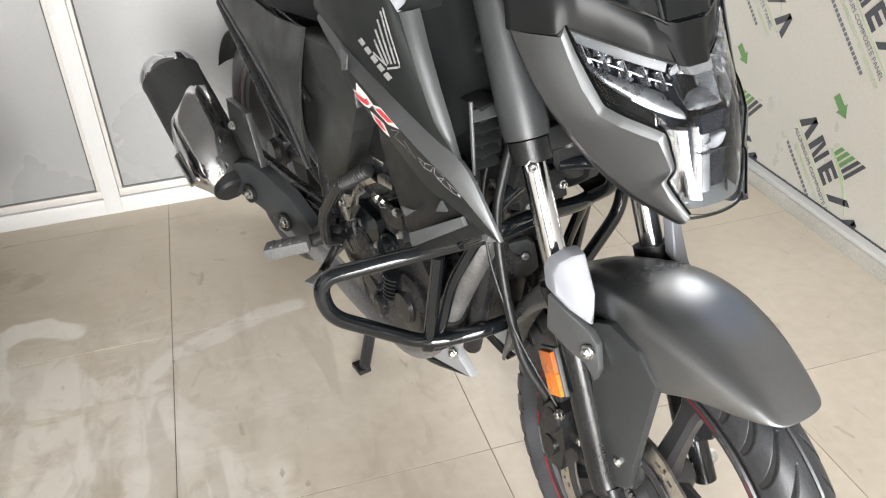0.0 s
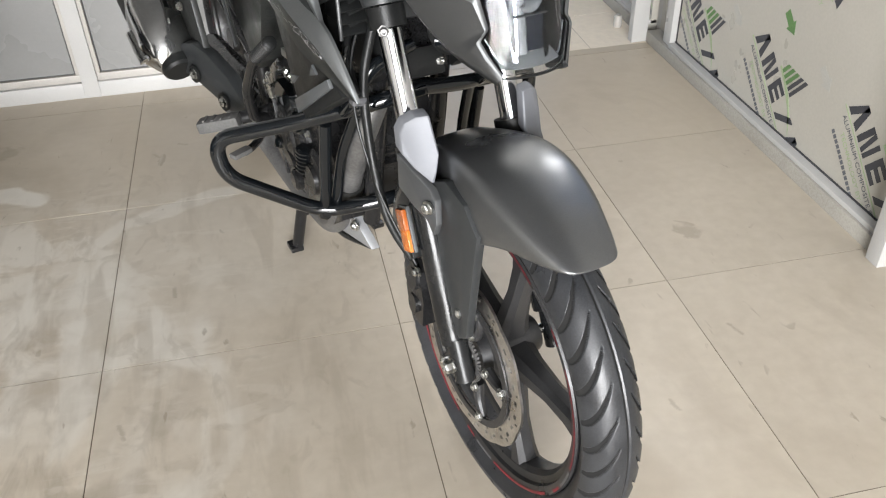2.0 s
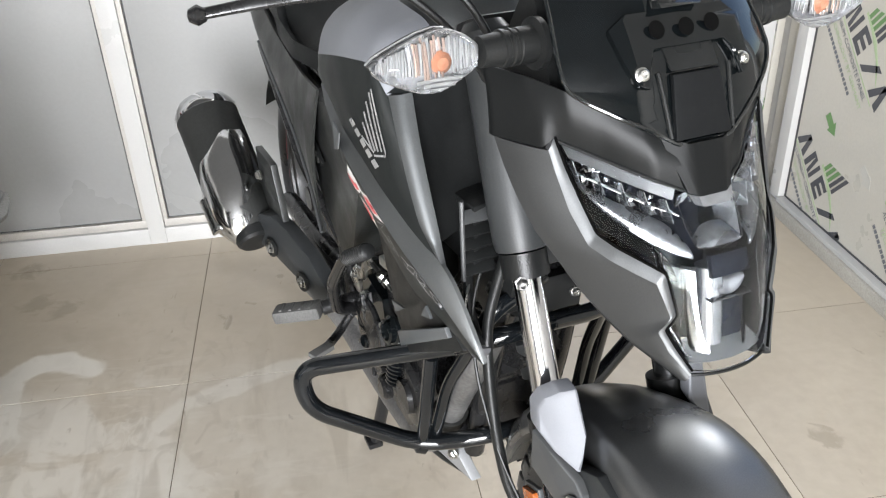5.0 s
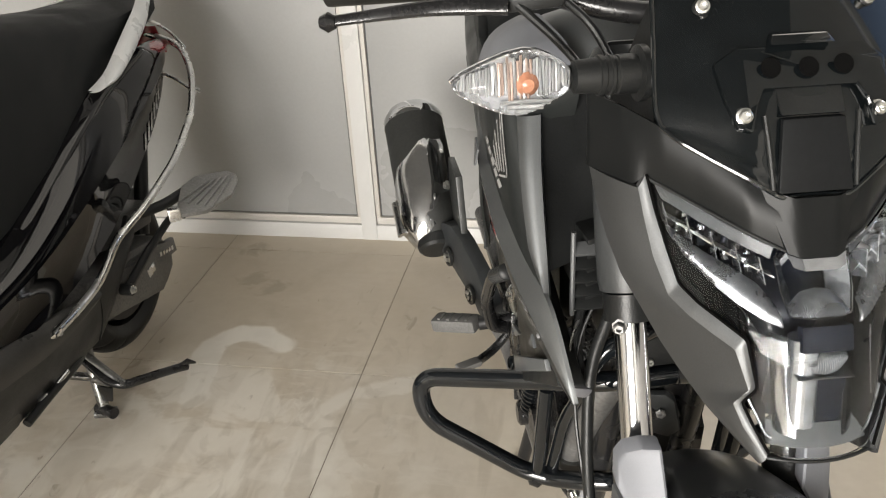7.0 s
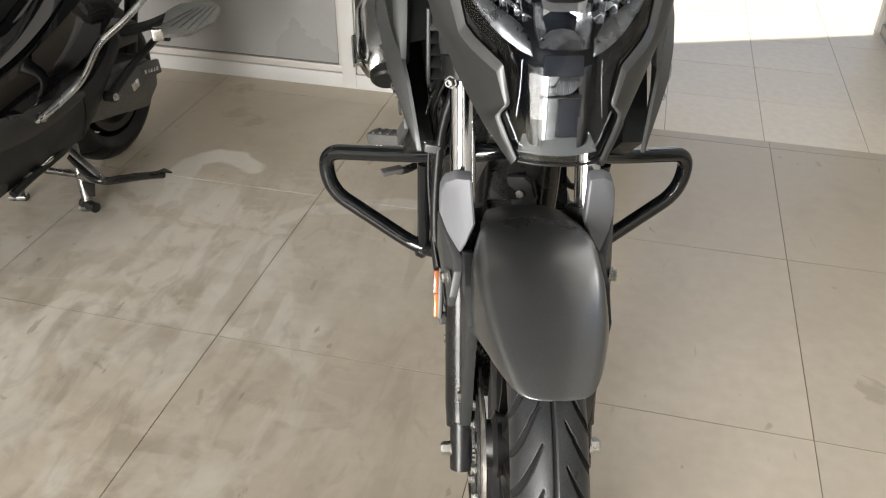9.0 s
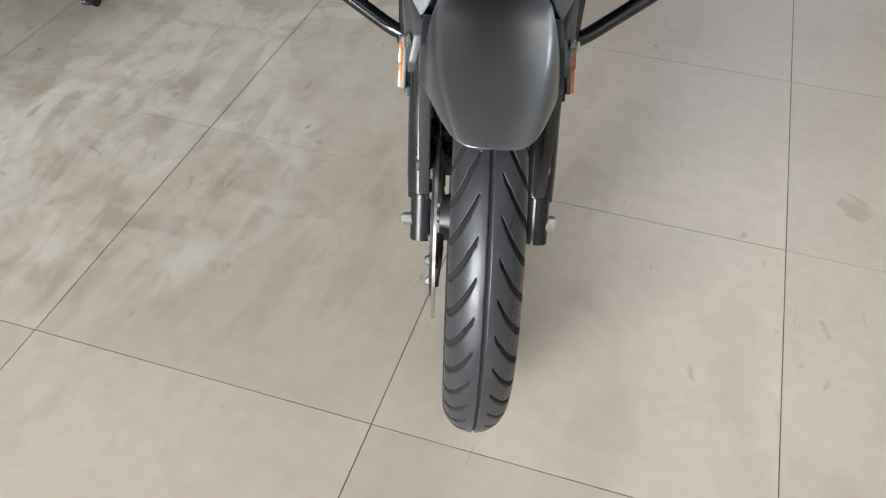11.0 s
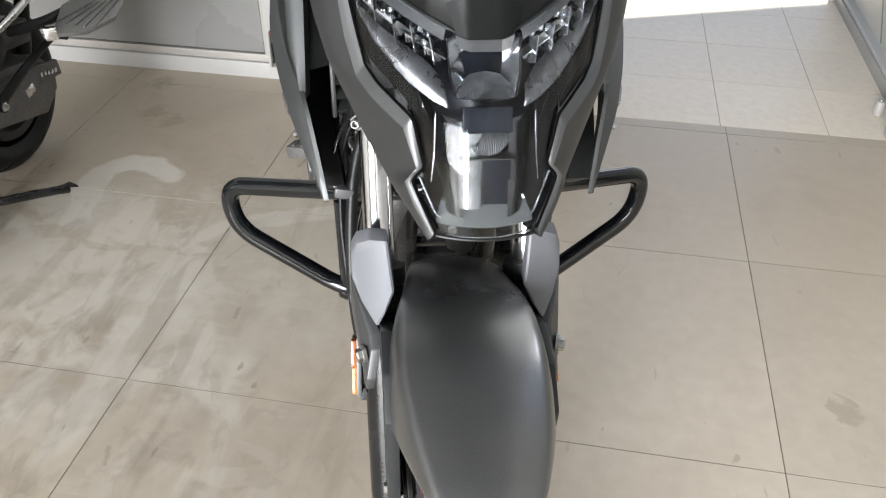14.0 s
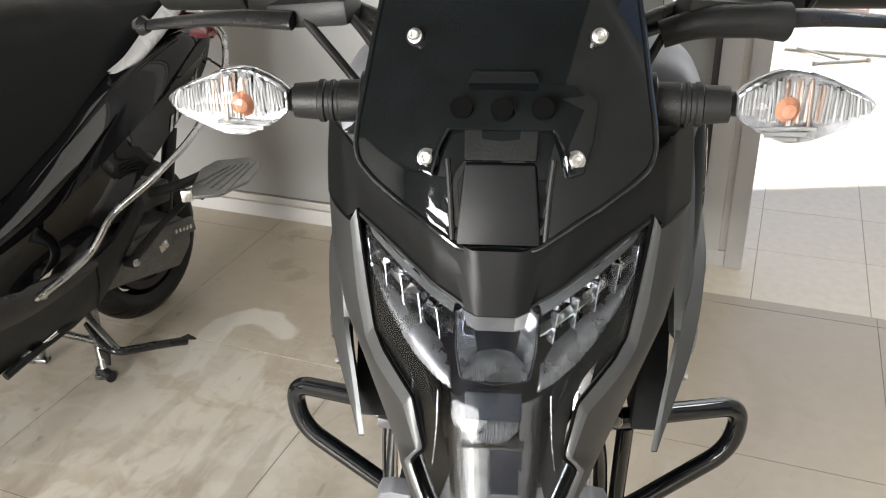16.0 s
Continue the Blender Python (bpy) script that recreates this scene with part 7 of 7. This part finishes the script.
for sx in (1, -1):
    upper = [(-0.520, 0.05, 0.520), (-0.522, 0.14, 0.530), (-0.526, 0.24, 0.560), (-0.530, 0.35, 0.604), (-0.530, 0.47, 0.660), (-0.532, 0.59, 0.712), (-0.556, 0.85, 0.728), (-0.590, 1.02, 0.715), (-0.632, 1.10, 0.700)]
    ridge = [(-0.470, 0.05, 0.470), (-0.468, 0.14, 0.478), (-0.466, 0.24, 0.492), (-0.468, 0.35, 0.520), (-0.474, 0.47, 0.550), (-0.484, 0.60, 0.586), (-0.522, 0.85, 0.640), (-0.570, 1.02, 0.660), (-0.626, 1.11, 0.670)]
    lower = [(-0.482, 0.05, 0.375), (-0.476, 0.14, 0.380), (-0.474, 0.24, 0.388), (-0.476, 0.35, 0.402), (-0.484, 0.47, 0.425), (-0.500, 0.60, 0.462), (-0.545, 0.85, 0.540), (-0.590, 1.02, 0.605), (-0.632, 1.10, 0.640)]
    side = part("side_panel", ribbon(B(), sp(upper, sx), sp(ridge, sx), (-sx * 0.006, 0, 0), (sx * 0.010, 0, 0.004), 26, 6, 2), scooter_black, scooter, "glossy black side panel", sharp=60)
    low_panel = part("lower_panel", ribbon(B(), sp(ridge, sx), sp(lower, sx), (-sx * 0.006, 0, 0), (-sx * 0.008, 0, 0), 26, 6, 2), scooter_black, side, "glossy black hollowed lower panel", sharp=60)
    # grey trim strip over the panel
    t0 = [(x + 0.004, y, z + 0.001) for x, y, z in upper[2:7]]
    t1 = [(x + 0.020, y + 0.02, z - 0.035) for x, y, z in upper[2:6]] + [(-0.545, 0.86, 0.712)]
    part("trim_strip", ribbon(B(), sp(t0, sx), sp(t1, sx), (-sx * 0.004, 0, 0), (sx * 0.012, 0, 0.004), 20, 4, 1), scooter_black, side)
    # name badge as plain slanted silver strokes
    for i in range(6):
        y, z = 0.066 + i * 0.034, 0.528 + i * 0.0140
        draped("badge_stroke", [(y - 0.012, z - 0.018), (y + 0.002, z - 0.016), (y + 0.022, z + 0.020), (y + 0.008, z + 0.018)], low_panel, bright_alloy, side, sx, 0.002, "silver badge stroke")
    g0 = [(-0.505, 0.575, 0.714), (-0.490, 0.62, 0.734), (-0.498, 0.72, 0.782), (-0.525, 0.86, 0.825), (-0.58, 0.99, 0.84)]
    g1 = [(-0.507, 0.580, 0.708), (-0.494, 0.65, 0.712), (-0.500, 0.74, 0.742), (-0.528, 0.87, 0.780), (-0.58, 0.99, 0.80)]
    part("grab_rail", ribbon(B(), sp(g0, sx), sp(g1, sx), (-sx * 0.016, 0, 0), (sx * 0.014, 0, 0.002), 18, 5, 1), silver_paint, scooter, "silver-grey grab rail", sharp=60)
    # floor side skirt
    f0 = [(-0.500, -0.42, 0.425), (-0.486, -0.15, 0.420), (-0.478, 0.049, 0.408), (-0.478, 0.149, 0.388), (-0.478, 0.261, 0.369), (-0.478, 0.372, 0.350)]
    f1 = [(-0.490, -0.42, 0.360), (-0.470, -0.15, 0.358), (-0.464, 0.005, 0.352), (-0.464, 0.159, 0.328), (-0.464, 0.265, 0.327), (-0.466, 0.355, 0.338)]
    f2 = [(-0.520, -0.42, 0.235), (-0.510, -0.15, 0.232), (-0.505, 0.006, 0.230), (-0.505, 0.116, 0.226), (-0.505, 0.240, 0.224), (-0.505, 0.371, 0.222)]
    skirt = part("floor_skirt", ribbon(B(), sp(f0, sx), sp(f1, sx), (-sx * 0.008, 0, 0), (sx * 0.008, 0, 0), 24, 5, 1), scooter_grey, scooter, "dusty dark grey floor skirt", sharp=50)
    part("skirt_underside", ribbon(B(), sp(f1, sx), sp(f2, sx), (-sx * 0.008, 0, 0), (sx * 0.004, 0, 0), 24, 4, 1), black_plastic, skirt, "black underside of the floor skirt")
    part("skirt_bolt", lathe(B(), [(0, 0.011), (0.003, 0.011), (0.004, 0.006), (0.002, 0.0)], sp([(-0.4615, 0.204, 0.358)], sx)[0], (sx, 0, 0.4), 16), steel, skirt)
    part("hinge_case", ribbon(B(), sp([(-0.478, 0.372, 0.350), (-0.480, 0.43, 0.360), (-0.486, 0.50, 0.385), (-0.492, 0.56, 0.43)], sx), sp([(-0.500, 0.365, 0.225), (-0.498, 0.43, 0.262), (-0.496, 0.50, 0.318), (-0.495, 0.56, 0.365)], sx), (-sx * 0.010, 0, 0), (sx * 0.010, 0, 0), 16, 5, 1), black_plastic, skirt)
    for y0, z0, l0 in ((0.215, 0.236, 0.020), (0.150, 0.232, 0.010), (0.105, 0.224, 0.007)):
        part("stand_link", tube(B(), sp([(-0.496, y0 - l0, z0 - l0 * 0.1), (-0.496, y0 + l0, z0 + l0 * 0.1)], sx), 0.0065 if l0 > 0.015 else 0.009, 12), bright_alloy, skirt)
    # bright steel guard pipe with its bolted end
    pipe = [(-0.462, 0.190, 0.358), (-0.444, 0.250, 0.376), (-0.432, 0.312, 0.396), (-0.420, 0.340, 0.425), (-0.410, 0.375, 0.465), (-0.398, 0.50, 0.492), (-0.402, 0.66, 0.530), (-0.425, 0.82, 0.585), (-0.470, 0.945, 0.640), (-0.535, 1.04, 0.690), (-0.66, 1.075, 0.715)]
    gp = part("guard_pipe", tube(B(), sp(pipe, sx), 0.0085, 14, 0.05, n=6), bright_alloy, scooter, "bright steel side guard pipe")
    part("pipe_foot", tube(B(), sp([(-0.484, 0.175, 0.340), (-0.455, 0.208, 0.362)], sx), 0.0125, 12, flat=0.5), bright_alloy, gp)
    part("guard_pipe", tube(B(), sp([(-0.455, 0.905, 0.622), (-0.478, 0.99, 0.585), (-0.520, 1.04, 0.560), (-0.58, 1.05, 0.60), (-0.66, 1.06, 0.62)], sx), 0.005, 10, 0.04), bright_alloy, gp)
    part("guard_pipe", tube(B(), sp([(-0.520, 1.03, 0.685), (-0.545, 1.01, 0.735), (-0.575, 0.985, 0.765), (-0.66, 0.985, 0.77)], sx), 0.004, 10, 0.02), bright_alloy, gp)

seat_rings = []
for y, hw, top, low in ((-0.68, 0.10, 0.850, 0.50), (-0.62, 0.135, 0.892, 0.515), (-0.45, 0.142, 0.905, 0.560), (-0.30, 0.145, 0.895, 0.620), (-0.12, 0.136, 0.872, 0.700), (0.05, 0.122, 0.850, 0.735), (0.24, 0.105, 0.838, 0.770), (0.34, 0.08, 0.825, 0.785)):
    half = [(0, top), (hw * 0.6, top - 0.004), (hw * 0.88, top - 0.022), (hw, top - 0.055 * (top - low) / 0.2), (hw * 0.98, low), (0, low)]
    seat_rings.append([Vector((x, y, z)) for x, z in half] + [Vector((-x, y, z)) for x, z in half[1:-1][::-1]])
part("seat", loft(B(), seat_rings), seat_black, scooter, "long matte black seat", sharp=50)
part("tail_light", loft(B(), [[(-0.055, 0.365, 0.735), (0.055, 0.365, 0.735), (0.06, 0.39, 0.66), (-0.06, 0.39, 0.66)], [(-0.04, 0.40, 0.725), (0.04, 0.40, 0.725), (0.045, 0.425, 0.665), (-0.045, 0.425, 0.665)]]), tail_red, scooter, "red tail light")
for sx in (1, -1):
    part("tail_lens", ribbon(B(), sp([(-0.570, 0.90, 0.722), (-0.575, 1.00, 0.712), (-0.60, 1.08, 0.695)], sx), sp([(-0.556, 0.93, 0.695), (-0.562, 1.01, 0.683), (-0.595, 1.09, 0.670)], sx), (-sx * 0.006, 0, 0), (sx * 0.006, 0, 0), 12, 4), tail_red, scooter, "red tail light corner")
part("under_body", loft(B(), [[(-0.14, -0.66, 0.50), (0.14, -0.66, 0.50), (0.12, -0.66, 0.30), (-0.12, -0.66, 0.30)], [(-0.14, -0.2, 0.56), (0.14, -0.2, 0.56), (0.12, -0.2, 0.38), (-0.12, -0.2, 0.38)], [(-0.09, 0.25, 0.68), (0.09, 0.25, 0.68), (0.07, 0.25, 0.56), (-0.07, 0.25, 0.56)]]), black_plastic, scooter)

# rear wheel with its drive casting
bm = lathe(B(), [(-0.035, 0.132), (-0.035, 0.110), (-0.01, 0.100), (0.01, 0.100), (0.035, 0.110), (0.035, 0.132), (0.0, 0.138)], (0, 0, 0.217), (1, 0, 0), 48, loop=True)
rearw = part("rear_wheel", bm, alloy_black, scooter, "small black rear wheel")
me = tyre_mesh(0.217, 0.045, 0.134, (0, 0, 0.217), 260, 24, rear_tread)
me.materials[0] = black_plastic
tagged(new("tyre", me), "black scooter tyre").parent = rearw
part("wheel_disc", lathe(B(), [(-0.01, 0.105), (0.012, 0.104), (0.02, 0.06), (0.03, 0.03), (0.03, 0.0)], (0, 0, 0.217), (1, 0, 0), 36), alloy_black, rearw)
# drive casting seen from its side: a long box with rounded ends
case = [(-0.36, 0.300), (-0.30, 0.352), (-0.14, 0.338), (0.0, 0.312), (0.045, 0.270), (0.035, 0.205), (-0.02, 0.168), (-0.10, 0.190), (-0.22, 0.222), (-0.33, 0.245)]
drive = part("drive_case", prism(B(), [(0.065, y, z) for y, z in case], (0.085, 0, 0), 0.012), case_grey, scooter, "dusty cast alloy drive case")
part("case_ridge", prism(B(), [(0.148, y * 0.82 - 0.01, 0.262 + (z - 0.262) * 0.72) for y, z in case], (0.016, 0, 0), 0.006), case_grey, drive)
part("case_cover", prism(B(), [(0.152, -0.06, 0.305), (0.152, 0.045, 0.285), (0.152, 0.050, 0.245), (0.152, -0.05, 0.255)], (0.012, 0, 0), 0.003), case_grey, drive)
for i in range(5):
    part("cast_stroke", box(B(), (0.1648, -0.028 + i * 0.014, 0.276 - i * 0.003), (0.002, 0.007, 0.010)), bright_alloy, drive)
part("case_badge", box(B(), (0.162, -0.082, 0.262), (0.008, 0.032, 0.024), (10, 0, 0), 0.003), bright_alloy, drive)
part("kick_shaft", tube(B(), [(0.150, -0.212, 0.286), (0.190, -0.212, 0.286)], 0.014, 16), black_plastic, drive)
bolt("kick_bolt", (0.190, -0.212, 0.286), (1, 0, 0), 0.008, steel, drive)
kl = part("kick_lever", tube(B(), [(0.178, -0.212, 0.288), (0.180, -0.10, 0.325), (0.182, 0.02, 0.352), (0.182, 0.055, 0.345)], (0.011, 0.008), 10, 0.02), black_plastic, drive, "black kick-start lever")
part("kick_tread", tube(B(), [(0.170, 0.050, 0.346), (0.205, 0.048, 0.346)], 0.009, 10), black_plastic, kl)
part("air_box", box(B(), (0.10, -0.11, 0.395), (0.10, 0.22, 0.06), (-8, 0, 0), 0.012), scooter_grey, scooter)
part("shock_absorber", tube(B(), [(0.09, 0.03, 0.30), (0.09, 0.11, 0.50)], 0.018, 14), black_plastic, scooter)

# fold-out foot plate, tipped to the side
def tip(x, y, lift=0.0):
    return (x, y, 0.392 - 0.45 * ((x + 0.40) * 0.93 - (y - 0.76) * 0.37) + lift)


plate = part("foot_plate", prism(B(), sp([tip(x, y) for x, y in ((-0.428, 0.655), (-0.418, 0.648), (-0.372, 0.700), (-0.345, 0.790), (-0.350, 0.845), (-0.362, 0.868), (-0.385, 0.868), (-0.440, 0.800), (-0.452, 0.745))]), (0, 0, 0.010), 0.004), plate_alloy, scooter, "ribbed bright alloy foot plate")
for i in range(5):
    a, b = tip(-0.432 + i * 0.017, 0.690 + i * 0.006, 0.012), tip(-0.405 + i * 0.010, 0.800 + i * 0.014, 0.012)
    part("plate_rib", tube(B(), sp([a, b]), 0.0028, 8), plate_alloy, plate)
part("plate_hinge", box(B(), sp([(-0.432, 0.655, 0.390)])[0], (0.030, 0.026, 0.032), (0, 0, 30), 0.005), bright_alloy, plate)
part("plate_arm", tube(B(), sp([(-0.53, 0.60, 0.40), (-0.47, 0.68, 0.40), (-0.45, 0.78, 0.40)]), 0.013, 12, 0.03), black_plastic, plate)

# centre stand with its foot lever
bm = B()
for sx in (1, -1):
    tube(bm, [(sx * 0.072, -0.265, 0.165), (sx * 0.092, -0.290, 0.08), (sx * 0.104, -0.304, 0.012)], 0.0125, 14, 0.02)
    box(bm, (sx * 0.106, -0.306, 0.007), (0.050, 0.026, 0.014), (0, 0, 15), 0.004)
tube(bm, [(-0.09, -0.285, 0.09), (0.09, -0.285, 0.09)], 0.010, 12)
stand = part("centre_stand", bm, stand_steel, scooter, "worn steel centre stand")
part("stand_brace", tube(B(), [(0.076, -0.292, 0.168), (0.184, -0.322, 0.106)], 0.0090, 12), stand_steel, stand, "worn steel brace")
part("stand_brace", tube(B(), [(0.094, -0.296, 0.092), (0.184, -0.322, 0.104)], 0.0085, 12), stand_steel, stand, "worn steel brace")
part("stand_gusset", prism(B(), [(0.100, -0.304, 0.080), (0.106, -0.306, 0.040), (0.138, -0.318, 0.050), (0.146, -0.318, 0.088)], (0.002, 0.005, 0), 0.001), engine_black, stand)
part("foot_roller", tube(B(), [(0.086, -0.300, 0.016), (0.136, -0.318, 0.016)], 0.0135, 14), engine_black, stand)
part("stand_lever", tube(B(), [(0.085, -0.300, 0.150), (0.150, -0.325, 0.112), (0.186, -0.322, 0.104), (0.220, -0.250, 0.082), (0.243, -0.190, 0.060), (0.250, -0.169, 0.050)], 0.0105, 12, 0.02), engine_black, stand, "black stand lever")
part("lever_pad", prism(B(), [(0.241, -0.200, 0.066), (0.258, -0.178, 0.062), (0.266, -0.148, 0.044), (0.246, -0.150, 0.054)], (0, 0, 0.006), 0.001), engine_black, stand)
part("side_stand", tube(B(), [(0.10, -0.28, 0.20), (0.155, -0.40, 0.225), (0.170, -0.54, 0.232), (0.165, -0.60, 0.222)], 0.009, 12, 0.03), black_plastic, scooter, "folded black side stand")

# floor board, leg shield, front wheel and bars
part("floor_board", box(B(), (0, -0.86, 0.275), (0.34, 0.52, 0.09), (0, 0, 0), 0.02), scooter_grey, scooter, "dark grey floor board")
part("leg_shield", loft(B(), [[(-0.19, -1.08, 0.30), (0.19, -1.08, 0.30), (0.12, -1.18, 0.30), (-0.12, -1.18, 0.30)], [(-0.21, -1.12, 0.60), (0.21, -1.12, 0.60), (0.12, -1.24, 0.60), (-0.12, -1.24, 0.60)], [(-0.15, -1.08, 0.90), (0.15, -1.08, 0.90), (0.10, -1.17, 0.90), (-0.10, -1.17, 0.90)]]), scooter_black, scooter, "glossy black leg shield")
fr = part("front_wheel", lathe(B(), [(-0.035, 0.132), (-0.035, 0.110), (0.0, 0.100), (0.035, 0.110), (0.035, 0.132), (0.0, 0.138)], (0, -1.24, 0.217), (1, 0, 0), 40, loop=True), alloy_black, scooter, "small black front wheel")
me = tyre_mesh(0.217, 0.045, 0.134, (0, -1.24, 0.217), 160, 20, rear_tread)
tagged(new("tyre", me), "black scooter tyre").parent = fr
part("handlebar", tube(B(), [(-0.33, -1.00, 1.02), (-0.12, -1.06, 1.02), (0.12, -1.06, 1.02), (0.33, -1.00, 1.02)], 0.014, 14, 0.05), black_plastic, scooter)
part("bar_cover", box(B(), (0, -1.08, 1.0), (0.30, 0.14, 0.12), (15, 0, 0), 0.03), scooter_black, scooter)
part("steering_column", tube(B(), [(0, -1.22, 0.30), (0, -1.07, 0.98)], 0.03, 16), black_plastic, scooter)


# ---------------- things outside the doorway ----------------
def carton(x, y, s, turn, mat, label):
    t = thing("carton", pose(x, y, -0.004, 0, 0, turn), label, "box", "cartons in the yard")
    part("box_body", box(B(), (0, 0, s[2] / 2), s, bevel=0.004), mat, t)
    part("lid_flap", box(B(), (s[0] * 0.02, 0, s[2] + 0.002), (s[0] * 0.96, s[1] * 0.46, 0.003), (2, 0, 0)), box_pink, t)
    return t


carton(1.03, 4.80, (0.17, 0.14, 0.10), 8, box_red, "small red cardboard carton on the sunlit ground")
carton(1.24, 4.72, (0.15, 0.12, 0.07), -14, box_pink, "small pink cardboard carton on the sunlit ground")


def folded_rack():
    t = thing("folding_rack", pose(1.08, 3.80, 0.0, 0, 0, 6), "thin bright metal folding rack lying on the ground", "rack")
    for pts in ([(-0.18, 0.10, 0.008), (0.34, 0.02, 0.008)], [(-0.12, 0.10, 0.016), (0.06, -0.10, 0.016)], [(-0.06, -0.16, 0.008), (0.20, -0.06, 0.008)]):
        part("rail", tube(B(), pts, 0.007, 10), white_alu, t)
    for p in ((-0.06, -0.16), (0.20, -0.06)):
        part("foot_cap", lathe(B(), [(0, 0.012), (0.02, 0.012), (0.022, 0.0)], (p[0], p[1], 0.0), (0, 0, 1), 14), white_alu, t)
    return t


folded_rack()


def hand_tool(x, y, turn, mat, length, label):
    t = thing("screwdriver", pose(x, y, 0.0, 0, 0, turn), label, "tool", "tools on the ground")
    part("shaft", tube(B(), [(0, 0, 0.008), (length, 0, 0.006)], 0.004, 10), steel, t)
    part("handle", tube(B(), [(-length * 0.7, 0, 0.011), (0.002, 0, 0.010)], (0.010, 0.008), 12), mat, t)
    return t


teal = material("teal_handle", (0.05, 0.40, 0.33), 0.4, 0, 60, 0.1, 0.05, 8)
hand_tool(1.50, 2.76, 175, teal, 0.07, "screwdriver with teal handle lying on sunlit tiles")
hand_tool(1.42, 2.78, -5, black_plastic, 0.05, "small dark screwdriver lying on sunlit tiles")
hand_tool(1.73, 3.14, 80, black_plastic, 0.05, "small dark screwdriver lying on the sunlit floor")

# greenery across the yard behind the camera, mirrored in the lamp
def door_stop(x, y):
    """A short rounded stop that holds the open door off its frame."""
    stop = thing("door_stop", pose(x, y, 0.0), "small off-white plastic door stop on the floor by the door frame", "door stop")
    part("body", lathe(B(), [(0.0, 0.0), (0.0, 0.0145), (0.004, 0.0155), (0.036, 0.0145), (0.042, 0.0110), (0.044, 0.0)], (0, 0, 0), (0, 0, 1), 20), grey_bead, stop)
    part("cap", lathe(B(), [(0.0, 0.0), (0.0, 0.0060), (0.003, 0.0050), (0.004, 0.0)], (0, 0, 0.0438), (0, 0, 1), 14), steel, stop, "bright screw head")


door_stop(1.645, 1.405)


def hedge_bush(x, y, w, h):
    bm = B()
    rnd = random.Random(int(x * 100) + 7)
    for i in range(260):
        a, r, z = rnd.uniform(0, 6.28), rnd.random() ** 0.5, rnd.random()
        p = Vector((x + math.cos(a) * r * w * (1.1 - z * 0.5), y + math.sin(a) * r * w * 0.6, z * h))
        q = Euler((rnd.uniform(0, 6), rnd.uniform(0, 6), rnd.uniform(0, 6))).to_matrix()
        s = rnd.uniform(0.06, 0.14)
        bm.faces.new([bm.verts.new(p + q @ Vector(c) * s) for c in ((-1, 0, 0), (0, -0.5, 0.1), (1, 0, 0), (0, 0.5, 0.1))])
    t = thing("bush", pose(0, 0, -0.125), "leafy green bush across the street", "bush", "bushes across the street")
    part("foliage", bm, hedge, t)
    part("stem", tube(B(), [(x, y, 0), (x, y, h * 0.7)], (0.04, 0.015), 8), grey_bead, t)


for x, y, w, h in ((-2.4, -11.0, 0.9, 2.2), (-0.8, -12.0, 1.1, 2.8), (0.9, -11.2, 0.9, 2.0)):
    hedge_bush(x, y, w, h)


# ---------------- floor tiles, laid last ----------------
def tile_mesh(w, d, h, bevel, mat):
    bm = box(B(), (w / 2, d / 2, -h / 2), (w, d, h), bevel=bevel, seg=1)
    me = bpy.data.meshes.new("tile")
    bm.to_mesh(me)
    bm.free()
    me.materials.append(mat)
    return me


def lay(parent, me, x0, y0, nx, ny, pitch_x, pitch_y, wobble):
    for i in range(nx):
        for j in range(ny):
            ob = new("tile", me)
            ob.parent = parent
            ob.location = (x0 + i * pitch_x, y0 + j * pitch_y, random.uniform(-wobble, 0))


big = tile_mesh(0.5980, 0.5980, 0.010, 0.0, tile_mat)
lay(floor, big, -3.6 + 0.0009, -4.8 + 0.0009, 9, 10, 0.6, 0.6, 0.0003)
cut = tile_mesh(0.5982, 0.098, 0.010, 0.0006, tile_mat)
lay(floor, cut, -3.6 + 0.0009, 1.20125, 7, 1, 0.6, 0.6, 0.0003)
small = tile_mesh(0.2953, 0.2983, 0.010, 0.0008, small_tile)
lay(floor_2, small, 0.593 + 0.0009, 1.2445, 12, 11, 0.297, 0.300, 0.0006)
sill = tile_mesh(0.5982, 0.0412, 0.010, 0.0, tile_mat)
lay(floor, sill, 0.6 + 0.0009, 1.2012, 2, 1, 0.6, 0.6, 0.0)
